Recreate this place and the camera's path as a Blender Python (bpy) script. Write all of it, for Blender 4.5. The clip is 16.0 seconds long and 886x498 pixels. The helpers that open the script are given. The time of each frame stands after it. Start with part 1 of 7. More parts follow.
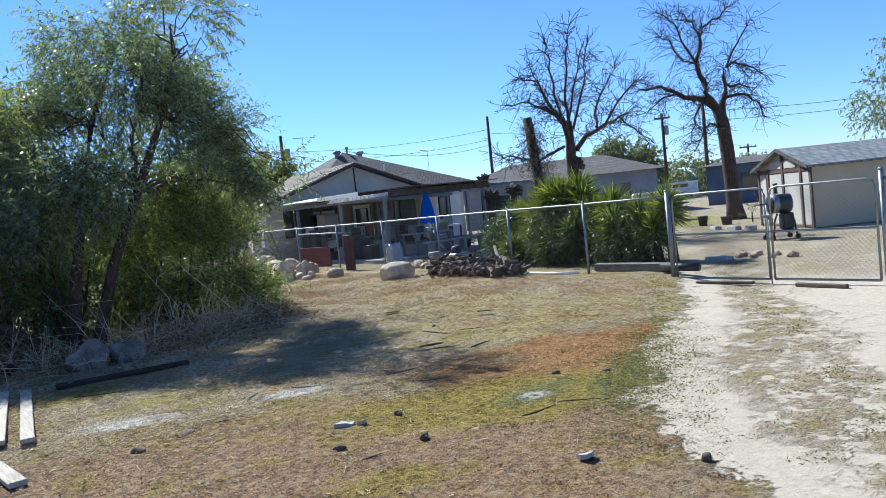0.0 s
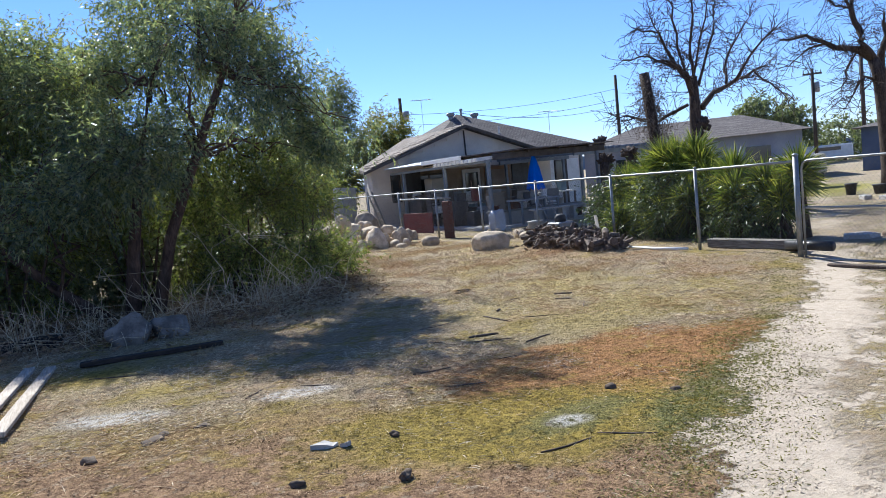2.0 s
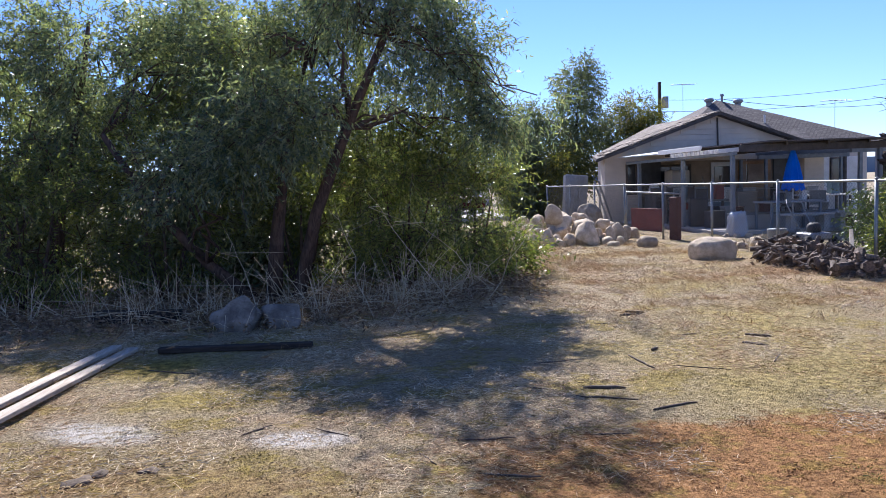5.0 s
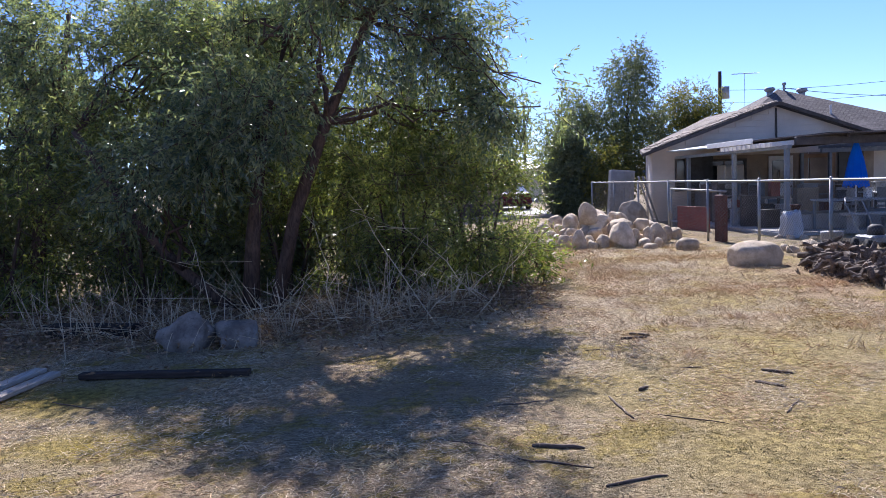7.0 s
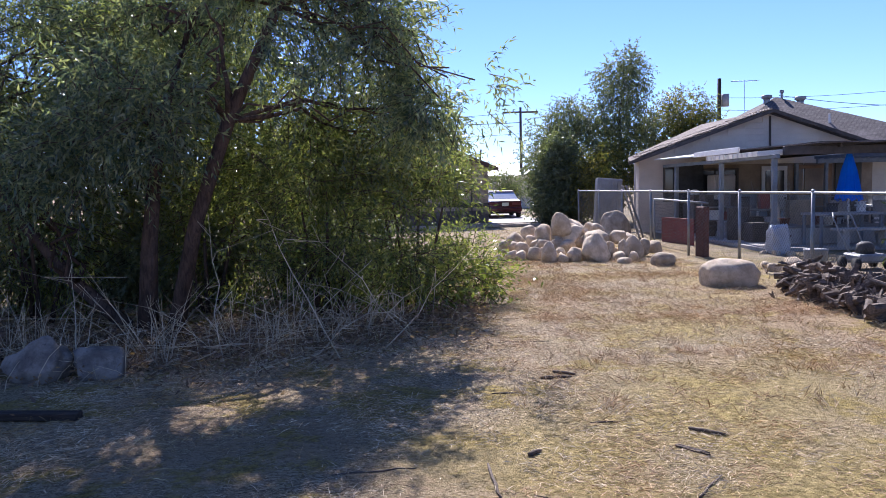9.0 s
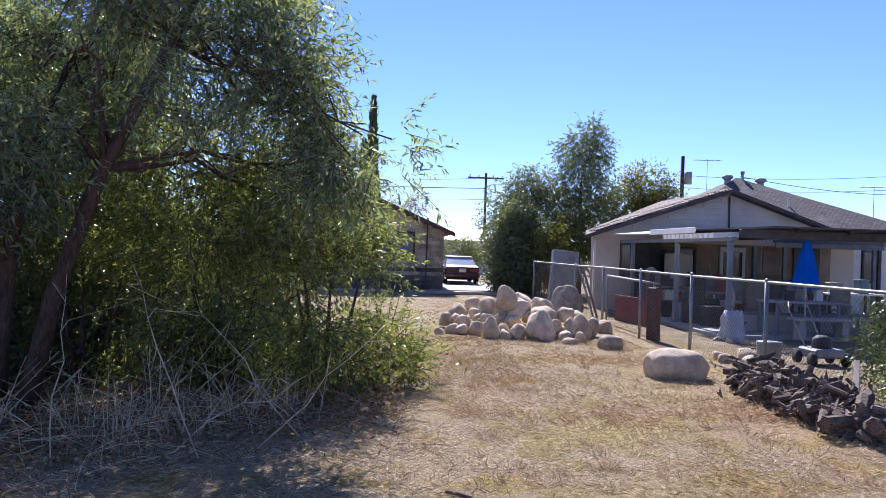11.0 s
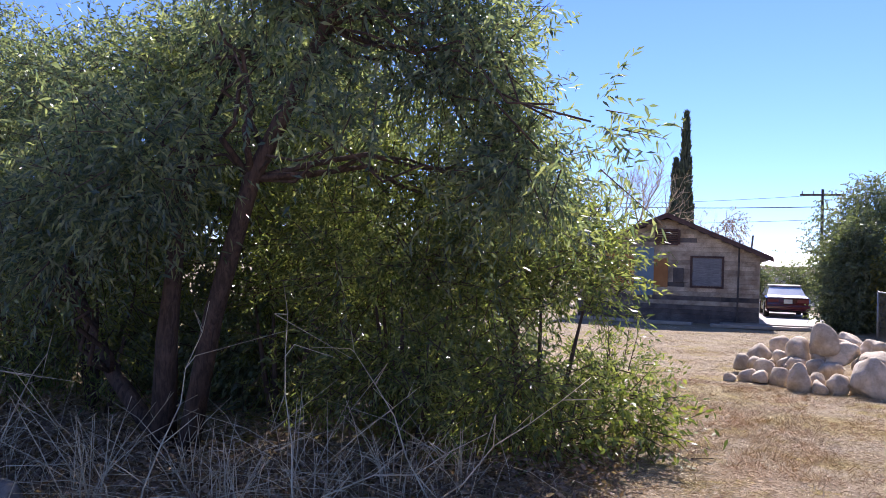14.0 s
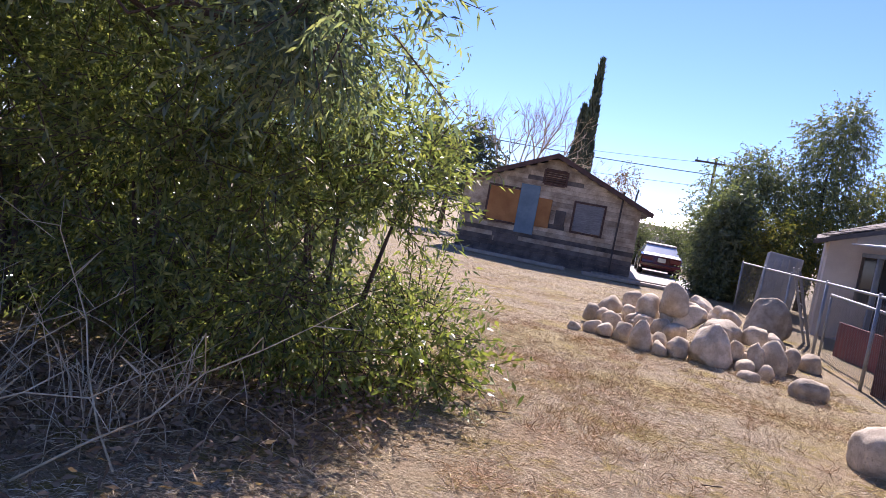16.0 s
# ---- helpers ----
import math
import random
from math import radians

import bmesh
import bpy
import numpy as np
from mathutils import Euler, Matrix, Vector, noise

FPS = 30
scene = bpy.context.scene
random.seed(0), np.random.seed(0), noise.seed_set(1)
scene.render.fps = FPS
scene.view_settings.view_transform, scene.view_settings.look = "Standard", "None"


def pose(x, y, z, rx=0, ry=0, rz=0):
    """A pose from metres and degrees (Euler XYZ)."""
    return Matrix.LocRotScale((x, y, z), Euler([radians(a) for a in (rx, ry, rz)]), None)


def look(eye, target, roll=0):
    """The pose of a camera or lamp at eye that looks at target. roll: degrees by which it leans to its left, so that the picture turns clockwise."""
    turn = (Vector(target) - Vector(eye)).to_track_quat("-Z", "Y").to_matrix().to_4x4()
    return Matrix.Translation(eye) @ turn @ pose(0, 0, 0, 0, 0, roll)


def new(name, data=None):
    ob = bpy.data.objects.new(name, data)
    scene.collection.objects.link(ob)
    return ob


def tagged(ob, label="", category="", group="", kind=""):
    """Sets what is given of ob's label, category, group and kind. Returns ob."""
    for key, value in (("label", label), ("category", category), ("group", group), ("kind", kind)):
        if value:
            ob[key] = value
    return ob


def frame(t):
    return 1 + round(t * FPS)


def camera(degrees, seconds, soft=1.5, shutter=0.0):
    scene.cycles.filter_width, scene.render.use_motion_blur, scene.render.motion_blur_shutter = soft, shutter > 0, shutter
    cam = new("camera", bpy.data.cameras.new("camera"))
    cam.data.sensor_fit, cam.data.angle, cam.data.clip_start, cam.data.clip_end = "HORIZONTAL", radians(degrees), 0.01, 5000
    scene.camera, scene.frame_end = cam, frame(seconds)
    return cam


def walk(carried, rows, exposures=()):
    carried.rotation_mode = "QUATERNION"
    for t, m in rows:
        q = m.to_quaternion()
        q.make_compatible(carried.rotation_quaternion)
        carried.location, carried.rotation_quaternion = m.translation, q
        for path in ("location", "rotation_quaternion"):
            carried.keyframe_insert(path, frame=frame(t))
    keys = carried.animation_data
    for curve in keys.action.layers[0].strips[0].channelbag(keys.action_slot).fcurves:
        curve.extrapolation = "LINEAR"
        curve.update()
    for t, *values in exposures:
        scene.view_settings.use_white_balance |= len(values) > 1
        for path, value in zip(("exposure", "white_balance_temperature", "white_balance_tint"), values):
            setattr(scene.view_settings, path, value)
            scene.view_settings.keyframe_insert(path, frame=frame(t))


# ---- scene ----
cam = camera(60.2, 16.0, soft=0.6)
PATH = [
    (0, (-0.015, -0.002, 1.603), (1.182, 1.596, 1.492), -6.0),
    (0.5, (0.299, 0.079, 1.658), (1.466, 1.699, 1.532), -6.9),
    (1, (0.74, 0.312, 1.576), (1.783, 2.011, 1.428), -4.5),
    (1.5, (1.082, 0.528, 1.548), (2.016, 2.288, 1.377), -4.8),
    (2, (1.416, 0.654, 1.561), (2.315, 2.433, 1.39), -5.7),
    (2.5, (1.806, 0.828, 1.552), (2.596, 2.656, 1.366), -4.2),
    (3, (2.071, 1.117, 1.537), (2.781, 2.979, 1.359), -4.8),
    (3.5, (2.383, 1.271, 1.544), (3.012, 3.16, 1.357), -3.8),
    (4, (2.751, 1.476, 1.527), (3.143, 3.429, 1.354), -4.8),
    (6.3, (4.0, 2.749, 1.488), (4.211, 4.731, 1.325), -1.9),
    (6.5, (4.14, 2.843, 1.512), (4.298, 4.83, 1.344), -3.9),
    (7, (4.297, 3.015, 1.542), (4.392, 5.005, 1.371), -2.2),
    (7.5, (4.601, 3.271, 1.527), (4.677, 5.264, 1.378), -4.3),
    (8, (4.9, 3.488, 1.553), (4.922, 5.483, 1.412), -4.2),
    (8.5, (5.119, 3.825, 1.515), (5.153, 5.818, 1.359), -3.8),
    (9, (5.287, 4.055, 1.551), (5.367, 6.047, 1.393), -1.3),
    (9.5, (5.465, 4.257, 1.623), (5.594, 6.249, 1.508), -0.7),
    (10, (5.619, 4.542, 1.667), (5.806, 6.532, 1.625), -0.5),
    (12.5, (6.42, 5.805, 1.669), (6.467, 7.805, 1.685), 5.6),
    (13, (6.579, 6.184, 1.664), (6.544, 8.183, 1.685), 5.5),
    (13.5, (6.704, 6.773, 1.652), (6.399, 8.75, 1.678), 4.8),
    (14, (6.795, 7.067, 1.671), (6.136, 8.955, 1.717), 1.9),
    (14.5, (6.81, 7.319, 1.653), (5.817, 9.055, 1.645), 7.8),
    (15, (7.031, 7.653, 1.664), (6.196, 9.467, 1.555), 8.8),
    (15.5, (7.17, 8.049, 1.633), (6.633, 9.971, 1.512), 9.4),
    (16, (7.287, 8.447, 1.593), (6.894, 10.403, 1.462), 10.6),
]
EXPOSURES = [(0, 0.97, 5150, 9), (1.2, 0.97, 5300, 12), (2.5, 1.02, 5450, 17), (6.5, 1.14, 5450, 26), (10, 1.14, 5450, 29), (13.8, 1.2, 5500, 31), (14.6, 1.44, 5600, 33), (15.1, 1.52, 5700, 35), (15.6, 1.32, 5700, 35), (16, 1.22, 5700, 34)]
walk(cam, [(t, look(eye, target, roll)) for t, eye, target, roll in PATH], EXPOSURES)

# ---- world, sun, exposure ----
SUN_AZ, SUN_EL = radians(1.0), radians(42.0)      # azimuth from +y towards +x
world = bpy.data.worlds.new("world")
scene.world = world
world.use_nodes = True
wt = world.node_tree
sky = wt.nodes.new("ShaderNodeTexSky")
sky.sky_type, sky.sun_disc = "NISHITA", False
sky.sun_elevation, sky.sun_rotation = SUN_EL, SUN_AZ
sky.air_density, sky.dust_density, sky.ozone_density = 0.9, 0.0, 6.0
blue = wt.nodes.new("ShaderNodeVectorMath")
blue.operation = "MULTIPLY"
blue.inputs[1].default_value = (0.97, 0.965, 1.045)
wt.links.new(sky.outputs[0], blue.inputs[0])
wt.links.new(blue.outputs[0], wt.nodes["Background"].inputs[0])
wt.nodes["Background"].inputs[1].default_value = 0.072
sun_data = bpy.data.lights.new("sun", "SUN")
sun_data.energy, sun_data.angle, sun_data.color = 5.0, radians(0.53), (1.0, 0.93, 0.735)
sun = new("sun", sun_data)
to_sun = Vector((math.sin(SUN_AZ) * math.cos(SUN_EL), math.cos(SUN_AZ) * math.cos(SUN_EL), math.sin(SUN_EL)))
sun.matrix_world = look(to_sun * 50, (0, 0, 0))

# ---- mesh helpers ----
ORIGIN = {}


def base(name, x, y, z, label, category, group="", kind=""):
    """An Empty at a thing's base, under which its parts hang."""
    ob = new(name)
    ob.location = (x, y, z)
    ORIGIN[ob.name] = Vector((x, y, z))
    return tagged(ob, label, category, group, kind)


class Build:
    """Collects faces in world metres, then links them as one mesh."""

    def __init__(self):
        self.v, self.f = [], []

    def poly(self, pts, faces):
        k = len(self.v)
        self.v += [tuple(p) for p in pts]
        self.f += [tuple(k + i for i in f) for f in faces]
        return self

    def box(self, c, s, rz=0.0, rx=0.0, ry=0.0, bevel=0.0):
        """A box with chamfered upright and level edges, centre c, sizes s."""
        m = Matrix.Translation(c) @ Euler((radians(rx), radians(ry), radians(rz))).to_matrix().to_4x4()
        h = [a / 2 for a in s]
        b = bevel or min(0.004, min(h) * 0.3)
        pts, idx = [], {}
        for sx in (-1, 1):
            for sy in (-1, 1):
                for sz in (-1, 1):
                    for a in range(3):
                        p = [sx * h[0], sy * h[1], sz * h[2]]
                        for k in range(3):
                            if k != a:
                                p[k] -= (sx, sy, sz)[k] * b
                        idx[sx, sy, sz, a] = len(pts)
                        pts.append(m @ Vector(p))
        F = []
        for a in range(3):
            u, w = (a + 1) % 3, (a + 2) % 3
            for s0 in (-1, 1):
                loop = []
                for su, sw in ((-1, -1), (1, -1), (1, 1), (-1, 1)):
                    k = [0, 0, 0]
                    k[a], k[u], k[w] = s0, su, sw
                    loop.append(idx[(*k, a)])
                F.append(loop if s0 > 0 else loop[::-1])
            for su in (-1, 1):
                for sw in (-1, 1):
                    lo, hi = [0, 0, 0], [0, 0, 0]
                    lo[a], hi[a] = -1, 1
                    lo[u] = hi[u] = su
                    lo[w] = hi[w] = sw
                    q = [idx[(*lo, u)], idx[(*hi, u)], idx[(*hi, w)], idx[(*lo, w)]]
                    F.append(q if su * sw < 0 else q[::-1])
        for sx in (-1, 1):
            for sy in (-1, 1):
                for sz in (-1, 1):
                    q = [idx[sx, sy, sz, a] for a in range(3)]
                    F.append(q if sx * sy * sz > 0 else q[::-1])
        return self.poly(pts, F)

    def tube(self, pts, radii, seg=8, cap=True):
        """A round bar along pts, with one radius or one for each point."""
        pts = [Vector(p) for p in pts]
        if not hasattr(radii, "__len__"):
            radii = [radii] * len(pts)
        n = len(pts)
        up = Vector((0.13, 0.21, 1.0))
        V, F = [], []
        for i, p in enumerate(pts):
            d = (pts[min(i + 1, n - 1)] - pts[max(i - 1, 0)]).normalized()
            a = d.cross(up)
            if a.length < 0.2:
                a = d.cross(Vector((1, 0.1, 0)))
            a.normalize()
            b = d.cross(a)
            for k in range(seg):
                t = 2 * math.pi * k / seg
                V.append(p + (a * math.cos(t) + b * math.sin(t)) * radii[i])
        for i in range(n - 1):
            for k in range(seg):
                q = (k + 1) % seg
                F.append((i * seg + k, (i + 1) * seg + k, (i + 1) * seg + q, i * seg + q))
        if cap:
            F += [tuple(range(seg)), tuple(range((n - 1) * seg, n * seg))[::-1]]
        return self.poly(V, F)

    def slab(self, corners, thick):
        """A plate over 3 or 4 corners, thick measured down along z."""
        n = len(corners)
        top = [Vector(c) for c in corners]
        low = [c - Vector((0, 0, thick)) for c in top]
        F = [tuple(range(n)), tuple(range(2 * n - 1, n - 1, -1))]
        F += [(i, n + i, n + (i + 1) % n, (i + 1) % n) for i in range(n)]
        return self.poly(top + low, F)

    def prism(self, outline, y0, y1):
        """An outline of (x, z) carried from y0 to y1."""
        n = len(outline)
        P = [(x, y0, z) for x, z in outline] + [(x, y1, z) for x, z in outline]
        F = [tuple(range(n)), tuple(range(2 * n - 1, n - 1, -1))]
        F += [(i, n + i, n + (i + 1) % n, (i + 1) % n) for i in range(n)]
        return self.poly(P, F)

    def turn(self, cx, cy, deg):
        """Turns all that is collected about the upright through (cx, cy)."""
        c, s = math.cos(radians(deg)), math.sin(radians(deg))
        self.v = [(cx + (x - cx) * c - (y - cy) * s, cy + (x - cx) * s + (y - cy) * c, z) for x, y, z in self.v]
        return self

    def done(self, name, mat, parent=None, label="", smooth=False):
        o = ORIGIN.get(parent.name, Vector()) if parent else Vector()
        me = bpy.data.meshes.new(name)
        me.from_pydata([(x - o.x, y - o.y, z - o.z) for x, y, z in self.v], [], self.f)
        bm = bmesh.new()
        bm.from_mesh(me)
        bmesh.ops.recalc_face_normals(bm, faces=bm.faces)
        bm.to_mesh(me)
        bm.free()
        if smooth:
            me.polygons.foreach_set("use_smooth", [True] * len(me.polygons))
        me.materials.append(mat)
        ob = new(name, me)
        if parent:
            ob.parent = parent
            ORIGIN[ob.name] = o
        return tagged(ob, label)


def quads_mesh(name, corners, mat, parent=None):
    """One mesh from an array (n, 4, 3) of loose four-cornered blades or leaves."""
    o = np.array(ORIGIN.get(parent.name, (0, 0, 0))) if parent else np.zeros(3)
    n = len(corners)
    me = bpy.data.meshes.new(name)
    me.vertices.add(4 * n)
    me.vertices.foreach_set("co", (corners.reshape(-1, 3) - o).astype(np.float32).ravel())
    me.loops.add(4 * n)
    me.loops.foreach_set("vertex_index", np.arange(4 * n, dtype=np.int32))
    me.polygons.add(n)
    me.polygons.foreach_set("loop_start", np.arange(0, 4 * n, 4, dtype=np.int32))
    me.update(calc_edges=True)
    me.materials.append(mat)
    ob = new(name, me)
    if parent:
        ob.parent = parent
        ORIGIN[ob.name] = Vector(o)
    return ob


def unit(a):
    return a / np.maximum(np.linalg.norm(a, axis=-1, keepdims=True), 1e-6)


def blades(P, D, length, width, rng, fold=0.35):
    """Leaf shapes: root P, way D, a bent lozenge each."""
    D = unit(D)
    S = unit(np.cross(D, rng.normal(size=D.shape)))
    L, W = length[:, None], width[:, None]
    sag = np.array([0, 0, -1.0]) * L * 0.12
    mid = P + D * L * fold
    return np.stack([P, mid + S * W / 2, P + D * L + sag, mid - S * W / 2], axis=1)


# ---- materials ----
class Nodes:
    def __init__(self, name):
        self.mat = bpy.data.materials.new(name)
        self.mat.use_nodes = True
        self.t = self.mat.node_tree
        self.bsdf = self.t.nodes["Principled BSDF"]
        self.out = self.t.nodes["Material Output"]

    def put(self, socket, value):
        if isinstance(value, bpy.types.NodeSocket):
            self.t.links.new(value, socket)
        elif isinstance(value, (tuple, list)) and len(value) == 3 and socket.type == "RGBA":
            socket.default_value = (*value, 1)
        else:
            socket.default_value = value

    def node(self, kind, **props):
        n = self.t.nodes.new("ShaderNode" + kind)
        for k, v in props.items():
            setattr(n, k, v)
        return n

    def place(self, world=False):
        if world:
            return self.node("NewGeometry").outputs["Position"]
        return self.node("TexCoord").outputs["Object"]

    def noise(self, vec, scale, detail=4.0, rough=0.6, distortion=0.0):
        n = self.node("TexNoise")
        self.put(n.inputs["Vector"], vec)
        n.inputs["Scale"].default_value, n.inputs["Detail"].default_value = scale, detail
        n.inputs["Roughness"].default_value, n.inputs["Distortion"].default_value = rough, distortion
        return n.outputs["Fac"]

    def voronoi(self, vec, scale, feature="F1", out="Distance"):
        n = self.node("TexVoronoi", feature=feature)
        self.put(n.inputs["Vector"], vec)
        n.inputs["Scale"].default_value = scale
        return n.outputs[out]

    def math(self, op, a, b=0.0):
        n = self.node("Math", operation=op)
        self.put(n.inputs[0], a)
        self.put(n.inputs[1], b)
        return n.outputs[0]

    def vec(self, op, a, b):
        n = self.node("VectorMath", operation=op)
        self.put(n.inputs[0], a)
        self.put(n.inputs[1], b)
        return n.outputs["Value" if op in ("LENGTH", "DOT_PRODUCT") else "Vector"]

    def mix(self, fac, a, b, blend="MIX"):
        n = self.node("Mix", data_type="RGBA", blend_type=blend)
        self.put(n.inputs[0], fac)
        self.put(n.inputs[6], a)
        self.put(n.inputs[7], b)
        return n.outputs[2]

    def step(self, x, lo, hi):
        n = self.node("MapRange", interpolation_type="SMOOTHSTEP")
        self.put(n.inputs[0], x)
        n.inputs[1].default_value, n.inputs[2].default_value = lo, hi
        return n.outputs[0]

    def ramp(self, x, stops):
        n = self.node("ValToRGB")
        self.put(n.inputs[0], x)
        e = n.color_ramp.elements
        while len(e) < len(stops):
            e.new(0.5)
        for el, (p, c) in zip(e, stops):
            el.position, el.color = p, (*c, 1)
        return n.outputs[0]

    def bump(self, height, strength=0.4, distance=0.02):
        n = self.node("Bump")
        n.inputs["Strength"].default_value, n.inputs["Distance"].default_value = strength, distance
        self.put(n.inputs["Height"], height)
        self.t.links.new(n.outputs[0], self.bsdf.inputs["Normal"])

    def finish(self, color, rough=0.7, metal=0.0, spec=0.4):
        self.put(self.bsdf.inputs["Base Color"], color)
        self.put(self.bsdf.inputs["Roughness"], rough)
        self.put(self.bsdf.inputs["Metallic"], metal)
        self.bsdf.inputs["Specular IOR Level"].default_value = spec
        return self.mat


def rand_object(n):
    return n.node("ObjectInfo").outputs["Random"]


def rand_island(n):
    return n.node("NewGeometry").outputs["Random Per Island"]


def plain(name, a, b, scale=6.0, rough=0.7, metal=0.0, bump=0.25, fine=60.0, spread=0.0, spec=0.4):
    """Worn two-tone surface: stains at one scale, grain at another."""
    n = Nodes(name)
    p = n.place()
    big = n.noise(p, scale, 5.0)
    grain = n.noise(p, fine, 3.0)
    c = n.mix(n.step(big, 0.3, 0.7), a, b)
    c = n.mix(n.math("MULTIPLY", n.step(grain, 0.35, 0.75), 0.35), c, tuple(x * 0.55 for x in a))
    if spread:
        g = n.math("ADD", n.math("MULTIPLY", rand_object(n), 2 * spread), 1 - spread)
        c = n.vec("MULTIPLY", c, spread_vec(n, g))
    n.bump(n.math("ADD", grain, big), bump, 0.01)
    return n.finish(c, rough, metal, spec)


def spread_vec(n, g):
    v = n.node("CombineXYZ")
    for k in range(3):
        n.put(v.inputs[k], g)
    return v.outputs[0]


def leaf_mat(name, dark, mid, bright, glow=0.35, rough=0.42):
    n = Nodes(name)
    r = rand_island(n)
    big = n.noise(n.place(), 0.9, 3.0)
    c = n.ramp(n.math("ADD", n.math("MULTIPLY", r, 0.7), n.math("MULTIPLY", big, 0.3)), [(0.1, dark), (0.5, mid), (0.92, bright)])
    n.finish(c, rough, 0.0, 0.5)
    tr = n.node("BsdfTranslucent")
    n.t.links.new(n.vec("MULTIPLY", c, (1.08, 1.14, 0.5)), tr.inputs["Color"])
    m = n.node("MixShader")
    m.inputs[0].default_value = glow
    n.t.links.new(n.bsdf.outputs[0], m.inputs[1])
    n.t.links.new(tr.outputs[0], m.inputs[2])
    n.t.links.new(m.outputs[0], n.out.inputs[0])
    return n.mat


def blob(n, p, wob, cx, cy, rx, ry, deg, soft=0.45):
    """A patch of ground with a ragged edge: 1 inside, 0 outside."""
    q = n.vec("SUBTRACT", p, (cx, cy, 0))
    a = n.node("VectorRotate", rotation_type="Z_AXIS")
    n.put(a.inputs["Vector"], q)
    a.inputs["Angle"].default_value = radians(-deg)
    q = n.vec("MULTIPLY", a.outputs[0], (1 / rx, 1 / ry, 0))
    d = n.math("ADD", n.vec("LENGTH", q, (0, 0, 0)), wob)
    return n.math("SUBTRACT", 1.0, n.step(d, 1 - soft, 1 + soft))


def ground_mat():
    n = Nodes("dry_ground")
    p = n.place(world=True)
    big = n.noise(p, 0.35, 5.0)
    med = n.noise(p, 1.7, 6.0, 0.65)
    fine = n.noise(p, 14.0, 6.0, 0.7)
    grit = n.noise(p, 70.0, 3.0, 0.7)
    speckle = n.math("ADD", n.math("MULTIPLY", fine, 0.45), n.math("MULTIPLY", n.noise(p, 46.0, 5.0, 0.8), 0.55))
    wob = n.math("ADD", n.math("MULTIPLY", n.math("SUBTRACT", med, 0.5), 1.1), n.math("MULTIPLY", n.math("SUBTRACT", fine, 0.5), 0.8))
    stretched = n.vec("MULTIPLY", p, (1.0, 2.6, 1.0))
    fibres = n.noise(stretched, 26.0, 5.0, 0.75, 1.5)
    straw = n.mix(n.step(fibres, 0.42, 0.62), (0.14, 0.103, 0.063), (0.66, 0.53, 0.345))
    straw = n.mix(n.step(med, 0.35, 0.7), straw, n.mix(n.step(fibres, 0.4, 0.62), (0.125, 0.094, 0.05), (0.58, 0.465, 0.265)))
    dirt = n.mix(n.step(speckle, 0.36, 0.64), (0.155, 0.107, 0.062), (0.45, 0.33, 0.195))
    c = n.mix(n.step(n.math("ADD", n.math("MULTIPLY", big, 0.6), n.math("MULTIPLY", fine, 0.45)), 0.5, 0.66), straw, dirt)
    moss = n.mix(n.step(speckle, 0.38, 0.62), (0.11, 0.082, 0.016), (0.43, 0.32, 0.055))
    bare = n.mix(n.step(fine, 0.3, 0.7), (0.27, 0.185, 0.10), (0.47, 0.345, 0.20))
    c = n.mix(n.math("MULTIPLY", blob(n, p, wob, 9.9, 13.2, 0.9, 2.6, 8), 0.85), c, bare)
    c = n.mix(n.math("MULTIPLY", n.step(n.noise(p, 0.9, 5.0, 0.7), 0.52, 0.62), 0.6), c, bare)
    speck = n.step(n.noise(p, 1.3, 6.0, 0.75), 0.49, 0.59)
    c = n.mix(n.math("MULTIPLY", speck, 0.7), c, moss)
    olive = n.mix(n.step(fine, 0.35, 0.66), (0.18, 0.14, 0.045), (0.52, 0.40, 0.15))
    ragged = n.math("MULTIPLY", wob, 1.7)
    for cx, cy, rx, ry, deg, much in ((8.2, 12.1, 0.8, 0.5, 30, 0.8), (8.1, 16.85, 0.75, 0.5, -20, 0.9), (9.4, 13.9, 0.5, 0.7, 10, 0.7), (7.9, 11.8, 0.6, 0.3, 0, 0.7), (7.4, 9.3, 1.6, 0.8, 35, 0.75), (6.7, 7.2, 1.3, 0.7, 20, 0.8), (8.2, 7.6, 1.6, 0.7, -15, 0.6), (5.8, 8.4, 0.7, 0.5, 0, 0.6), (1.6, 8.9, 0.8, 0.5, 20, 0.7), (2.3, 7.8, 0.6, 0.4, 0, 0.6), (6.9, 18.5, 0.8, 0.8, 0, 0.6), (10.2, 16.6, 0.8, 1.4, 10, 0.6)):
        c = n.mix(n.math("MULTIPLY", blob(n, p, ragged, cx, cy, rx, ry, deg, 0.6), much), c, olive)
    rust = n.mix(n.step(speckle, 0.38, 0.62), (0.15, 0.072, 0.026), (0.50, 0.265, 0.10))
    rust = n.mix(n.math("MULTIPLY", n.step(n.noise(p, 4.2, 6.0, 0.75), 0.5, 0.6), 0.5), rust, moss)
    brown = n.mix(n.step(speckle, 0.38, 0.64), (0.14, 0.08, 0.043), (0.48, 0.31, 0.17))
    brown = n.mix(n.math("MULTIPLY", n.step(n.noise(p, 2.6, 6.0, 0.75), 0.5, 0.6), 0.55), brown, moss)
    brown = n.mix(n.math("MULTIPLY", n.step(n.noise(p, 7.5, 5.0, 0.7), 0.56, 0.64), 0.5), brown, (0.46, 0.38, 0.26))
    green = n.mix(n.step(speckle, 0.36, 0.64), (0.07, 0.075, 0.025), (0.27, 0.26, 0.09))
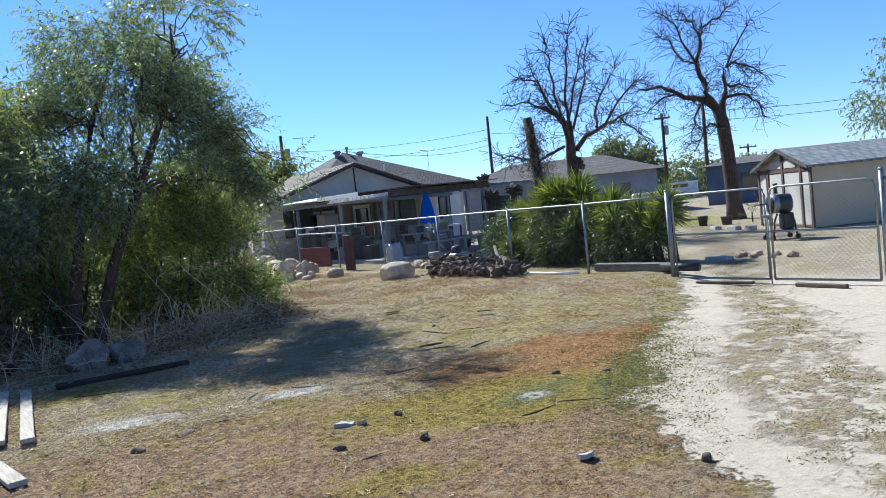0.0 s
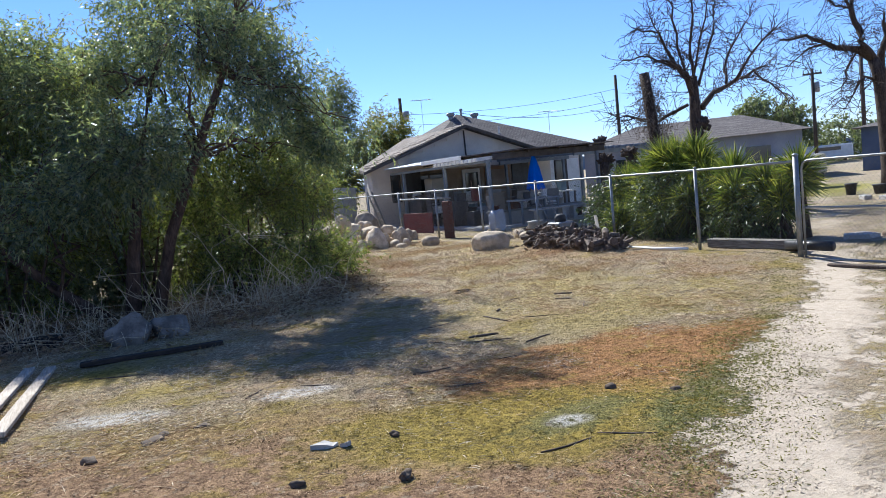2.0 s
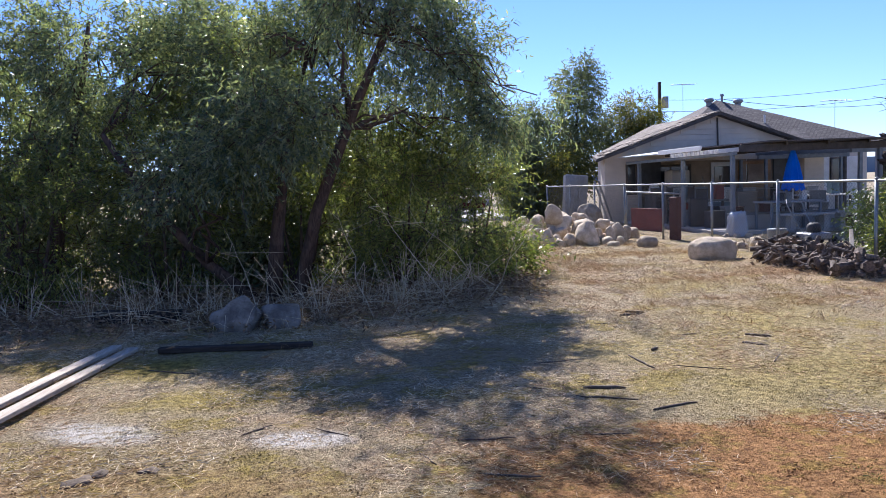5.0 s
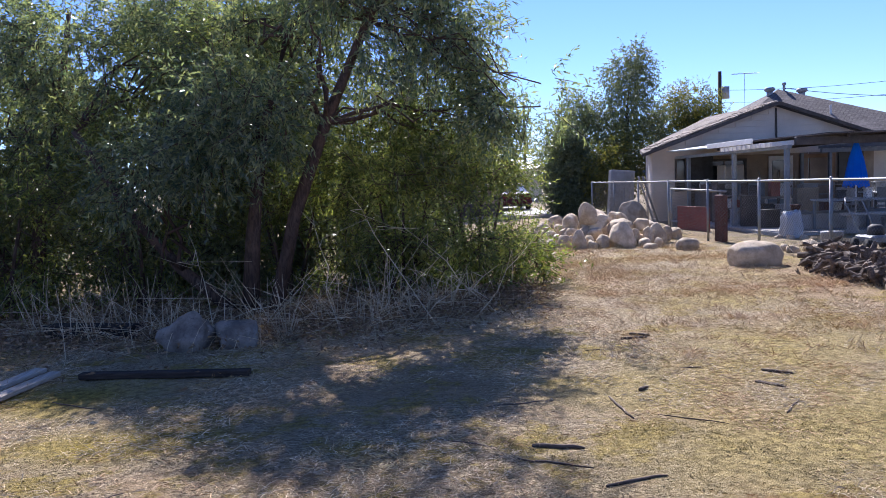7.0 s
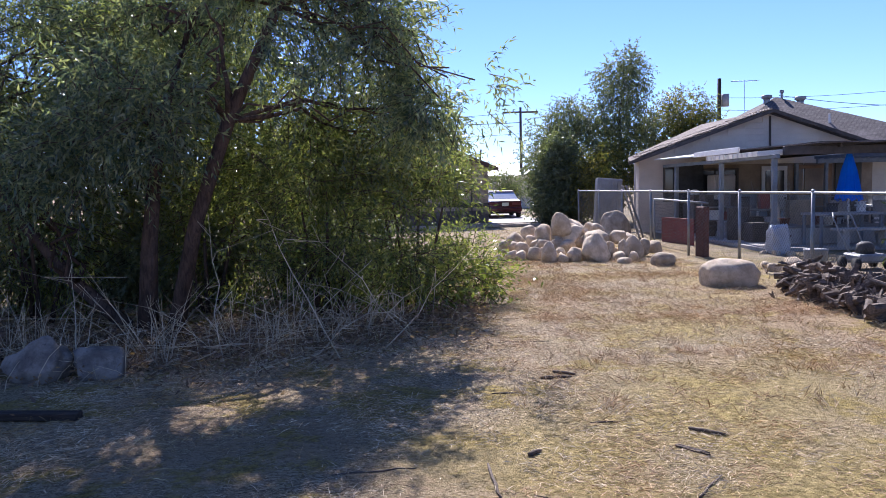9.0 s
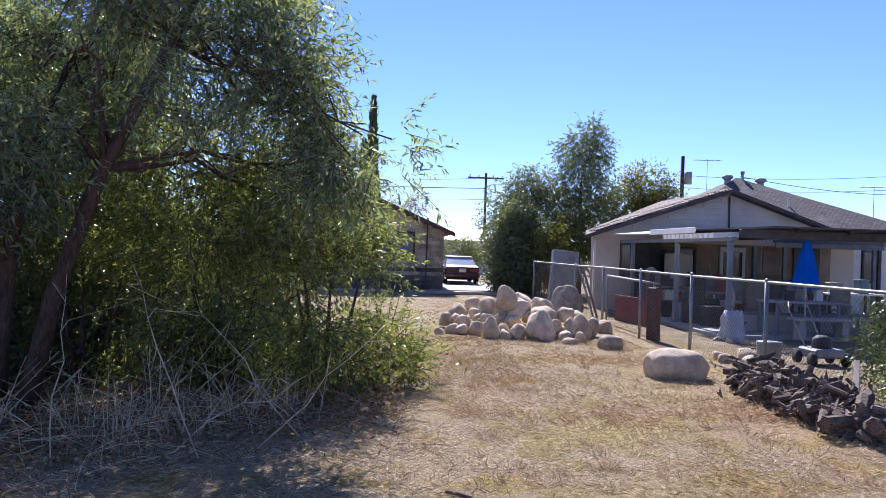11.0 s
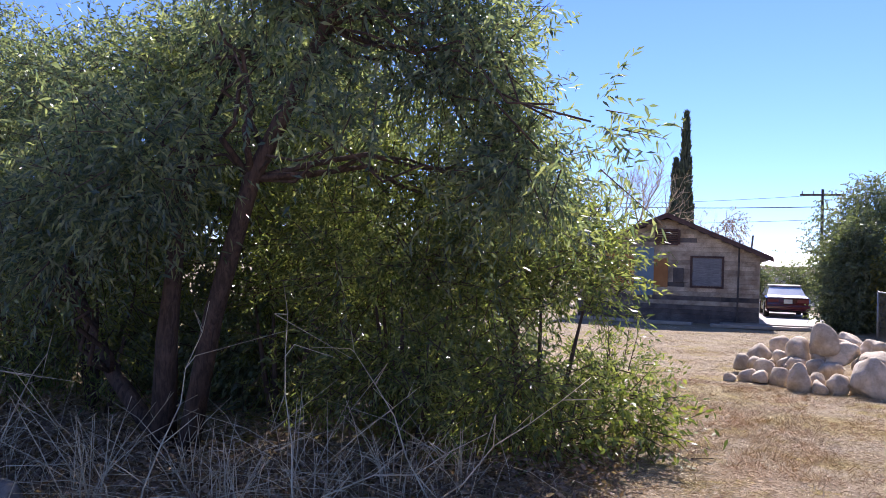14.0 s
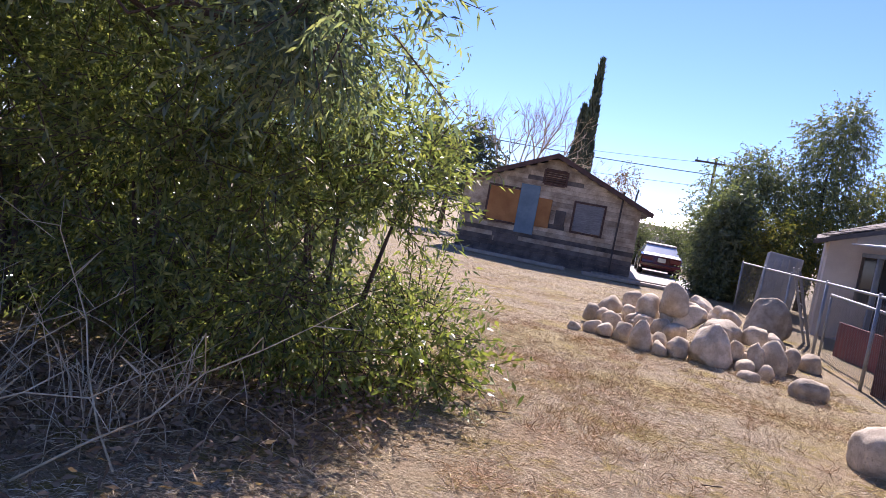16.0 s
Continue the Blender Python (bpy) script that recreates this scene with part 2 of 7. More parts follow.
    sand = n.mix(n.step(n.math("ADD", fine, n.math("MULTIPLY", grit, 0.3)), 0.4, 0.95), (0.42, 0.345, 0.255), (0.56, 0.475, 0.365))
    sand = n.mix(n.math("MULTIPLY", n.step(n.noise(p, 1.1, 5.0, 0.7), 0.5, 0.68), 0.35), sand, (0.34, 0.275, 0.20))
    crack = n.node("TexVoronoi", feature="DISTANCE_TO_EDGE")
    n.put(crack.inputs["Vector"], n.vec("ADD", p, n.vec("MULTIPLY", spread_vec(n, wob), (0.35, 0.35, 0.0))))
    crack.inputs["Scale"].default_value = 0.42
    sand = n.mix(n.math("MULTIPLY", n.math("SUBTRACT", 1.0, n.step(crack.outputs["Distance"], 0.002, 0.009)), 0.35), sand, (0.15, 0.12, 0.08))
    sand = n.mix(n.math("MULTIPLY", n.step(n.noise(p, 33.0, 3.0, 0.6), 0.66, 0.72), 0.55), sand, (0.16, 0.125, 0.085))
    c = n.mix(blob(n, p, wob, 2.1, 4.6, 3.1, 1.65, -33, 0.2), c, brown)
    c = n.mix(n.math("MULTIPLY", blob(n, p, wob, 2.2, 6.2, 1.0, 0.5, -30), 0.35), c, moss)
    for cx, cy, rx, ry in ((1.45, 8.95, 0.5, 0.3), (2.5, 7.75, 0.6, 0.3), (0.55, 9.3, 0.4, 0.35), (2.3, 3.9, 0.35, 0.2)):
        c = n.mix(n.math("MULTIPLY", blob(n, p, wob, cx, cy, rx, ry, 0), 0.8), c, moss)
    c = n.mix(blob(n, p, wob, 5.35, 5.45, 1.75, 0.95, 3, 0.12), c, rust)
    c = n.mix(n.math("MULTIPLY", blob(n, p, wob, 3.95, 4.75, 1.35, 0.7, -25, 0.3), 0.92), c, moss)
    c = n.mix(n.math("MULTIPLY", blob(n, p, n.math("MULTIPLY", wob, 1.8), 5.25, 4.3, 1.2, 0.34, 28, 0.4), n.step(n.noise(p, 6.0, 6.0, 0.75), 0.4, 0.56)), c, green)
    c = n.mix(n.math("MULTIPLY", blob(n, p, n.math("MULTIPLY", wob, 1.6), 4.25, 4.6, 0.5, 0.22, 10, 0.3), 0.7), c, green)
    # the sandy drive with its weedy middle
    away = n.vec("DOT_PRODUCT", n.vec("SUBTRACT", p, (3.3, 2.2, 0)), (0.6, -0.8, 0))
    edge = n.math("ADD", n.math("ADD", away, n.math("MULTIPLY", wob, 0.95)), n.math("MULTIPLY", n.math("SUBTRACT", n.noise(p, 0.8, 3.0), 0.5), 0.9))
    edge = n.math("ADD", edge, n.math("MULTIPLY", blob(n, p, 0.0, 5.6, 4.2, 2.1, 1.3, 37, 0.5), 0.42))
    drive = n.step(edge, -0.10, 0.0)
    mid = n.math("MULTIPLY", n.step(edge, 0.42, 0.75), n.math("SUBTRACT", 1.0, n.step(edge, 1.1, 1.45)))
    drive = n.math("MULTIPLY", drive, n.math("SUBTRACT", 1.0, n.math("MULTIPLY", n.math("MULTIPLY", mid, n.step(n.noise(p, 3.0, 6.0, 0.75), 0.44, 0.52)), 0.85)))
    c = n.mix(drive, c, sand)
    # inside the yard: bare earth with a lawn by the house
    xyz = n.node("SeparateXYZ")
    n.put(xyz.inputs[0], p)
    yard = n.step(xyz.outputs[0], 11.4, 12.6)
    earth = n.mix(n.step(speckle, 0.38, 0.62), (0.15, 0.115, 0.075), (0.38, 0.305, 0.21))
    earth = n.mix(n.math("MULTIPLY", n.step(n.noise(p, 0.8, 6.0, 0.7), 0.47, 0.58), 0.7), earth, n.mix(n.step(speckle, 0.38, 0.62), (0.13, 0.115, 0.04), (0.36, 0.31, 0.13)))
    earth = n.mix(n.math("MULTIPLY", n.step(n.noise(n.vec("ADD", p, (9.0, 4.0, 0.0)), 0.6, 6.0, 0.7), 0.5, 0.6), 0.6), earth, (0.44, 0.37, 0.28))
    c = n.mix(n.math("MULTIPLY", yard, 0.85), c, earth)
    lawn = n.mix(n.step(fine, 0.35, 0.65), (0.16, 0.15, 0.03), (0.36, 0.32, 0.09))
    c = n.mix(blob(n, p, wob, 21.5, 22.5, 5.0, 2.6, -40), c, lawn)
    c = n.mix(blob(n, p, wob, 26.0, 18.5, 4.0, 1.5, 35), c, lawn)
    # pale ash and crushed plaster spots
    ash = n.math("MULTIPLY", n.math("MAXIMUM", blob(n, p, wob, 1.65, 7.1, 0.42, 0.2, -35), n.math("MAXIMUM", blob(n, p, wob, 3.0, 6.55, 0.3, 0.16, -20), blob(n, p, wob, 4.15, 4.55, 0.15, 0.1, 0))), n.step(fine, 0.3, 0.5))
    c = n.mix(n.math("MULTIPLY", ash, n.math("MULTIPLY", n.step(speckle, 0.4, 0.55), 0.85)), c, (0.68, 0.64, 0.58))
    far = n.step(xyz.outputs[1], 23.0, 33.0)
    c = n.mix(n.math("MULTIPLY", far, 0.5), c, n.mix(fine, (0.24, 0.19, 0.12), (0.42, 0.35, 0.24)))
    c = n.mix(n.math("MULTIPLY", n.step(grit, 0.55, 0.75), 0.3), c, (0.07, 0.055, 0.04))
    h = n.math("ADD", n.math("ADD", fine, n.math("MULTIPLY", fibres, 0.7)), n.math("MULTIPLY", grit, 0.35))
    h = n.math("MULTIPLY", h, n.math("SUBTRACT", 1.0, n.math("MULTIPLY", drive, 0.7)))
    n.bump(h, 0.9, 0.05)
    return n.finish(c, 0.95, 0.0, 0.15)


def bark_mat(name, a, b):
    n = Nodes(name)
    p = n.place()
    s = n.vec("MULTIPLY", p, (1.0, 1.0, 0.22))
    f = n.noise(s, 26.0, 6.0, 0.7, 0.8)
    c = n.mix(n.step(f, 0.35, 0.65), a, b)
    c = n.mix(n.math("MULTIPLY", n.step(n.noise(p, 4.0), 0.5, 0.7), 0.4), c, tuple(x * 1.5 for x in b))
    n.bump(f, 0.7, 0.02)
    return n.finish(c, 0.9, 0.0, 0.2)


def wood_mat(name, a, b, axis=0):
    n = Nodes(name)
    p = n.place()
    k = [14.0, 14.0, 14.0]
    k[axis] = 1.0
    f = n.noise(n.vec("MULTIPLY", p, tuple(k)), 4.0, 6.0, 0.65, 0.4)
    c = n.mix(n.step(f, 0.3, 0.7), a, b)
    c = n.mix(n.math("MULTIPLY", n.step(n.noise(p, 3.0), 0.45, 0.7), 0.35), c, tuple(x * 0.5 for x in a))
    g = n.math("ADD", n.math("MULTIPLY", rand_object(n), 0.5), 0.75)
    c = n.vec("MULTIPLY", c, spread_vec(n, g))
    n.bump(f, 0.45, 0.008)
    return n.finish(c, 0.85, 0.0, 0.25)


def stone_mat(name, a, b, dark):
    n = Nodes(name)
    p = n.place()
    f = n.noise(p, 5.0, 8.0, 0.65)
    g = n.noise(p, 45.0, 4.0, 0.7)
    c = n.mix(n.step(f, 0.35, 0.65), a, b)
    c = n.mix(n.math("MULTIPLY", n.step(g, 0.55, 0.7), 0.55), c, dark)
    c = n.mix(n.math("MULTIPLY", n.step(n.noise(p, 1.7, 4.0), 0.5, 0.72), 0.35), c, (0.30, 0.23, 0.15))
    r = n.math("ADD", n.math("MULTIPLY", rand_object(n), 0.5), 0.72)
    c = n.vec("MULTIPLY", c, spread_vec(n, r))
    n.bump(n.math("ADD", n.math("MULTIPLY", f, 1.5), g), 0.5, 0.02)
    return n.finish(c, 0.85, 0.0, 0.3)


def shingle_mat(name, a, b):
    n = Nodes(name)
    p = n.place(world=True)
    br = n.node("TexBrick")
    m = n.vec("MULTIPLY", p, (1.0, 1.0, 2.4))
    sep = n.node("SeparateXYZ")
    n.put(sep.inputs[0], m)
    com = n.node("CombineXYZ")
    n.put(com.inputs[0], n.math("ADD", sep.outputs[0], n.math("MULTIPLY", sep.outputs[1], 0.5)))
    n.put(com.inputs[1], sep.outputs[2])
    n.put(br.inputs["Vector"], com.outputs[0])
    br.inputs["Scale"].default_value = 3.4
    br.inputs["Mortar Size"].default_value = 0.03
    n.put(br.inputs["Color1"], a)
    n.put(br.inputs["Color2"], b)
    n.put(br.inputs["Mortar"], tuple(x * 0.35 for x in a))
    f = n.noise(p, 9.0, 5.0)
    c = n.mix(n.math("MULTIPLY", n.step(f, 0.4, 0.7), 0.5), br.outputs[0], tuple(x * 0.6 for x in a))
    c = n.mix(n.math("MULTIPLY", n.step(n.noise(p, 0.9), 0.5, 0.75), 0.4), c, tuple(x * 1.5 for x in b))
    n.bump(n.math("ADD", br.outputs["Fac"], f), 0.5, 0.02)
    return n.finish(c, 0.9, 0.0, 0.2)


def glass_mat():
    n = Nodes("window_glass")
    n.finish((0.03, 0.035, 0.04), 0.06, 0.0, 0.6)
    return n.mat


M_GROUND = ground_mat()
M_LEAF = leaf_mat("long_leaf", (0.075, 0.115, 0.10), (0.195, 0.228, 0.168), (0.38, 0.385, 0.215), 0.6, 0.2)
M_LEAF_LOW = leaf_mat("shrub_leaf", (0.075, 0.108, 0.05), (0.19, 0.215, 0.092), (0.36, 0.36, 0.13), 0.62, 0.24)
M_WEED_BRIGHT = leaf_mat("bright_weed", (0.10, 0.13, 0.03), (0.19, 0.23, 0.05), (0.34, 0.34, 0.09), 0.45, 0.4)
M_LEAF_FAR = leaf_mat("far_leaf", (0.10, 0.125, 0.08), (0.175, 0.20, 0.115), (0.27, 0.29, 0.15), 0.42)
M_LEAF_GOLD = leaf_mat("citrus_leaf", (0.07, 0.085, 0.025), (0.16, 0.165, 0.04), (0.38, 0.31, 0.06), 0.5)
M_CONIFER = leaf_mat("conifer_leaf", (0.04, 0.055, 0.036), (0.07, 0.092, 0.055), (0.12, 0.145, 0.08), 0.2, 0.6)
M_YUCCA = leaf_mat("yucca_blade", (0.045, 0.07, 0.02), (0.14, 0.18, 0.04), (0.48, 0.46, 0.10), 0.35, 0.4)
def straw_mat(name):
    """Loose straw whose tone drifts across the yard from bleached to brown and olive."""
    n = Nodes(name)
    p = n.place(world=True)
    c = n.ramp(rand_island(n), [(0.1, (0.34, 0.235, 0.13)), (0.5, (0.62, 0.485, 0.30)), (0.9, (0.78, 0.66, 0.46))])
    patch = n.step(n.noise(p, 0.75, 5.0, 0.7), 0.45, 0.6)
    c = n.mix(n.math("MULTIPLY", patch, 0.6), c, n.vec("MULTIPLY", c, (0.84, 0.62, 0.42)))
    olive = n.step(n.noise(n.vec("ADD", p, (31.0, 7.0, 0.0)), 0.9, 5.0, 0.7), 0.50, 0.62)
    c = n.mix(n.math("MULTIPLY", olive, 0.6), c, n.vec("MULTIPLY", c, (0.76, 0.70, 0.34)))
    return n.finish(c, 0.85, 0.0, 0.3)


M_LITTER = straw_mat("loose_straw")
# pale grey base adds the mirrored sky to the car windows
M_CARGLASS = plain("sky_pale_car_glass", (0.42, 0.45, 0.48), (0.52, 0.55, 0.58), 2.0, 0.15, 0.6, 0.02)
M_STRAW = leaf_mat("dry_stalk", (0.28, 0.20, 0.115), (0.56, 0.44, 0.27), (0.78, 0.65, 0.44), 0.12, 0.8)
M_DEADLEAF = leaf_mat("dead_leaf", (0.11, 0.07, 0.045), (0.25, 0.16, 0.10), (0.42, 0.29, 0.18), 0.25, 0.8)
M_DRIVEWEED = leaf_mat("drive_weed", (0.10, 0.095, 0.03), (0.20, 0.18, 0.06), (0.34, 0.30, 0.11), 0.3, 0.7)
M_BARK = bark_mat("tree_bark", (0.05, 0.034, 0.026), (0.115, 0.075, 0.056))
M_BARK_GREY = bark_mat("dead_bark", (0.036, 0.027, 0.021), (0.095, 0.07, 0.056))
M_TWIG = plain("dry_twig", (0.38, 0.30, 0.18), (0.66, 0.55, 0.37), 5.0, 0.9)
M_STICK = wood_mat("fallen_stick", (0.06, 0.045, 0.035), (0.15, 0.115, 0.085))
M_PLANK = wood_mat("weathered_plank", (0.30, 0.25, 0.195), (0.50, 0.43, 0.35), 1)
M_DARKWOOD = wood_mat("charred_timber", (0.022, 0.017, 0.014), (0.06, 0.045, 0.035))
M_LOG = wood_mat("split_log", (0.046, 0.034, 0.026), (0.21, 0.16, 0.122))
M_LOGGREY = wood_mat("grey_old_timber", (0.10, 0.09, 0.075), (0.27, 0.245, 0.21), 1)
M_BEAM = wood_mat("grey_beam", (0.17, 0.165, 0.16), (0.33, 0.32, 0.30))
M_STONE = stone_mat("field_stone", (0.40, 0.31, 0.205), (0.64, 0.525, 0.375), (0.12, 0.105, 0.09))
# field stone again, its colours darkened for the shade at the thicket's foot
M_STONE_SHADED = stone_mat("shaded_stone", (0.15, 0.125, 0.10), (0.34, 0.295, 0.245), (0.06, 0.055, 0.05))
# pale pink stands in for sky reflected on the car's upper panels
M_SKYSHEEN = plain("sky_sheen_car_paint", (0.42, 0.30, 0.30), (0.60, 0.49, 0.48), 1.5, 0.35)
M_STEEL = plain("galvanised_steel", (0.22, 0.23, 0.23), (0.33, 0.34, 0.34), 5.0, 0.5, 0.6, 0.1)
M_WIRE = plain("fence_wire", (0.13, 0.13, 0.125), (0.20, 0.20, 0.19), 8.0, 0.5, 0.6, 0.05)
M_RUST = plain("rusted_plate", (0.06, 0.022, 0.020), (0.13, 0.05, 0.04), 7.0, 0.85)
M_REDPAINT = plain("faded_red_paint", (0.15, 0.032, 0.03), (0.22, 0.055, 0.045), 4.0, 0.7)
M_STUCCO = plain("cream_stucco", (0.56, 0.48, 0.39), (0.70, 0.62, 0.52), 1.1, 0.9, 0.0, 0.35, 40.0)
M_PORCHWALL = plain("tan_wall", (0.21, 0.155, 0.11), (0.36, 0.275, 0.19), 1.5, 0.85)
M_FRAME = plain("brown_window_frame", (0.20, 0.105, 0.045), (0.30, 0.17, 0.08), 3.0, 0.6)
# leaf colours held dark for the shade low in the yucca clump
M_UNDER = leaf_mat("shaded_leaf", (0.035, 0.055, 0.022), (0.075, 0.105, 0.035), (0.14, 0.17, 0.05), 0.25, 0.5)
M_VINE = leaf_mat("withered_vine", (0.06, 0.045, 0.038), (0.125, 0.095, 0.08), (0.21, 0.165, 0.14), 0.15, 0.85)
M_RINGSTONE = stone_mat("reddish_stone", (0.30, 0.20, 0.13), (0.52, 0.38, 0.26), (0.12, 0.09, 0.07))
M_WHITE = plain("white_paint", (0.66, 0.64, 0.60), (0.78, 0.76, 0.72), 3.0, 0.6)
M_POST = plain("grey_blue_paint", (0.14, 0.16, 0.185), (0.22, 0.245, 0.27), 4.0, 0.6)
M_TRIM = plain("dark_trim", (0.05, 0.04, 0.035), (0.11, 0.09, 0.075), 5.0, 0.7)
M_SHINGLE = shingle_mat("grey_brown_shingle", (0.12, 0.105, 0.10), (0.185, 0.165, 0.155))
M_SHINGLE_PALE = shingle_mat("pale_shingle", (0.17, 0.14, 0.115), (0.29, 0.25, 0.21))
M_SHAKE = plain("weathered_shake", (0.12, 0.09, 0.07), (0.30, 0.25, 0.20), 4.0, 0.9, 0.0, 0.4, 60.0, 0.35)
M_GLASS = glass_mat()
M_CONCRETE = plain("old_concrete", (0.34, 0.32, 0.29), (0.47, 0.445, 0.405), 2.0, 0.9)
M_BLACK = plain("black_enamel", (0.015, 0.015, 0.016), (0.04, 0.04, 0.042), 4.0, 0.4)
M_DARK = plain("dark_clutter", (0.03, 0.03, 0.032), (0.075, 0.07, 0.068), 4.0, 0.7)
M_GREY = plain("grey_plastic", (0.23, 0.235, 0.24), (0.33, 0.335, 0.34), 3.0, 0.5)
M_TARP = plain("silver_tarp", (0.34, 0.36, 0.39), (0.55, 0.57, 0.60), 3.0, 0.35, 0.0, 0.5, 12.0)
M_BLUE = plain("blue_canvas", (0.006, 0.10, 0.55), (0.010, 0.15, 0.66), 2.0, 0.7, 0.0, 0.2, 80.0, 0.0, 0.2)
M_CARRED = plain("dark_red_car_paint", (0.075, 0.008, 0.012), (0.10, 0.012, 0.017), 1.0, 0.2, 0.0, 0.02)
M_CARRED.node_tree.nodes["Principled BSDF"].inputs["Coat Weight"].default_value = 0.9
M_SOIL = plain("dark_soil", (0.085, 0.062, 0.042), (0.17, 0.125, 0.085), 12.0, 0.95, 0.0, 0.6, 50.0)
M_TYRE = plain("tyre_rubber", (0.012, 0.012, 0.012), (0.025, 0.025, 0.025), 6.0, 0.85)
M_ORANGE = plain("orange_plywood", (0.30, 0.13, 0.04), (0.45, 0.21, 0.07), 1.6, 0.85)
M_BLUEDOOR = plain("faded_blue_door", (0.12, 0.18, 0.22), (0.19, 0.26, 0.30), 2.0, 0.8)
M_SIDING = plain("peeling_siding", (0.27, 0.195, 0.125), (0.60, 0.50, 0.36), 2.6, 0.9, 0.0, 0.4, 30.0, 0.2)
M_DARKBOARD = plain("dark_boards", (0.06, 0.052, 0.047), (0.17, 0.14, 0.115), 2.3, 0.9, 0.0, 0.4, 40.0, 0.3)
M_SHEDWALL = plain("buff_metal_shed", (0.46, 0.39, 0.26), (0.56, 0.48, 0.34), 1.0, 0.6)
M_SHEDPANEL = plain("pale_shed_panel", (0.44, 0.40, 0.35), (0.54, 0.49, 0.43), 1.5, 0.7)
M_BROWN = plain("brown_trim", (0.07, 0.035, 0.025), (0.12, 0.065, 0.045), 4.0, 0.7)
M_TIN = plain("tin_roof", (0.38, 0.40, 0.42), (0.50, 0.52, 0.54), 1.2, 0.5, 0.3)
M_SHEDROOF = shingle_mat("grey_shed_shingle", (0.22, 0.225, 0.235), (0.32, 0.325, 0.335))
M_BLUEHOUSE = plain("slate_blue_wall", (0.085, 0.11, 0.17), (0.12, 0.15, 0.21), 1.2, 0.85)
M_GREYHOUSE = plain("grey_stucco", (0.27, 0.28, 0.32), (0.36, 0.37, 0.40), 1.0, 0.9)
M_POLE = wood_mat("pole_timber", (0.045, 0.035, 0.03), (0.10, 0.08, 0.065), 2)
M_CABLE = plain("cable_black", (0.02, 0.02, 0.022), (0.04, 0.04, 0.042), 3.0, 0.6)
M_HILL = plain("far_hill", (0.16, 0.21, 0.28), (0.20, 0.26, 0.33), 0.004, 1.0, 0.0, 0.0, 0.02, 0.0, 0.0)

# ---- ground: one sheet to the horizon ----
def ease(t):
    t = min(1.0, max(0.0, t))
    return t * t * (3 - 2 * t)


def lift(x, y):
    """Height of the ground: gentle unevenness near the path, and a hollow where the drive meets the gate."""
    near = max(0.0, 1.0 - max(abs(x - 5) - 16, abs(y - 14) - 24, 0) / 10)
    hollow = 0.15 * ease((x - 7.0) / 3.5) * (1 - ease((x - 11.7) / 1.5)) * ease((9.4 - y) / 2.4)
    return near * (0.035 * noise.noise((x * 0.45, y * 0.45, 3.0)) + 0.014 * noise.noise((x * 2.3, y * 2.3, 7.0))) - hollow


def spaced(lo, hi, step):
    inner = list(np.arange(lo, hi + 1e-6, step))
    out, d = [], step
    while d < 3500:
        d *= 1.55
        out.append(d)
    return [lo - d for d in out[::-1]] + inner + [hi + d for d in out]


gx, gy = spaced(-7.0, 14.0, 0.2), spaced(-2.0, 26.0, 0.2)
sheet = Build()
sheet.v = [(x, y, lift(x, y)) for y in gy for x in gx]
w_ = len(gx)
sheet.f = [(j * w_ + i, j * w_ + i + 1, (j + 1) * w_ + i + 1, (j + 1) * w_ + i) for j in range(len(gy) - 1) for i in range(w_ - 1)]
ground = sheet.done("ground", M_GROUND, smooth=True)
tagged(ground, "dry straw-littered yard ground with sandy drive", "ground", kind="structure")

hill = Build()
prof = [(a, 22 + 26 * noise.noise((a * 0.11, 2.0, 0.5)) + 14 * noise.noise((a * 0.31, 5.0, 0.5))) for a in range(-60, 111, 3)]
pts = [(1900 * math.sin(radians(a)), 1900 * math.cos(radians(a)), max(h, 3)) for a, h in prof]
low = [(x, y, -8.0) for x, y, z in pts]
m_ = len(pts)
hill.poly(pts + low, [(i, i + 1, m_ + i + 1, m_ + i) for i in range(m_ - 1)])
tagged(hill.done("backdrop_hills", M_HILL), "hazy blue hills far behind the houses", "hills", kind="structure")


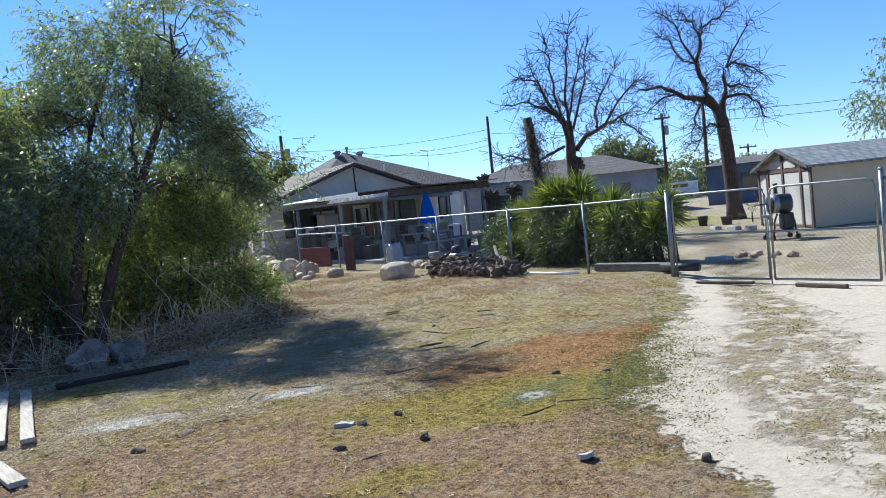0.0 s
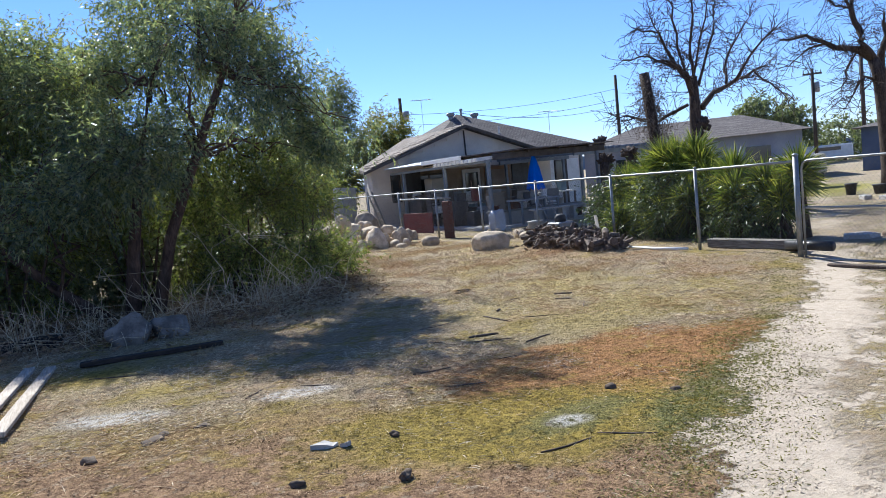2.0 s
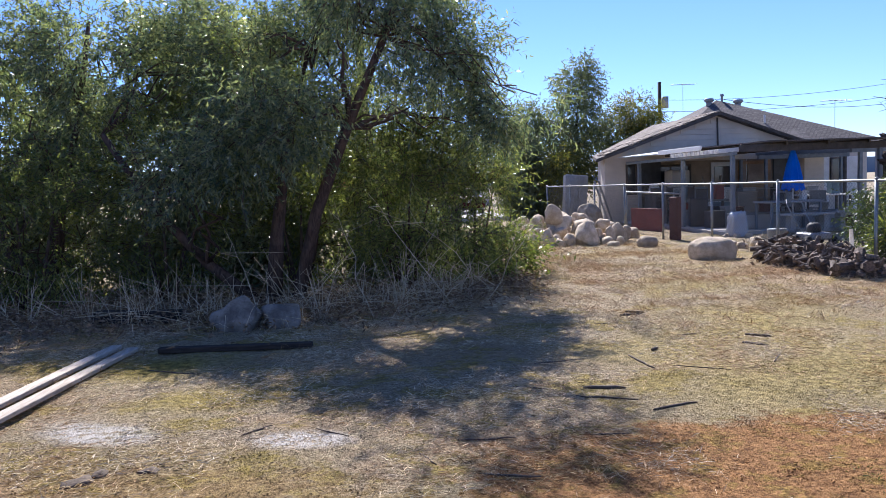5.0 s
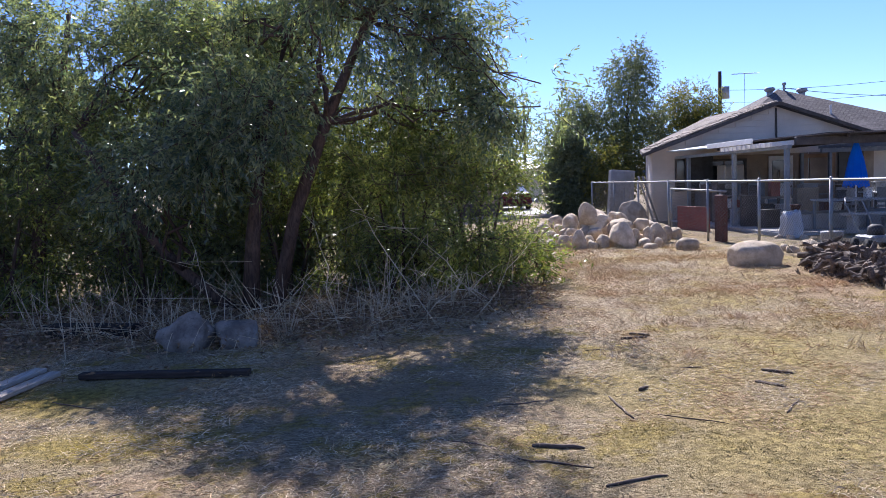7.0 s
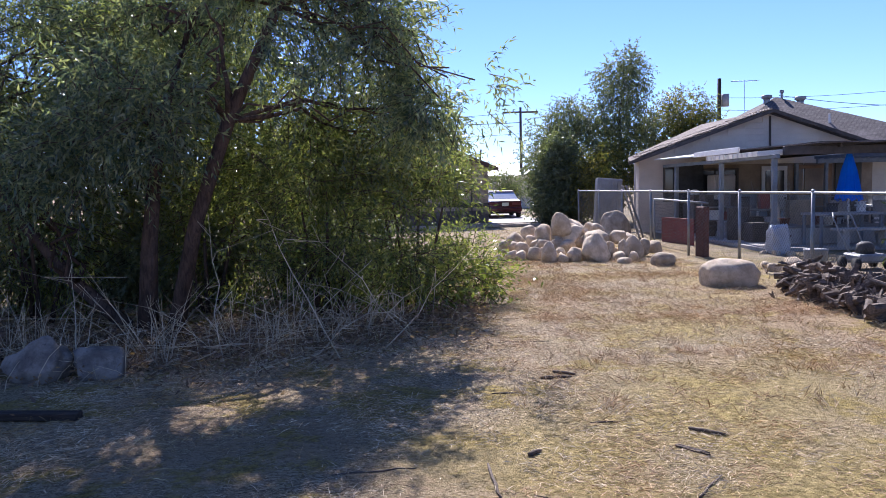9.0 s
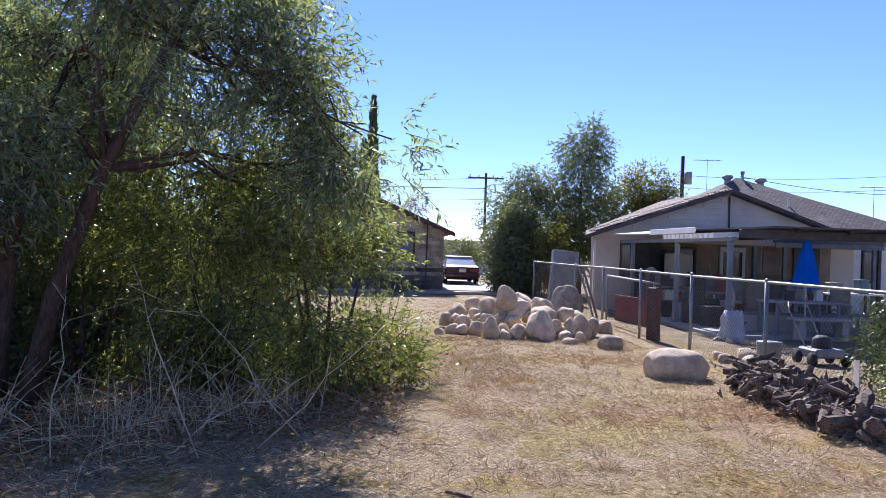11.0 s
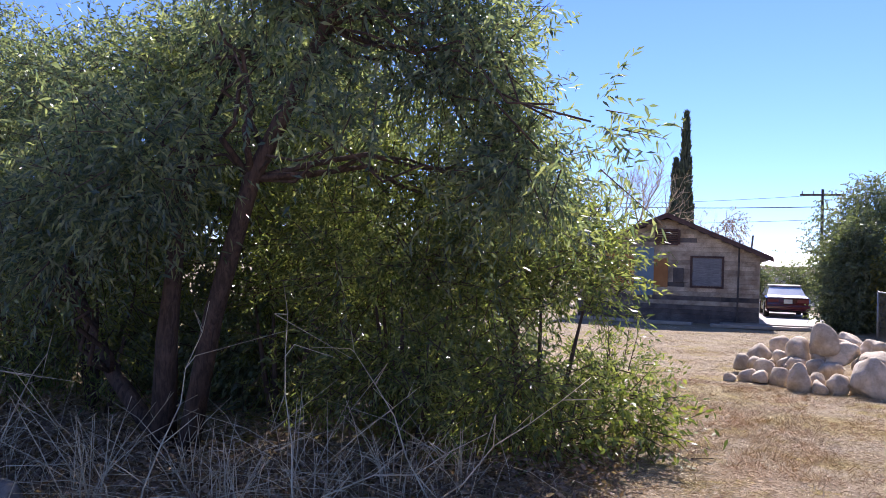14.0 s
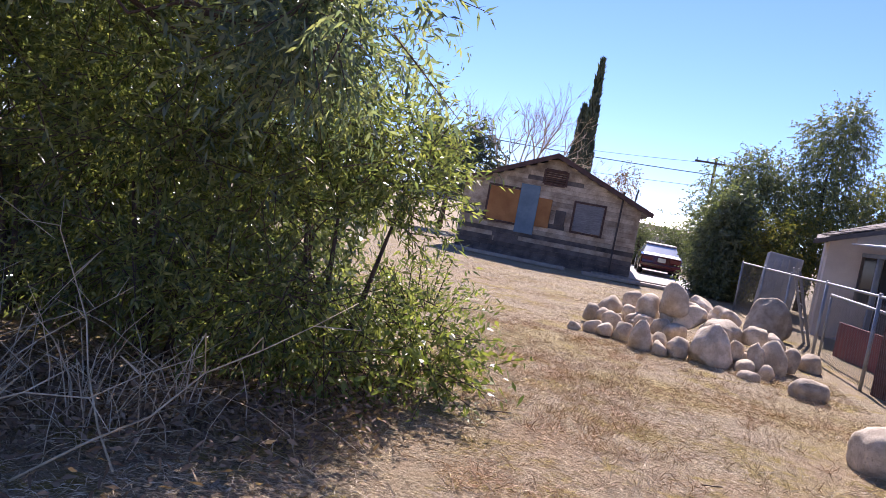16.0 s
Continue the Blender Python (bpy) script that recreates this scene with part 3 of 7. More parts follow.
# ---- plants ----
def crown(lobes, rng, twigs, per, leaf_l, leaf_w, droop=0.5, gap=0.12, seed=0.0, freq=0.8):
    """Leaves on short hanging twigs spread through ellipsoid lobes (x, y, z, rx, ry, rz, fullness), with gaps."""
    quads, sticks = [], []
    for x, y, z, rx, ry, rz, *full in lobes:
        n = int(twigs * (rx * ry * rz) ** 0.62 * (full[0] if full else 1.0))
        u = unit(rng.normal(size=(n, 3)))
        r = rng.random(n) ** 0.42
        bumpy = np.array([1 + 0.30 * noise.noise((a * 1.9 + x, b * 1.9 + y, c * 1.9 + seed)) for a, b, c in u])
        P = np.array([x, y, z]) + u * (r * bumpy)[:, None] * np.array([rx, ry, rz])
        keep = np.array([noise.noise((p[0] * freq + seed, p[1] * freq, p[2] * freq)) > -gap * 2.2 for p in P]) & (P[:, 2] > 0.08)
        P, u = P[keep], u[keep]
        n = len(P)
        way = unit(u * 0.7 + rng.normal(size=(n, 3)) * 0.45 + np.array([0, 0, -droop]))
        length = rng.uniform(0.25, 0.65, n) * (leaf_l / 0.1) ** 0.5
        s = np.tile(np.linspace(0.1, 1, per), (n, 1))
        L = P[:, None, :] + way[:, None, :] * (length[:, None] * s)[..., None]
        L[..., 2] -= 0.22 * droop * (s ** 2) * length[:, None]
        D = way[:, None, :] * 0.6 + rng.normal(size=(n, per, 3)) * 0.6 + np.array([0, 0, -droop * 0.7])
        L, D = L.reshape(-1, 3), D.reshape(-1, 3)
        k = len(L)
        quads.append(blades(L, D, leaf_l * rng.uniform(0.6, 1.25, k), leaf_w * rng.uniform(0.7, 1.25, k), rng))
        sticks += [(P[i], P[i] + way[i] * length[i]) for i in range(0, n, 3)]
    q = np.concatenate(quads)
    q[..., 2] = np.maximum(q[..., 2], 0.02)
    return q, sticks


def limb_path(a, b, rng, wob=0.12, n=6):
    a, b = np.array(a, float), np.array(b, float)
    t = np.linspace(0, 1, n)[:, None]
    p = a + (b - a) * t
    p[1:-1] += rng.normal(size=(n - 2, 3)) * wob
    return p


def leafy_tree(name, label, category, trunks, lobes, leaf, bark, seed, twigs=330, per=11, leaf_l=0.10, leaf_w=0.024, droop=0.5, gap=0.12, group="", limbs=3, freq=0.8):
    """A tree: trunks given as lists of (x, y, z, radius); limbs reach from them into the lobes."""
    rng = np.random.default_rng(seed)
    x0, y0 = trunks[0][0][:2]
    tree = base(name, x0, y0, 0, label, category, group)
    for path in trunks:
        Build().tube([p[:3] for p in path], [p[3] for p in path], 10).done("trunk", bark, tree, smooth=True)
    for k, (x, y, z, rx, ry, rz) in enumerate(q[:6] for q in lobes):
        path = min(trunks, key=lambda q: (q[-1][0] - x) ** 2 + (q[-1][1] - y) ** 2)
        for j in range(limbs if rx > 0.55 or rx < 0.2 else 1):
            start = min(path[1:], key=lambda p: (p[0] - x) ** 2 + (p[1] - y) ** 2 + (p[2] + 0.5 - z) ** 2)
            end = (x + rng.uniform(-0.4, 0.4) * rx, y + rng.uniform(-0.4, 0.4) * ry, z + rng.uniform(-0.3, 0.4) * rz)
            lp = limb_path(start[:3], end, rng, 0.08 + 0.03 * rx)
            r0 = min(start[3] * 0.45, 0.03) * (1.0 if rx > 0.55 else 0.5)
            lp[1:-1, 2] += 0.10 * np.sin(np.linspace(0, math.pi, len(lp)))[1:-1]
            Build().tube(lp, np.linspace(r0, 0.008, len(lp)), 6).done("limb", bark, tree, smooth=True)
    q, sticks = crown(lobes, rng, twigs, per, leaf_l, leaf_w, droop, gap, seed * 1.37, freq)
    quads_mesh("crown", q, leaf, tree)
    b = Build()
    for a, e in sticks[:: max(1, len(sticks) // 900)]:
        b.tube([a, e], [0.006, 0.002], 3, False)
    tagged(b.done("twig_work", bark, tree), kind="stuff")
    return tree


leafy_tree("tree", "tall leafy tree with two leaning reddish trunks", "tree",
           [[(2.30, 12.65, -0.05, 0.12), (2.42, 12.5, 1.0, 0.09), (2.63, 12.35, 2.2, 0.07), (2.95, 12.6, 3.4, 0.045), (3.5, 13.4, 4.4, 0.02)],
            [(2.62, 12.55, -0.05, 0.10), (2.95, 12.4, 1.2, 0.08), (3.4, 12.2, 2.3, 0.07), (3.95, 12.3, 3.5, 0.05), (4.3, 12.5, 4.4, 0.035)],
            [(2.1, 12.9, -0.05, 0.09), (1.4, 13.0, 0.55, 0.075), (0.7, 13.2, 1.3, 0.06), (0.0, 13.4, 2.4, 0.04)]],
           [(4.1, 12.9, 4.2, 1.0, 1.2, 1.1), (3.8, 13.9, 5.0, 1.2, 1.1, 0.9), (5.0, 12.55, 3.35, 0.55, 0.55, 0.6), (5.65, 12.45, 2.75, 0.38, 0.3, 0.28, 0.6), (5.95, 12.25, 2.6, 0.28, 0.3, 0.36, 0.4), (5.3, 12.7, 2.3, 0.4, 0.4, 0.35, 0.7), (4.9, 13.4, 2.35, 0.8, 0.8, 0.65), (4.8, 13.2, 4.9, 0.7, 0.9, 0.6), (4.5, 13.1, 3.1, 0.85, 1.0, 0.9), (1.7, 14.4, 3.9, 1.0, 1.0, 0.9),
            (3.0, 13.6, 3.3, 1.3, 1.0, 0.9), (5.3, 13.9, 2.6, 0.5, 0.5, 0.5), (0.9, 14.2, 3.4, 1.1, 1.0, 1.0), (2.1, 13.3, 3.4, 0.8, 0.5, 0.8), (3.6, 11.9, 3.3, 0.8, 0.4, 0.55, 0.5), (4.4, 12.0, 2.3, 0.55, 0.4, 0.6, 0.7), (2.3, 12.3, 2.6, 0.7, 0.35, 0.6, 0.6), (1.5, 12.7, 2.5, 0.7, 0.4, 0.7), (3.3, 14.6, 3.9, 1.1, 0.8, 1.0), (4.3, 12.1, 5.1, 0.8, 0.6, 0.6), (2.1, 11.8, 2.1, 0.55, 0.35, 0.7), (2.75, 11.75, 2.4, 0.5, 0.35, 0.55, 0.8), (1.4, 12.0, 1.7, 0.6, 0.4, 0.7), (3.6, 12.0, 4.0, 0.6, 0.35, 0.5), (5.5, 12.5, 2.55, 0.35, 0.3, 0.3, 1.6), (5.8, 12.3, 2.75, 0.3, 0.25, 0.3, 1.4)],
           M_LEAF, M_BARK, 3, 1300, 14, 0.09, 0.021, 0.26, -0.02, freq=1.15)
leafy_tree("tree", "leafy tree with slender grey limbs in a thicket", "tree",
           [[(-1.2, 14.5, -0.05, 0.11), (-1.0, 14.4, 1.3, 0.09), (-0.6, 14.4, 2.8, 0.06), (-0.4, 14.5, 4.2, 0.03)],
            [(-1.5, 14.6, -0.05, 0.09), (-2.0, 14.5, 1.6, 0.07), (-2.7, 14.6, 3.4, 0.04)]],
           [(-0.5, 14.7, 3.8, 1.1, 1.0, 1.0), (-2.2, 14.9, 3.8, 1.3, 1.2, 1.1), (-3.8, 15.1, 4.0, 1.4, 1.3, 1.3), (-1.2, 14.4, 2.6, 1.3, 1.0, 0.8), (-3.2, 14.5, 2.4, 1.3, 1.1, 0.9), (-5.4, 15.1, 3.4, 1.4, 1.2, 1.5)],
           M_LEAF, M_BARK, 5, 1250, 13, 0.095, 0.024, 0.26, -0.012, freq=1.1)
SHRUBS = [
    ("leafy green shrub spilling over dry grass", [(5.2, 14.1, 1.3, 0.85, 0.9, 1.05), (6.0, 14.5, 0.5, 0.42, 0.45, 0.38), (5.1, 13.5, 0.7, 0.65, 0.6, 0.55), (5.6, 14.4, 1.9, 0.42, 0.55, 0.45)], (5.3, 14.2), 11),
    ("tall green shrub with bright back-lit leaves", [(4.2, 13.5, 1.6, 0.95, 0.9, 1.1), (3.6, 13.9, 2.2, 1.0, 0.9, 0.9), (4.3, 13.1, 0.8, 0.7, 0.5, 0.5)], (4.2, 13.6), 12),
    ("dense green shrub under the leaning trunks", [(2.9, 13.9, 1.3, 0.9, 0.7, 1.0), (2.0, 14.0, 1.9, 1.0, 0.8, 0.9), (2.4, 13.2, 3.0, 1.0, 0.7, 0.75)], (2.6, 14.1), 13),
    ("dense green shrub in the thicket", [(0.6, 13.4, 1.5, 1.1, 0.9, 1.1), (1.2, 13.9, 2.3, 1.0, 0.9, 0.8)], (0.7, 13.6), 14),
    ("broad green shrub at the thicket's edge", [(-1.2, 12.9, 1.4, 1.2, 0.9, 1.1), (-0.4, 12.8, 0.9, 0.8, 0.7, 0.7)], (-1.0, 13.0), 15),
    ("broad green shrub with drooping leaves", [(-3.2, 12.9, 1.5, 1.3, 1.0, 1.2), (-4.8, 13.1, 1.9, 1.4, 1.1, 1.6)], (-3.4, 13.0), 16),
]
for label, lobes, (sx, sy), seed in SHRUBS:
    stems = [[(sx + dx, sy + dy, -0.03, 0.035), (sx + 2.5 * dx, sy + 2.5 * dy, 0.6, 0.025), (sx + 4 * dx, sy + 4 * dy, 1.3, 0.012)] for dx, dy in ((0.1, 0.0), (-0.1, 0.08), (0.02, -0.09), (-0.06, -0.05))]
    leafy_tree("shrub", label, "shrub", stems, lobes, M_LEAF_LOW, M_BARK, seed, 1600, 13, 0.08, 0.019, 0.12, 0.015 if seed == 11 else -0.015, "thicket shrubs", 2, freq=1.4)
# thicket behind, which closes the view through the leaves
leafy_tree("tree", "dark dense tree at the back of the thicket", "tree",
           [[(0.5, 17.0, -0.05, 0.12), (0.6, 17.0, 1.8, 0.09), (0.9, 17.1, 3.4, 0.05)]],
           [(0.3, 16.4, 1.9, 2.2, 1.2, 1.8), (3.0, 16.3, 1.6, 1.7, 1.1, 1.5), (-3.0, 16.6, 2.2, 2.4, 1.3, 2.0), (-6.5, 16.6, 2.4, 2.4, 1.5, 2.2), (1.2, 16.5, 3.8, 1.5, 1.2, 0.9)],
           M_LEAF_FAR, M_BARK, 21, 800, 10, 0.16, 0.06, 0.5, 0.03)


leafy_tree("shrub", "dark tangled undergrowth at the back of the thicket", "shrub",
           [[(0.0, 14.9, -0.03, 0.04), (0.1, 14.9, 0.7, 0.02)]],
           [(x, 14.9 + 0.3 * (k % 2), 0.55, 0.95, 0.5, 0.65) for k, x in enumerate((-6.5, -5.0, -3.6, -2.2, -0.8, 0.6, 2.0, 3.2, 4.3))],
           M_LEAF_FAR, M_BARK, 22, 1500, 9, 0.10, 0.04, 0.3, 0.1, "thicket shrubs", 1)


# ---- fence and gate ----
FX = 11.22


def fabric(y0, y1, z0, z1, x=FX, pitch=0.075):
    """Chain-link wires leaning both ways between two posts."""
    b = Build()
    h = z1 - z0
    n = int((y1 - y0 + h) / pitch)
    for k in range(n):
        for sign in (1, -1):
            s = y0 - h + k * pitch
            a, e = s, s + h
            za, ze = z0, z1
            if a < y0:
                za, a = z0 + (y0 - s), y0
            if e > y1:
                ze, e = z1 - (s + h - y1), y1
            if e - a < 0.01:
                continue
            if sign < 0:
                a, e = y0 + y1 - a, y0 + y1 - e
            b.tube([(x + 0.002 * sign, a, za), (x + 0.002 * sign, e, ze)], 0.0017, 3, False)
    return b


def post(parent, y, top, r=0.03, x=FX, z0=-0.2):
    Build().tube([(x, y, z0), (x, y, top)], r, 10).tube([(x, y, top), (x, y, top + 0.02), (x, y, top + 0.035)], [r * 1.15, r * 1.1, r * 0.4], 10).done("post", M_STEEL, parent, smooth=True)


fence = base("chain_link_fence", FX, 18.0, 0, "galvanised chain-link fence along the yard", "fence", kind="")
POSTS = [8.33, 10.31, 12.52, 15.13, 17.66, 20.2, 22.8, 25.4, 28.0, 31.0]
for y in POSTS:
    post(fence, y, 1.38 if y > 9 else 1.45, 0.028 if y > 9 else 0.042)
Build().tube([(FX, y, 1.36 + 0.006 * math.sin(y * 1.7)) for y in POSTS[:1] + [9.3] + POSTS[1:]], 0.02, 8).done("top_rail", M_STEEL, fence, smooth=True)
for a, e in zip(POSTS[:-1], POSTS[1:]):
    fabric(a, e, 0.05, 1.35).done("wire_mesh", M_WIRE, fence)
post(fence, 4.78, 1.48, 0.034)
Build().tube([(FX, 4.78, 1.36), (FX, 3.2, 1.36), (FX, 0.5, 1.36), (FX, -3.0, 1.36)], 0.02, 8).done("top_rail", M_STEEL, fence, smooth=True)
for y in (2.3, -0.3, -3.0):
    post(fence, y, 1.38, 0.028)
fabric(-3.0, 4.75, 0.05, 1.35, pitch=0.09).done("wire_mesh", M_WIRE, fence)


def gate_leaf(y0, y1, label):
    g = base("gate", FX, (y0 + y1) / 2, 0.05, label, "gate", "drive gate leaves")
    z0, z1, c = -0.07, 1.37, 0.12
    loop = [(FX, y0, z0), (FX, y0, z1 - c), (FX, y0 + 0.03, z1 - 0.03), (FX, y0 + c, z1), (FX, y1 - c, z1), (FX, y1 - 0.03, z1 - 0.03), (FX, y1, z1 - c), (FX, y1, z0)]
    Build().tube(loop, 0.018, 8).tube([loop[0], loop[-1]], 0.018, 8).done("gate_frame", M_STEEL, g, smooth=True)
    Build().tube([(FX, y0, 0.68), (FX, y1, 0.68)], 0.017, 8).done("mid_rail", M_STEEL, g, smooth=True)
    fabric(y0 + 0.02, y1 - 0.02, z0, z1, FX + 0.012).done("wire_mesh", M_WIRE, g)
    return g


g1 = gate_leaf(6.52, 8.24, "chain-link gate leaf with round steel frame")
g2 = gate_leaf(4.87, 6.44, "chain-link gate leaf latched to its pair")
Build().tube([(FX - 0.03, 6.48, -0.15), (FX - 0.03, 6.48, 1.1)], 0.012, 6).done("drop_bolt", M_STEEL, g1, smooth=True)
Build().box((FX - 0.03, 6.48, 0.92), (0.05, 0.14, 0.05)).done("latch", M_STEEL, g1)

# old timbers on the ground at the gate
for cx, cy, sx, sy, sz, rz, mat, label in [
        (FX - 0.22, 7.2, 0.08, 1.0, 0.05, 4, M_LOG, "weathered timber lying under the gate"),
        (FX - 0.25, 5.6, 0.08, 0.8, 0.06, -6, M_LOG, "short weathered timber lying under the gate"),
        (FX + 0.35, 9.5, 0.18, 1.75, 0.15, 2, M_LOGGREY, "grey timber beam lying behind the fence")]:
    g_ = lift(cx, cy)
    t_ = base("timber", cx, cy, g_, label, "timber")
    Build().box((cx, cy, g_ + sz / 2 + 0.005), (sx, sy, sz), rz, bevel=0.012).done("beam", mat, t_)
pipe = base("pipe", FX + 0.3, 8.35, 0, "short black pipe lying beside the gate post", "pipe")
Build().tube([(FX + 0.25, 8.75, 0.09), (FX + 0.2, 7.95, 0.09)], 0.075, 14).tube([(FX + 0.2, 7.951, 0.09), (FX + 0.2, 7.94, 0.09)], [0.055, 0.055], 14).done("tube", M_BLACK, pipe, smooth=True)
pvc = base("pipe", 10.9, 11.2, 0, "white plastic pipe lying before the fence", "pipe")
Build().tube([(10.95, 11.9, 0.03), (10.9, 11.0, 0.03), (10.98, 10.35, 0.035)], 0.025, 8).done("tube", M_WHITE, pvc, smooth=True)


# ---- stones ----
def stone(x, y, z, sx, sy, sz, seed, label="rounded grey field stone in a heap", group="heap of stones", turn=0.0, point=0.0, name="rock", rough=1.0, mat=None):
    """A boulder: a noise-shaped ball with a flattened foot; point tapers it upward."""
    bm = bmesh.new()
    bmesh.ops.create_icosphere(bm, subdivisions=4 if sx > 0.5 else 3, radius=1.0)
    fr = random.Random(seed * 7 + 1)
    facets = [(Vector((fr.gauss(0, 1), fr.gauss(0, 1), fr.gauss(0.3, 0.8))).normalized(), fr.uniform(0.66, 0.86)) for _ in range(7 if rough > 0.6 else 3)]
    for v in bm.verts:
        d = v.co.normalized()
        k = 1 + 0.30 * rough * noise.noise(d * 1.1 + Vector((seed * 3.1, 0, 0))) + 0.14 * rough * noise.noise(d * 2.4 + Vector((0, seed * 2.3, 0))) + 0.025 * noise.noise(d * 7 + Vector((0, 0, seed)))
        # pull towards a blocky form with soft corners
        m = max(abs(d.x), abs(d.y), abs(d.z))
        k *= 0.82 + 0.18 / max(m, 0.6) * 0.75
        co = d * k
        if point:
            s = 1 - point * max(0.0, co.z + 0.3) / 1.3
            co.x *= s
            co.y *= s
        if co.z < -0.55:
            co.z = -0.55 - (-0.55 - co.z) * 0.25
        for n_, lim in facets:
            over = co.dot(n_) - lim
            if over > 0:
                co = co - n_ * (over * 0.85)
        v.co = Vector((co.x * sx / 2, co.y * sy / 2, (co.z + 0.6) / 1.6 * sz))
    me = bpy.data.meshes.new(name)
    bm.to_mesh(me)
    bm.free()
    me.polygons.foreach_set("use_smooth", [True] * len(me.polygons))
    me.materials.append(mat or M_STONE)
    ob = new(name, me)
    ob.matrix_world = pose(x, y, z, 0, 0, turn)
    return tagged(ob, label, {"tree_stump": "tree stump", "earth_clod": "clod"}.get(name, "stone"), group)


stone(8.58, 20.80, 0.45, 0.48, 0.41, 0.59, 1, turn=0, point=0.35)
stone(9.06, 19.70, -0.03, 0.77, 0.65, 0.59, 2, turn=67, point=0.45)
stone(9.48, 19.00, -0.03, 0.30, 0.26, 0.17, 3, turn=134, point=0)
stone(9.93, 19.90, -0.03, 0.50, 0.42, 0.54, 4, turn=21, point=0.2)
stone(9.67, 19.70, 0.04, 0.32, 0.28, 0.37, 5, turn=88, point=0.1)
stone(9.43, 19.90, 0.08, 0.31, 0.26, 0.29, 6, turn=155, point=0)
stone(9.29, 20.60, 0.19, 0.79, 0.67, 0.40, 7, turn=42, point=0)
stone(9.46, 21.40, 0.37, 0.63, 0.54, 0.34, 8, turn=109, point=0)
stone(8.79, 20.90, 0.30, 0.68, 0.58, 0.42, 9, turn=176, point=0)
stone(8.60, 20.30, 0.12, 0.43, 0.36, 0.31, 10, turn=63, point=0)
stone(7.90, 20.20, -0.02, 0.40, 0.34, 0.33, 11, turn=130, point=0)
stone(8.09, 19.60, -0.03, 0.37, 0.31, 0.47, 12, turn=17, point=0.4)
stone(8.20, 21.00, 0.32, 0.45, 0.38, 0.40, 13, turn=84, point=0)
stone(8.01, 21.80, 0.33, 0.40, 0.34, 0.36, 14, turn=151, point=0)
stone(7.67, 21.60, 0.20, 0.49, 0.42, 0.32, 15, turn=38, point=0)
stone(7.37, 21.40, 0.05, 0.36, 0.31, 0.31, 16, turn=105, point=0)
stone(7.57, 21.00, 0.12, 0.31, 0.27, 0.23, 17, turn=172, point=0)
stone(7.69, 20.70, 0.03, 0.42, 0.36, 0.32, 18, turn=59, point=0)
stone(7.96, 21.10, 0.23, 0.30, 0.25, 0.25, 19, turn=126, point=0)
stone(8.04, 20.80, 0.17, 0.33, 0.28, 0.22, 20, turn=13, point=0)
stone(8.35, 19.80, -0.01, 0.32, 0.27, 0.28, 21, turn=80, point=0)
stone(8.36, 19.50, -0.03, 0.28, 0.24, 0.22, 22, turn=147, point=0)
stone(8.62, 19.60, -0.03, 0.37, 0.31, 0.33, 23, turn=34, point=0)
stone(10.12, 21.00, 0.10, 0.52, 0.44, 0.41, 24, turn=101, point=0.15)
stone(9.78, 20.60, 0.27, 0.44, 0.38, 0.32, 25, turn=168, point=0)
stone(10.26, 20.20, 0.04, 0.30, 0.26, 0.37, 26, turn=55, point=0)
stone(9.76, 19.30, -0.01, 0.24, 0.21, 0.21, 27, turn=122, point=0)
stone(10.75, 21.00, -0.03, 0.39, 0.33, 0.36, 28, turn=9, point=0)
stone(9.12, 22.00, 0.41, 0.53, 0.45, 0.37, 29, turn=76, point=0)
stone(9.57, 21.00, 0.18, 0.40, 0.34, 0.31, 30, turn=143, point=0)
stone(8.42, 20.50, 0.15, 0.38, 0.32, 0.28, 31, turn=30, point=0)
stone(9.52, 19.50, -0.03, 0.35, 0.30, 0.24, 32, turn=97, point=0)
stone(10.12, 18.53, -0.02, 0.52, 0.40, 0.26, 40, "single rounded stone lying on bare ground", "lone stones", rough=0.5)
stone(7.15, 20.27, -0.02, 0.22, 0.18, 0.14, 41, "small stone lying apart from the heap", "lone stones")
stone(10.08, 15.42, -0.04, 0.93, 0.62, 0.45, 42, "large smooth pale boulder lying on the grass", "lone stones", turn=-8, name="boulder", rough=0.35)
# these two carry the thicket's shade in their stone colour
stone(2.1, 10.6, -0.05, 0.56, 0.46, 0.40, 43, "rough pale stone at the foot of the thicket", "thicket stones", rough=1.2, mat=M_STONE_SHADED)
stone(2.6, 10.68, -0.05, 0.5, 0.42, 0.36, 44, "rough pale stone beside its twin in shade", "thicket stones", rough=1.1, mat=M_STONE_SHADED)
stone(11.5, 16.9, -0.02, 0.3, 0.24, 0.18, 50, "small grey stone inside the fence", "stones by the fence", turn=0)
stone(11.75, 16.6, -0.02, 0.34, 0.27, 0.20, 51, "small grey stone inside the fence", "stones by the fence", turn=40)
stone(11.6, 16.2, -0.02, 0.26, 0.21, 0.16, 52, "small grey stone inside the fence", "stones by the fence", turn=80)
stone(11.95, 17.1, -0.02, 0.4, 0.32, 0.24, 53, "small grey stone inside the fence", "stones by the fence", turn=120)
stone(12.2, 16.9, -0.02, 0.3, 0.24, 0.18, 54, "small grey stone inside the fence", "stones by the fence", turn=160)
stone(12.5, 17.3, -0.02, 0.3, 0.24, 0.18, 55, "small grey stone inside the fence", "stones by the fence", turn=200)
stone(11.55, 17.3, -0.02, 0.28, 0.22, 0.17, 56, "small grey stone inside the fence", "stones by the fence", turn=240)
stone(12.9, 19.7, -0.02, 0.24, 0.19, 0.14, 57, "small grey stone inside the fence", "stones by the fence", turn=280)
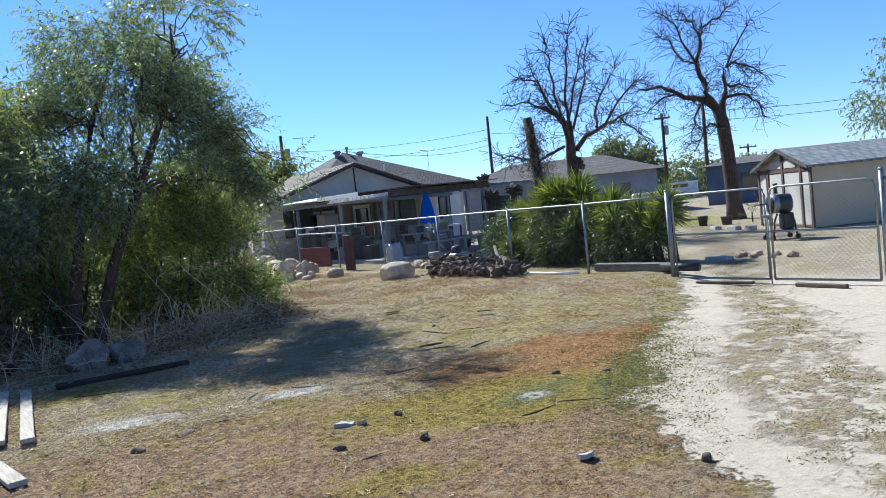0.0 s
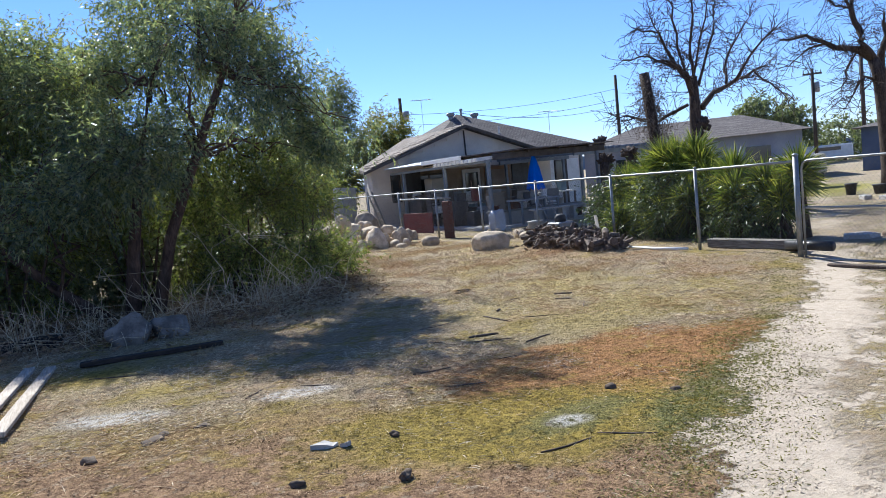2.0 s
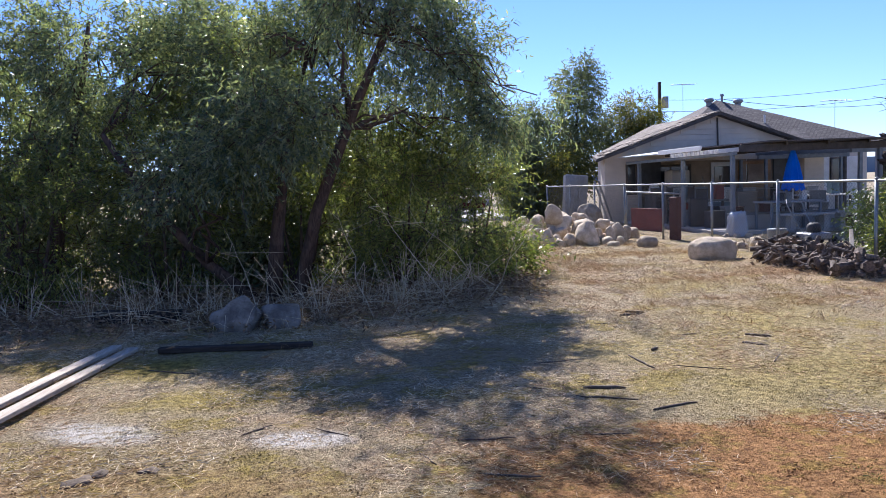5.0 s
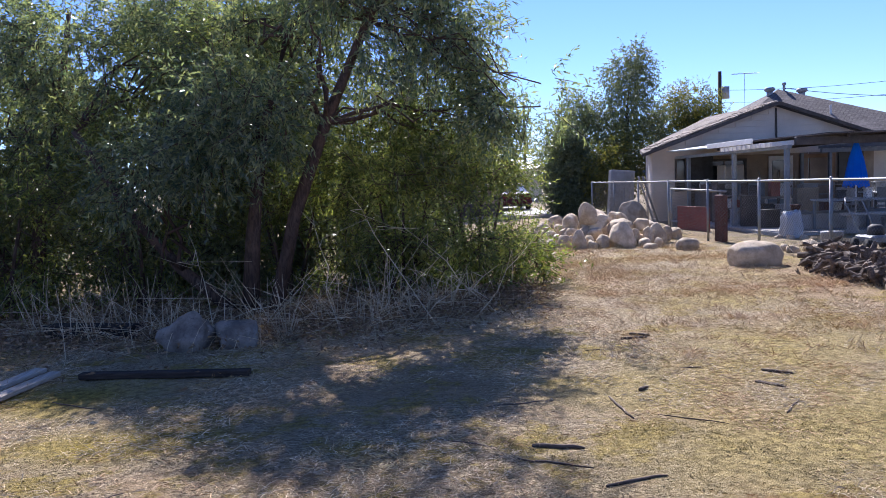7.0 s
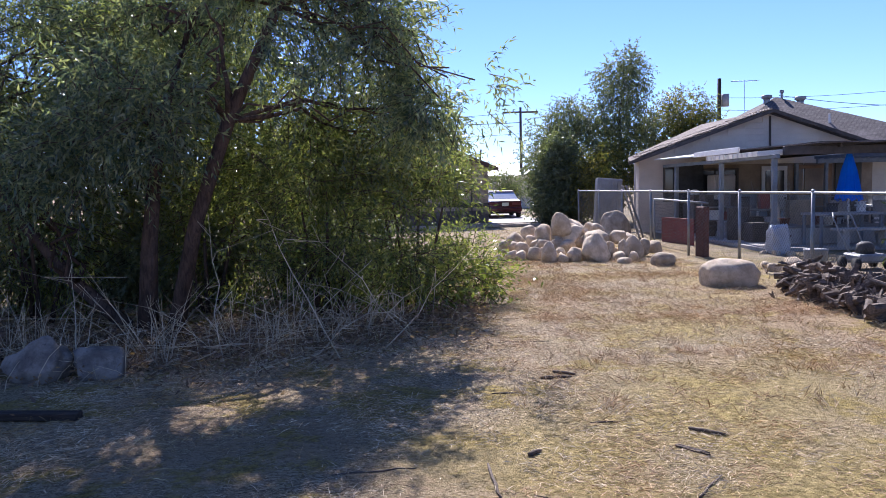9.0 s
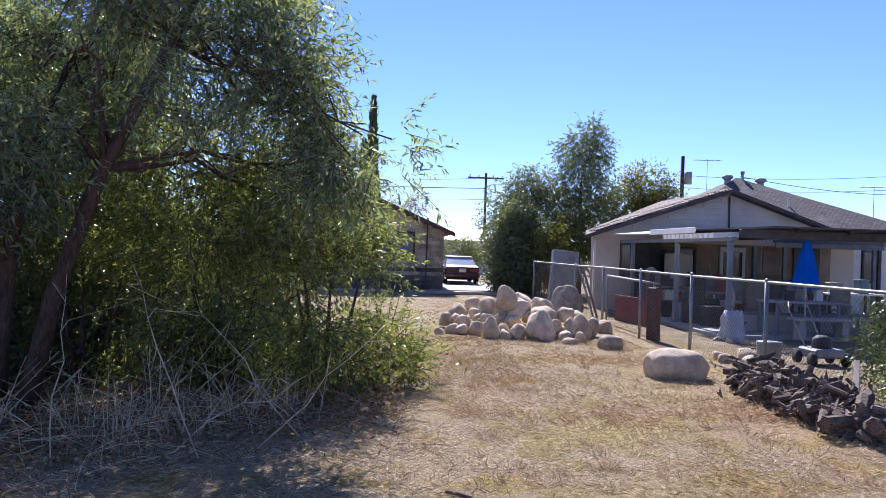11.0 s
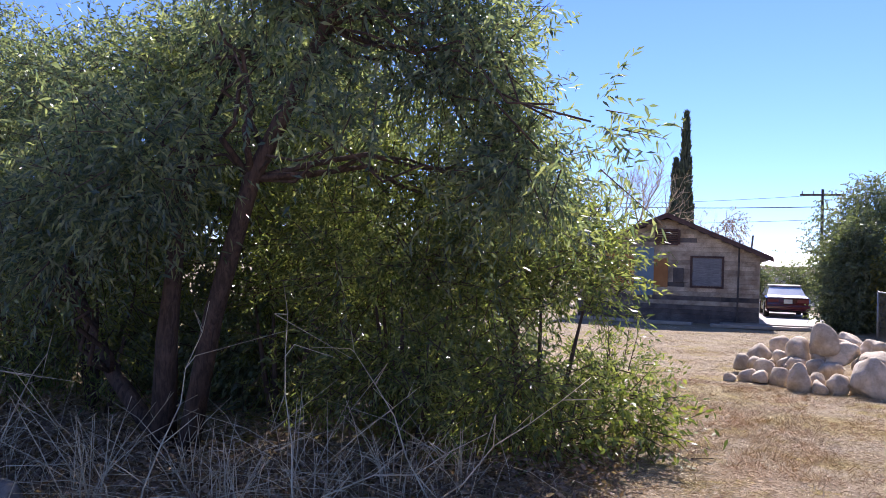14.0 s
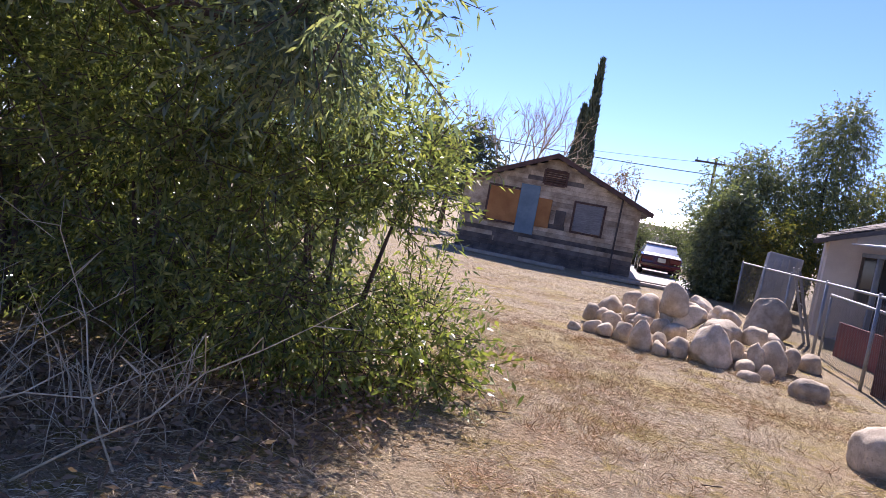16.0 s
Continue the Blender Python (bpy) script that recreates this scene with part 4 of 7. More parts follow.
stone(13.1, 19.5, -0.02, 0.22, 0.18, 0.13, 58, "small grey stone inside the fence", "stones by the fence", turn=320)
stone(12.75, 19.95, -0.02, 0.2, 0.16, 0.12, 59, "small grey stone inside the fence", "stones by the fence", turn=360)
for k, (x, y, w) in enumerate([(13.45, 8.42, 0.3), (13.75, 8.5, 0.26), (13.35, 8.1, 0.28), (13.6, 8.2, 0.24), (13.95, 8.3, 0.3), (13.4, 7.75, 0.3), (13.9, 7.9, 0.26), (13.55, 7.4, 0.34), (13.8, 7.55, 0.3), (14.05, 7.7, 0.24)]):
    w *= 0.72
    stone(x, y, -0.03, w, w * 0.8, w * 0.62, 70 + k, "reddish stone in a ring on the yard", "yard stones", turn=47 * k, mat=M_RINGSTONE)
heap_rng = np.random.default_rng(5)
for k in range(34):
    u, v = heap_rng.uniform(-1, 1), heap_rng.uniform(-1, 1)
    rise = max(0.0, 0.42 * (1 - u * u) * (1 - v * v))
    w = heap_rng.uniform(0.18, 0.42)
    stone(9.0 + 1.6 * u, 21.2 + 1.5 * v, rise - 0.06, w, w * heap_rng.uniform(0.6, 0.9), w * heap_rng.uniform(0.45, 0.7), 120 + k, turn=heap_rng.uniform(0, 180))


# ---- litter and plants on the ground ----
rng = np.random.default_rng(77)


def scatter(n, x0, x1, y0, y1):
    return np.column_stack([rng.uniform(x0, x1, n), rng.uniform(y0, y1, n), np.zeros(n)])


def on_ground(P, dz=0.004):
    P[:, 2] = [lift(x, y) + dz for x, y, _ in P]
    return P


P = np.concatenate([scatter(250000, -1.5, 10.8, 5.6, 13.0), scatter(7000, 0.0, 6.5, 3.0, 6.0), scatter(105000, 5.5, 10.8, 12.5, 20.0), scatter(70000, 3.5, 10.8, 19.5, 33.0), scatter(70000, 11.4, 24.0, 3.0, 20.0)])
P = P[(((P[:, 0] - 3.3) * 0.6 - (P[:, 1] - 2.2) * 0.8) < -0.5) | ((P[:, 0] > 11.4) & (rng.random(len(P)) < 0.6))]
thick = np.array([noise.noise((x * 0.8, y * 0.8, 11.0)) + 0.5 * noise.noise((x * 2.7, y * 2.7, 4.0)) for x, y, _ in P])
P = P[thick + rng.normal(size=len(P)) * 0.15 > -0.03]
P = on_ground(P)
D = np.column_stack([rng.normal(size=(len(P), 2)), rng.normal(0.10, 0.22, len(P))])
tagged(quads_mesh("straw_litter", blades(P, D, rng.uniform(0.03, 0.12, len(P)), rng.uniform(0.0018, 0.0048, len(P)), rng, 0.5), M_LITTER), "loose dry straw and cut stalks", "straw", kind="stuff")
P = on_ground(np.concatenate([scatter(330000, -0.5, 7.6, 2.0, 7.6), scatter(24000, 0.0, 10.5, 8.0, 20.0)]), -0.004)
P = P[((P[:, 0] - 3.3) * 0.6 - (P[:, 1] - 2.2) * 0.8) < 0.05]
D = np.column_stack([rng.normal(size=(len(P), 2)), rng.uniform(0.02, 0.4, len(P))])
tagged(quads_mesh("ground_cover", blades(P, D, rng.uniform(0.008, 0.028, len(P)), rng.uniform(0.004, 0.009, len(P)), rng, 0.5), M_GROUND), "low creeping weeds in rust, olive and tan", "weeds", kind="stuff")


def stalks(name, label, cx, cy, rx, ry, n, h0, h1, lean=0.35, mat=None, seed=1, radius=0.004, thing=True):
    """A clump of dry bent stems."""
    r = np.random.default_rng(seed)
    c = base(name, cx, cy, 0, label, "dry weeds", "dry weeds along the thicket")
    b = Build()
    for k in range(n):
        x, y = cx + r.normal() * rx, cy + r.normal() * ry
        h = r.uniform(h0, h1)
        a = r.uniform(0, 2 * math.pi)
        s = abs(r.normal()) * lean + 0.05
        p = [(x + math.cos(a) * s * h * t * t, y + math.sin(a) * s * h * t * t, -0.02 + h * (t - 0.22 * s * t * t)) for t in (0, 0.35, 0.7, 1.0)]
        b.tube(p, [radius, radius * 0.9, radius * 0.7, radius * 0.3], 4, False)
        if r.random() < 0.45:
            q = Vector(p[2])
            e = q + Vector((r.normal() * 0.12, r.normal() * 0.12, r.uniform(0.05, 0.2))) * h
            b.tube([q, e], [radius * 0.6, radius * 0.2], 3, False)
    tagged(b.done("stem_tangle", mat or M_TWIG, c), kind="stuff")
    return c


def fan(x, y, n, h, seed):
    """A tuft of stiff pale stems that spread from one root."""
    r = np.random.default_rng(seed)
    c = base("dry_weed", x, y, 0, "upright fan of bleached stiff weed stems", "dry weeds", "dry weeds along the thicket")
    b = Build()
    for k in range(n):
        px, py = x + r.normal() * 0.07, y + r.normal() * 0.07
        a, s, t = r.uniform(0, 2 * math.pi), abs(r.normal()) * 0.55, h * r.uniform(0.45, 1.0)
        q = [(px + math.cos(a) * s * t * u, py + math.sin(a) * s * t * u, -0.02 + t * u * (1 - 0.12 * u)) for u in (0, 0.5, 1.0)]
        b.tube(q, [0.0045, 0.0036, 0.0015], 4, False)
        for _ in range(2):
            u = r.uniform(0.45, 0.9)
            f = Vector(q[0]).lerp(Vector(q[2]), u)
            b.tube([f, f + Vector((r.normal() * 0.09, r.normal() * 0.09, r.uniform(0.04, 0.16)))], [0.002, 0.001], 3, False)
    tagged(b.done("stem_tangle", M_TWIG, c), kind="stuff")


for k, (x, y, n_, h_) in enumerate([(0.9, 11.3, 34, 0.8), (1.2, 11.6, 24, 1.0), (0.2, 11.6, 26, 0.85), (2.95, 11.1, 26, 0.95), (2.7, 11.5, 22, 1.05), (3.5, 11.5, 24, 0.8), (3.9, 11.3, 30, 0.7), (4.4, 11.7, 26, 0.65), (4.0, 11.9, 20, 0.95), (-0.5, 11.6, 26, 0.9), (-1.4, 11.8, 26, 0.9), (1.7, 11.2, 18, 0.7), (4.8, 12.2, 24, 0.6), (5.1, 12.5, 20, 0.7)]):
    fan(x, y, int(n_ * 0.45), h_, 700 + k)
CLUMPS = [(-2.6, 12.0), (-1.5, 11.9), (-0.4, 12.0), (0.3, 11.8), (1.0, 11.7), (1.7, 11.6), (2.4, 11.3), (3.0, 11.7), (3.4, 11.2), (3.9, 11.9), (4.3, 12.2), (4.7, 12.4), (5.1, 12.9), (1.3, 11.0), (2.1, 10.9)]
for k, (x, y) in enumerate(CLUMPS):
    stalks("dry_weed", "clump of bleached dry weed stems", x, y, 0.30, 0.27, 5 + 3 * (k % 3), 0.2, 0.85, 0.9, M_TWIG, 100 + k, 0.004)
    stalks("dry_grass", "flattened tangle of dead grass", x + 0.2, y - 0.15, 0.42, 0.34, 28, 0.15, 0.5, 1.7, M_STRAW, 200 + k, 0.0026)
for k, (a, e) in enumerate([((4.6, 11.0, 0.02), (3.6, 12.4, 1.5)), ((5.3, 11.6, 0.05), (4.2, 12.4, 1.2)), ((4.2, 10.9, 0.02), (5.4, 12.1, 0.55)), ((3.1, 10.9, 0.03), (4.6, 11.6, 0.3)), ((2.4, 10.7, 0.02), (1.8, 11.9, 1.1)), ((5.0, 11.3, 0.03), (6.0, 12.7, 0.9)), ((3.6, 10.8, 0.02), (3.2, 12.0, 1.35))]):
    br = base("fallen_branch", a[0], a[1], 0, "bare bleached branch propped in the weeds", "branch", "bare branches")
    r = np.random.default_rng(300 + k)
    lp = limb_path(a, e, r, 0.025, 7)
    Build().tube(lp, np.linspace(0.0065, 0.002, 7), 6).done("stem", M_TWIG, br, smooth=True)
    for j in (2, 3, 4, 5):
        q = lp[j]
        Build().tube([q, q + r.normal(size=3) * (0.16, 0.16, 0.12), q + r.normal(size=3) * (0.3, 0.3, 0.2)], [0.004, 0.003, 0.0015], 4).done("twig", M_TWIG, br)
P = on_ground(np.column_stack([rng.uniform(-3, 6.3, 26000), 12.0 + rng.normal(size=26000) * 0.8, np.zeros(26000)]), 0.01)
P[:, 1] += np.maximum(0, P[:, 0] - 3.8) * 0.75
P = P[P[:, 0] < 5.9 + rng.random(26000) * 0.4]
P[:, 2] += rng.random(len(P)) ** 2 * 0.16
tagged(quads_mesh("leaf_litter", blades(P, rng.normal(size=(len(P), 3)) * (1, 1, 0.45), rng.uniform(0.04, 0.1, len(P)), rng.uniform(0.015, 0.03, len(P)), rng), M_DEADLEAF), "brown fallen leaves under the thicket", "leaf litter", kind="stuff")
along = rng.normal(size=9000)
P = on_ground(np.column_stack([5.3 + along * 0.8, 4.4 + along * 0.5 + rng.normal(size=9000) * 0.2, np.zeros(9000)]), 0.0)
D = np.column_stack([rng.normal(size=(9000, 2)), rng.uniform(0.1, 0.6, 9000)])
tagged(quads_mesh("green_weeds", blades(P, D, rng.uniform(0.01, 0.028, 9000), rng.uniform(0.005, 0.010, 9000), rng), M_DRIVEWEED), "low green weeds spreading over the drive's edge", "weeds", kind="stuff")


cl = []
for k in range(420):
    along_, off = rng.uniform(0.5, 11.0), (rng.normal(-0.34, 0.22) if k % 3 else rng.normal(0.85, 0.24))
    cx, cy = 3.3 + 0.8 * along_ + 0.6 * off, 2.2 + 0.6 * along_ - 0.8 * off
    cl.append(np.column_stack([cx + rng.normal(size=26) * 0.06, cy + rng.normal(size=26) * 0.06, np.zeros(26)]))
P = on_ground(np.concatenate(cl), 0.0)
D = np.column_stack([rng.normal(size=(len(P), 2)), rng.uniform(0.1, 0.7, len(P))])
tagged(quads_mesh("drive_weeds", blades(P, D, rng.uniform(0.012, 0.035, len(P)), rng.uniform(0.005, 0.010, len(P)), rng), M_DRIVEWEED), "small olive weed tufts along the drive", "weeds", kind="stuff")


# bright low weed spilling from the shrub's foot
leafy_tree("weed_plant", "bright yellow-green leafy weed at the shrub's foot", "weeds", [[(6.0, 14.2, -0.02, 0.012), (6.05, 14.2, 0.12, 0.008), (6.1, 14.25, 0.25, 0.005)]],
           [(6.05, 14.15, 0.28, 0.42, 0.4, 0.26, 0.8), (5.6, 13.6, 0.3, 0.35, 0.4, 0.25, 0.7), (6.35, 14.5, 0.2, 0.25, 0.3, 0.2, 0.6)], M_WEED_BRIGHT, M_BARK, 31, 900, 9, 0.085, 0.032, 0.05, 0.1, "", 1)
# bleached tussocks standing in the cut grass
tr_ = np.random.default_rng(41)
cl = []
for k in range(800):
    cx, cy = (tr_.uniform(5.8, 10.6), tr_.uniform(9.0, 19.5)) if k % 4 else (tr_.uniform(6.0, 8.0), tr_.uniform(14.0, 17.5))
    if cx < 6.6 and cy < 14.5 and cy > 11.5:
        continue
    m_ = int(tr_.integers(12, 40))
    w_ = tr_.uniform(0.03, 0.11)
    cl.append(np.column_stack([cx + tr_.normal(size=m_) * w_, cy + tr_.normal(size=m_) * w_, np.zeros(m_)]))
P = on_ground(np.concatenate(cl), -0.002)
D = np.column_stack([tr_.normal(size=(len(P), 2)) * 0.7, tr_.uniform(0.25, 1.0, len(P))])
tagged(quads_mesh("grass_tussocks", blades(P, D, tr_.uniform(0.05, 0.15, len(P)), tr_.uniform(0.003, 0.008, len(P)), tr_, 0.4), M_LITTER), "short bleached grass tussocks in the yard", "dry grass", kind="stuff")
# scraped-up clods of dark earth
for k, (x, y, w) in enumerate([(2.19, 6.24, 0.14), (1.84, 6.18, 0.2), (1.93, 6.26, 0.12), (1.44, 6.02, 0.16), (2.42, 4.68, 0.1), (3.18, 5.08, 0.08), (2.95, 4.4, 0.09)]):
    stone(x, y, -0.015, w, w * 0.7, 0.05, 500 + k, "crumbled clod of dark earth on the ground", "clods", turn=37 * k, name="earth_clod", rough=2.2, mat=M_SOIL)


def stick(x, y, length, deg, r=0.012,  label="dark broken stick lying on the ground", mat=None, seed=1, z=0.0):
    r *= 0.48
    g = np.random.default_rng(seed)
    c, s = math.cos(radians(deg)), math.sin(radians(deg))
    ob = base("stick", x, y, 0, label, "stick", "fallen sticks")
    ts = np.linspace(-0.5, 0.5, 6)
    p = [(x + c * length * t + g.normal() * length * 0.02 * -s, y + s * length * t + g.normal() * length * 0.02 * c, lift(x, y) + r * 0.7 + z) for t in ts]
    Build().tube(p, [r * 0.7, r, r * 0.95, r, r * 0.85, r * 0.5], 7).done("wood", mat or M_STICK, ob, smooth=True)
    return ob


stick(6.51, 10.20, 0.21, -37, 0.03, seed=0)
stick(7.08, 8.61, 0.23, -41, 0.028, seed=1)
stick(5.97, 8.37, 0.11, 38, 0.03, seed=2)
stick(5.12, 7.29, 0.31, -19, 0.03, seed=3)
stick(5.95, 9.68, 0.19, 3, 0.012, seed=4)
stick(5.04, 8.20, 0.47, 7, 0.012, seed=5)
stick(4.61, 7.45, 0.40, -32, 0.012, seed=6)
stick(5.69, 7.99, 0.51, -88, 0.02, seed=7)
stick(6.05, 7.64, 0.43, -37, 0.008, seed=8)
stick(6.77, 7.78, 0.35, 51, 0.014, seed=9)
stick(6.52, 8.91, 0.20, 3, 0.01, seed=10)
stick(4.08, 5.77, 0.32, -18, 0.014, seed=11)
stick(4.07, 6.32, 0.34, -5, 0.014, seed=12)
stick(3.69, 6.09, 0.22, -69, 0.012, seed=13)
stick(5.05, 7.05, 0.42, -28, 0.014, seed=14)
stick(5.42, 6.74, 0.36, 14, 0.018, seed=15)
stick(4.80, 6.28, 0.23, -5, 0.011, seed=16)
stick(3.17, 6.64, 0.30, -45, 0.01, seed=17)
stick(2.70, 6.83, 0.24, 42, 0.012, seed=18)
stick(3.92, 4.22, 0.41, 0, 0.012, seed=19)
stick(4.25, 4.11, 0.34, -43, 0.011, seed=20)
stick(6.89, 8.34, 0.21, -51, 0.02, seed=21)
stick(6.42, 10.09, 0.26, 2, 0.03, seed=22)
stick(6.88, 8.32, 0.23, -52, 0.02, seed=23)
stick(1.79, 8.71, 0.56, -30, 0.01, seed=24)
stick(2.50, 4.36, 0.17, -3, 0.01, seed=25)
stick(6.37, 11.55, 0.51, -7, 0.008, seed=26)
stick(6.78, 14.42, 0.22, 32, 0.012, seed=27)
stick(8.33, 13.84, 0.17, 24, 0.012, seed=28)

# ---- planks and timbers lying about ----
def board(x0, y0, x1, y1, wide, thick, mat, label, name="plank", z=0.0, category="plank", tilt=0.0):
    ob = base(name, (x0 + x1) / 2, (y0 + y1) / 2, 0, label, category, "")
    L = math.hypot(x1 - x0, y1 - y0)
    Build().box(((x0 + x1) / 2, (y0 + y1) / 2, z + thick / 2 + 0.012), (wide, L, thick), math.degrees(math.atan2(y1 - y0, x1 - x0)) - 90, tilt, bevel=0.006).done("board", mat, ob)
    return ob


board(1.02, 9.85, 0.66, 7.3, 0.11, 0.04, M_PLANK, "weathered pale plank lying on the grass")
board(1.22, 9.68, 0.86, 7.15, 0.11, 0.04, M_PLANK, "weathered pale plank beside its pair")
board(0.55, 6.6, 0.62, 5.9, 0.12, 0.04, M_PLANK, "short weathered plank lying on the grass")
board(1.5, 9.52, 2.95, 9.35, 0.10, 0.05, M_DARKWOOD, "dark old timber lying in shade", "timber", 0.0, "timber")
board(0.3, 11.6, 1.35, 11.3, 0.2, 0.14, M_DARKWOOD, "dark rotten timber at the thicket", "timber", 0.0, "timber")
stone(3.66, 2.61, -0.01, 0.08, 0.07, 0.06, 95, "dark clod of earth on the drive", "clods", mat=M_SOIL)
stone(4.79, 4.92, -0.01, 0.09, 0.07, 0.045, 96, "dark clod of earth among weeds", "clods", mat=M_SOIL)
stone(5.05, 4.55, -0.01, 0.09, 0.07, 0.04, 97, "dark clod of earth among weeds", "clods", mat=M_SOIL)
stone(0.05, 8.95, -0.02, 0.3, 0.2, 0.14, 98, "pale broken stone near the planks", "lone stones")

for cx, cy, w, deg, label in ((3.3, 3.2, 0.12, 20, "small broken piece of pale mortar on the ground"), (2.75, 5.18, 0.16, -30, "broken slab of pale mortar on the ground"), (2.86, 5.1, 0.07, 50, "small broken piece of pale mortar on the ground")):
    ch_ = base("mortar_chip", cx, cy, 0, label, "rubble", "mortar chips")
    ring = [(cx + w * r_ * math.cos(radians(a_ + deg)), cy + 0.7 * w * r_ * math.sin(radians(a_ + deg)), 0.028 + 0.012 * math.sin(a_)) for a_, r_ in ((0, 0.55), (55, 0.4), (110, 0.6), (160, 0.42), (215, 0.62), (285, 0.45), (325, 0.5))]
    Build().slab(ring, 0.03).done("chunk", M_CONCRETE, ch_)



# ---- wood pile in front of the fence ----
pile_rng = np.random.default_rng(9)
for k in range(36):
    t = pile_rng.random()
    cx = 11.0 - 0.55 * t + pile_rng.normal() * 0.12
    cy = 14.85 - 3.1 * t
    layer = pile_rng.integers(0, 3)
    L, r = pile_rng.uniform(0.4, 0.95), pile_rng.uniform(0.035, 0.09)
    a = pile_rng.normal() * 0.5 + (0 if pile_rng.random() < 0.6 else 1.4)
    z = 0.07 + layer * 0.12
    dx, dy, dz = math.cos(a) * L / 2, math.sin(a) * L / 2, pile_rng.normal() * 0.05
    lg = base("firewood_log", cx, cy, 0, "dark split log in a rough wood pile", "log", "wood pile")
    p = [(cx - dx, cy - dy, z - dz), (cx - dx * 0.3, cy - dy * 0.3, z + pile_rng.normal() * 0.02), (cx + dx * 0.4, cy + dy * 0.4, z + pile_rng.normal() * 0.02), (cx + dx, cy + dy, z + dz)]
    Build().tube(p, [r * pile_rng.uniform(0.7, 1.1) for _ in p], 7).done("wood", M_LOG, lg)
tagged(quads_mesh("bark_scraps", blades(np.column_stack([10.75 - 0.5 * rng.random(260) + rng.normal(size=260) * 0.15, 11.8 + 3.0 * rng.random(260), 0.02 + 0.4 * rng.random(260) ** 1.6]), rng.normal(size=(260, 3)), rng.uniform(0.08, 0.25, 260), rng.uniform(0.02, 0.06, 260), rng), M_LOG), "torn bark and scraps over the wood pile", "bark", kind="stuff")
for k, (x, y, w, h_) in enumerate(((10.82, 14.35, 0.95, 0.56), (10.66, 13.7, 1.0, 0.54), (10.72, 13.1, 0.9, 0.5), (10.6, 12.5, 0.95, 0.44), (10.55, 11.95, 0.7, 0.36))):
    st_ = base("tree_stump", x, y, 0, "gnarled dark tree stump with torn roots", "tree stump", "wood pile")
    rr = np.random.default_rng(540 + k)
    roots = Build()
    for j in range(70):
        a_, r_ = rr.uniform(0, 2 * math.pi), w * 0.5 * rr.random() ** 0.5
        p0 = np.array([x + 0.75 * r_ * math.cos(a_), y + r_ * math.sin(a_), 0.04])
        p0[2] += h_ * rr.random() * (1 - (2 * r_ / w) ** 2 * 0.8) * 0.85
        d_ = unit(rr.normal(size=3) * np.array([1, 1, 0.45]))
        line = [p0 + d_ * 0.09 * (i - 1.5) * rr.uniform(0.8, 1.6) + rr.normal(size=3) * 0.022 for i in range(4)]
        for q in line:
            q[2] = max(q[2], 0.015)
        t_ = rr.uniform(0.018, 0.06)
        roots.tube(line, [t_ * rr.uniform(0.5, 1.0), t_, t_ * rr.uniform(0.7, 1.1), t_ * rr.uniform(0.3, 0.8)], 7)
    tagged(roots.done("root_tangle", M_LOG, st_), kind="stuff")
board(11.15, 13.0, 10.5, 12.0, 0.06, 0.05, M_PLANK, "pale stick leaning on the wood pile", "stake", 0.25, "stake", -32)

# ---- yucca clump behind the fence ----
def yucca(x, y, z, size, n, seed, trunk=True):
    r = np.random.default_rng(seed)
    y_ = base("yucca", x, y, 0, "green-gold spiky yucca behind the fence", "yucca", "yucca clump")
    Build().tube([(x + 0.1, y, -0.03), (x + 0.04, y, z * 0.5), (x, y, z)], [0.11, 0.09, 0.07], 8).done("trunk", M_BARK_GREY, y_, smooth=True)
    el = r.uniform(-0.6, 1.45, n)
    az = r.uniform(0, 2 * math.pi, n)
    D = np.column_stack([np.cos(el) * np.cos(az), np.cos(el) * np.sin(az), np.sin(el)])
    P = np.array([x, y, z]) + D * 0.05 + np.column_stack([np.zeros(n), np.zeros(n), r.uniform(-0.25, 0.1, n)])
    quads_mesh("crown", blades(P, D, size * r.uniform(0.7, 1.1, n), 0.034 * r.uniform(0.7, 1.1, n), r, 0.3), M_YUCCA, y_)


for k, (x, y, z, s) in enumerate([(13.1, 14.2, 1.05, 0.62), (13.0, 13.4, 1.25, 0.62), (13.0, 12.5, 1.45, 0.7), (13.1, 12.0, 1.3, 0.65), (12.9, 11.0, 1.15, 0.65), (12.6, 13.0, 0.8, 0.6), (12.5, 11.8, 0.75, 0.6), (12.4, 12.4, 0.5, 0.55), (12.6, 10.7, 0.8, 0.6), (12.3, 13.6, 0.4, 0.5), (12.9, 11.6, 1.0, 0.6), (12.8, 10.2, 0.95, 0.6), (12.7, 9.8, 0.7, 0.55), (13.3, 12.9, 1.45, 0.65), (13.2, 12.2, 1.6, 0.6), (12.9, 12.8, 1.55, 0.6), (12.9, 9.6, 1.15, 0.55)]):
    yucca(x, y, z, s, 520, 400 + k)
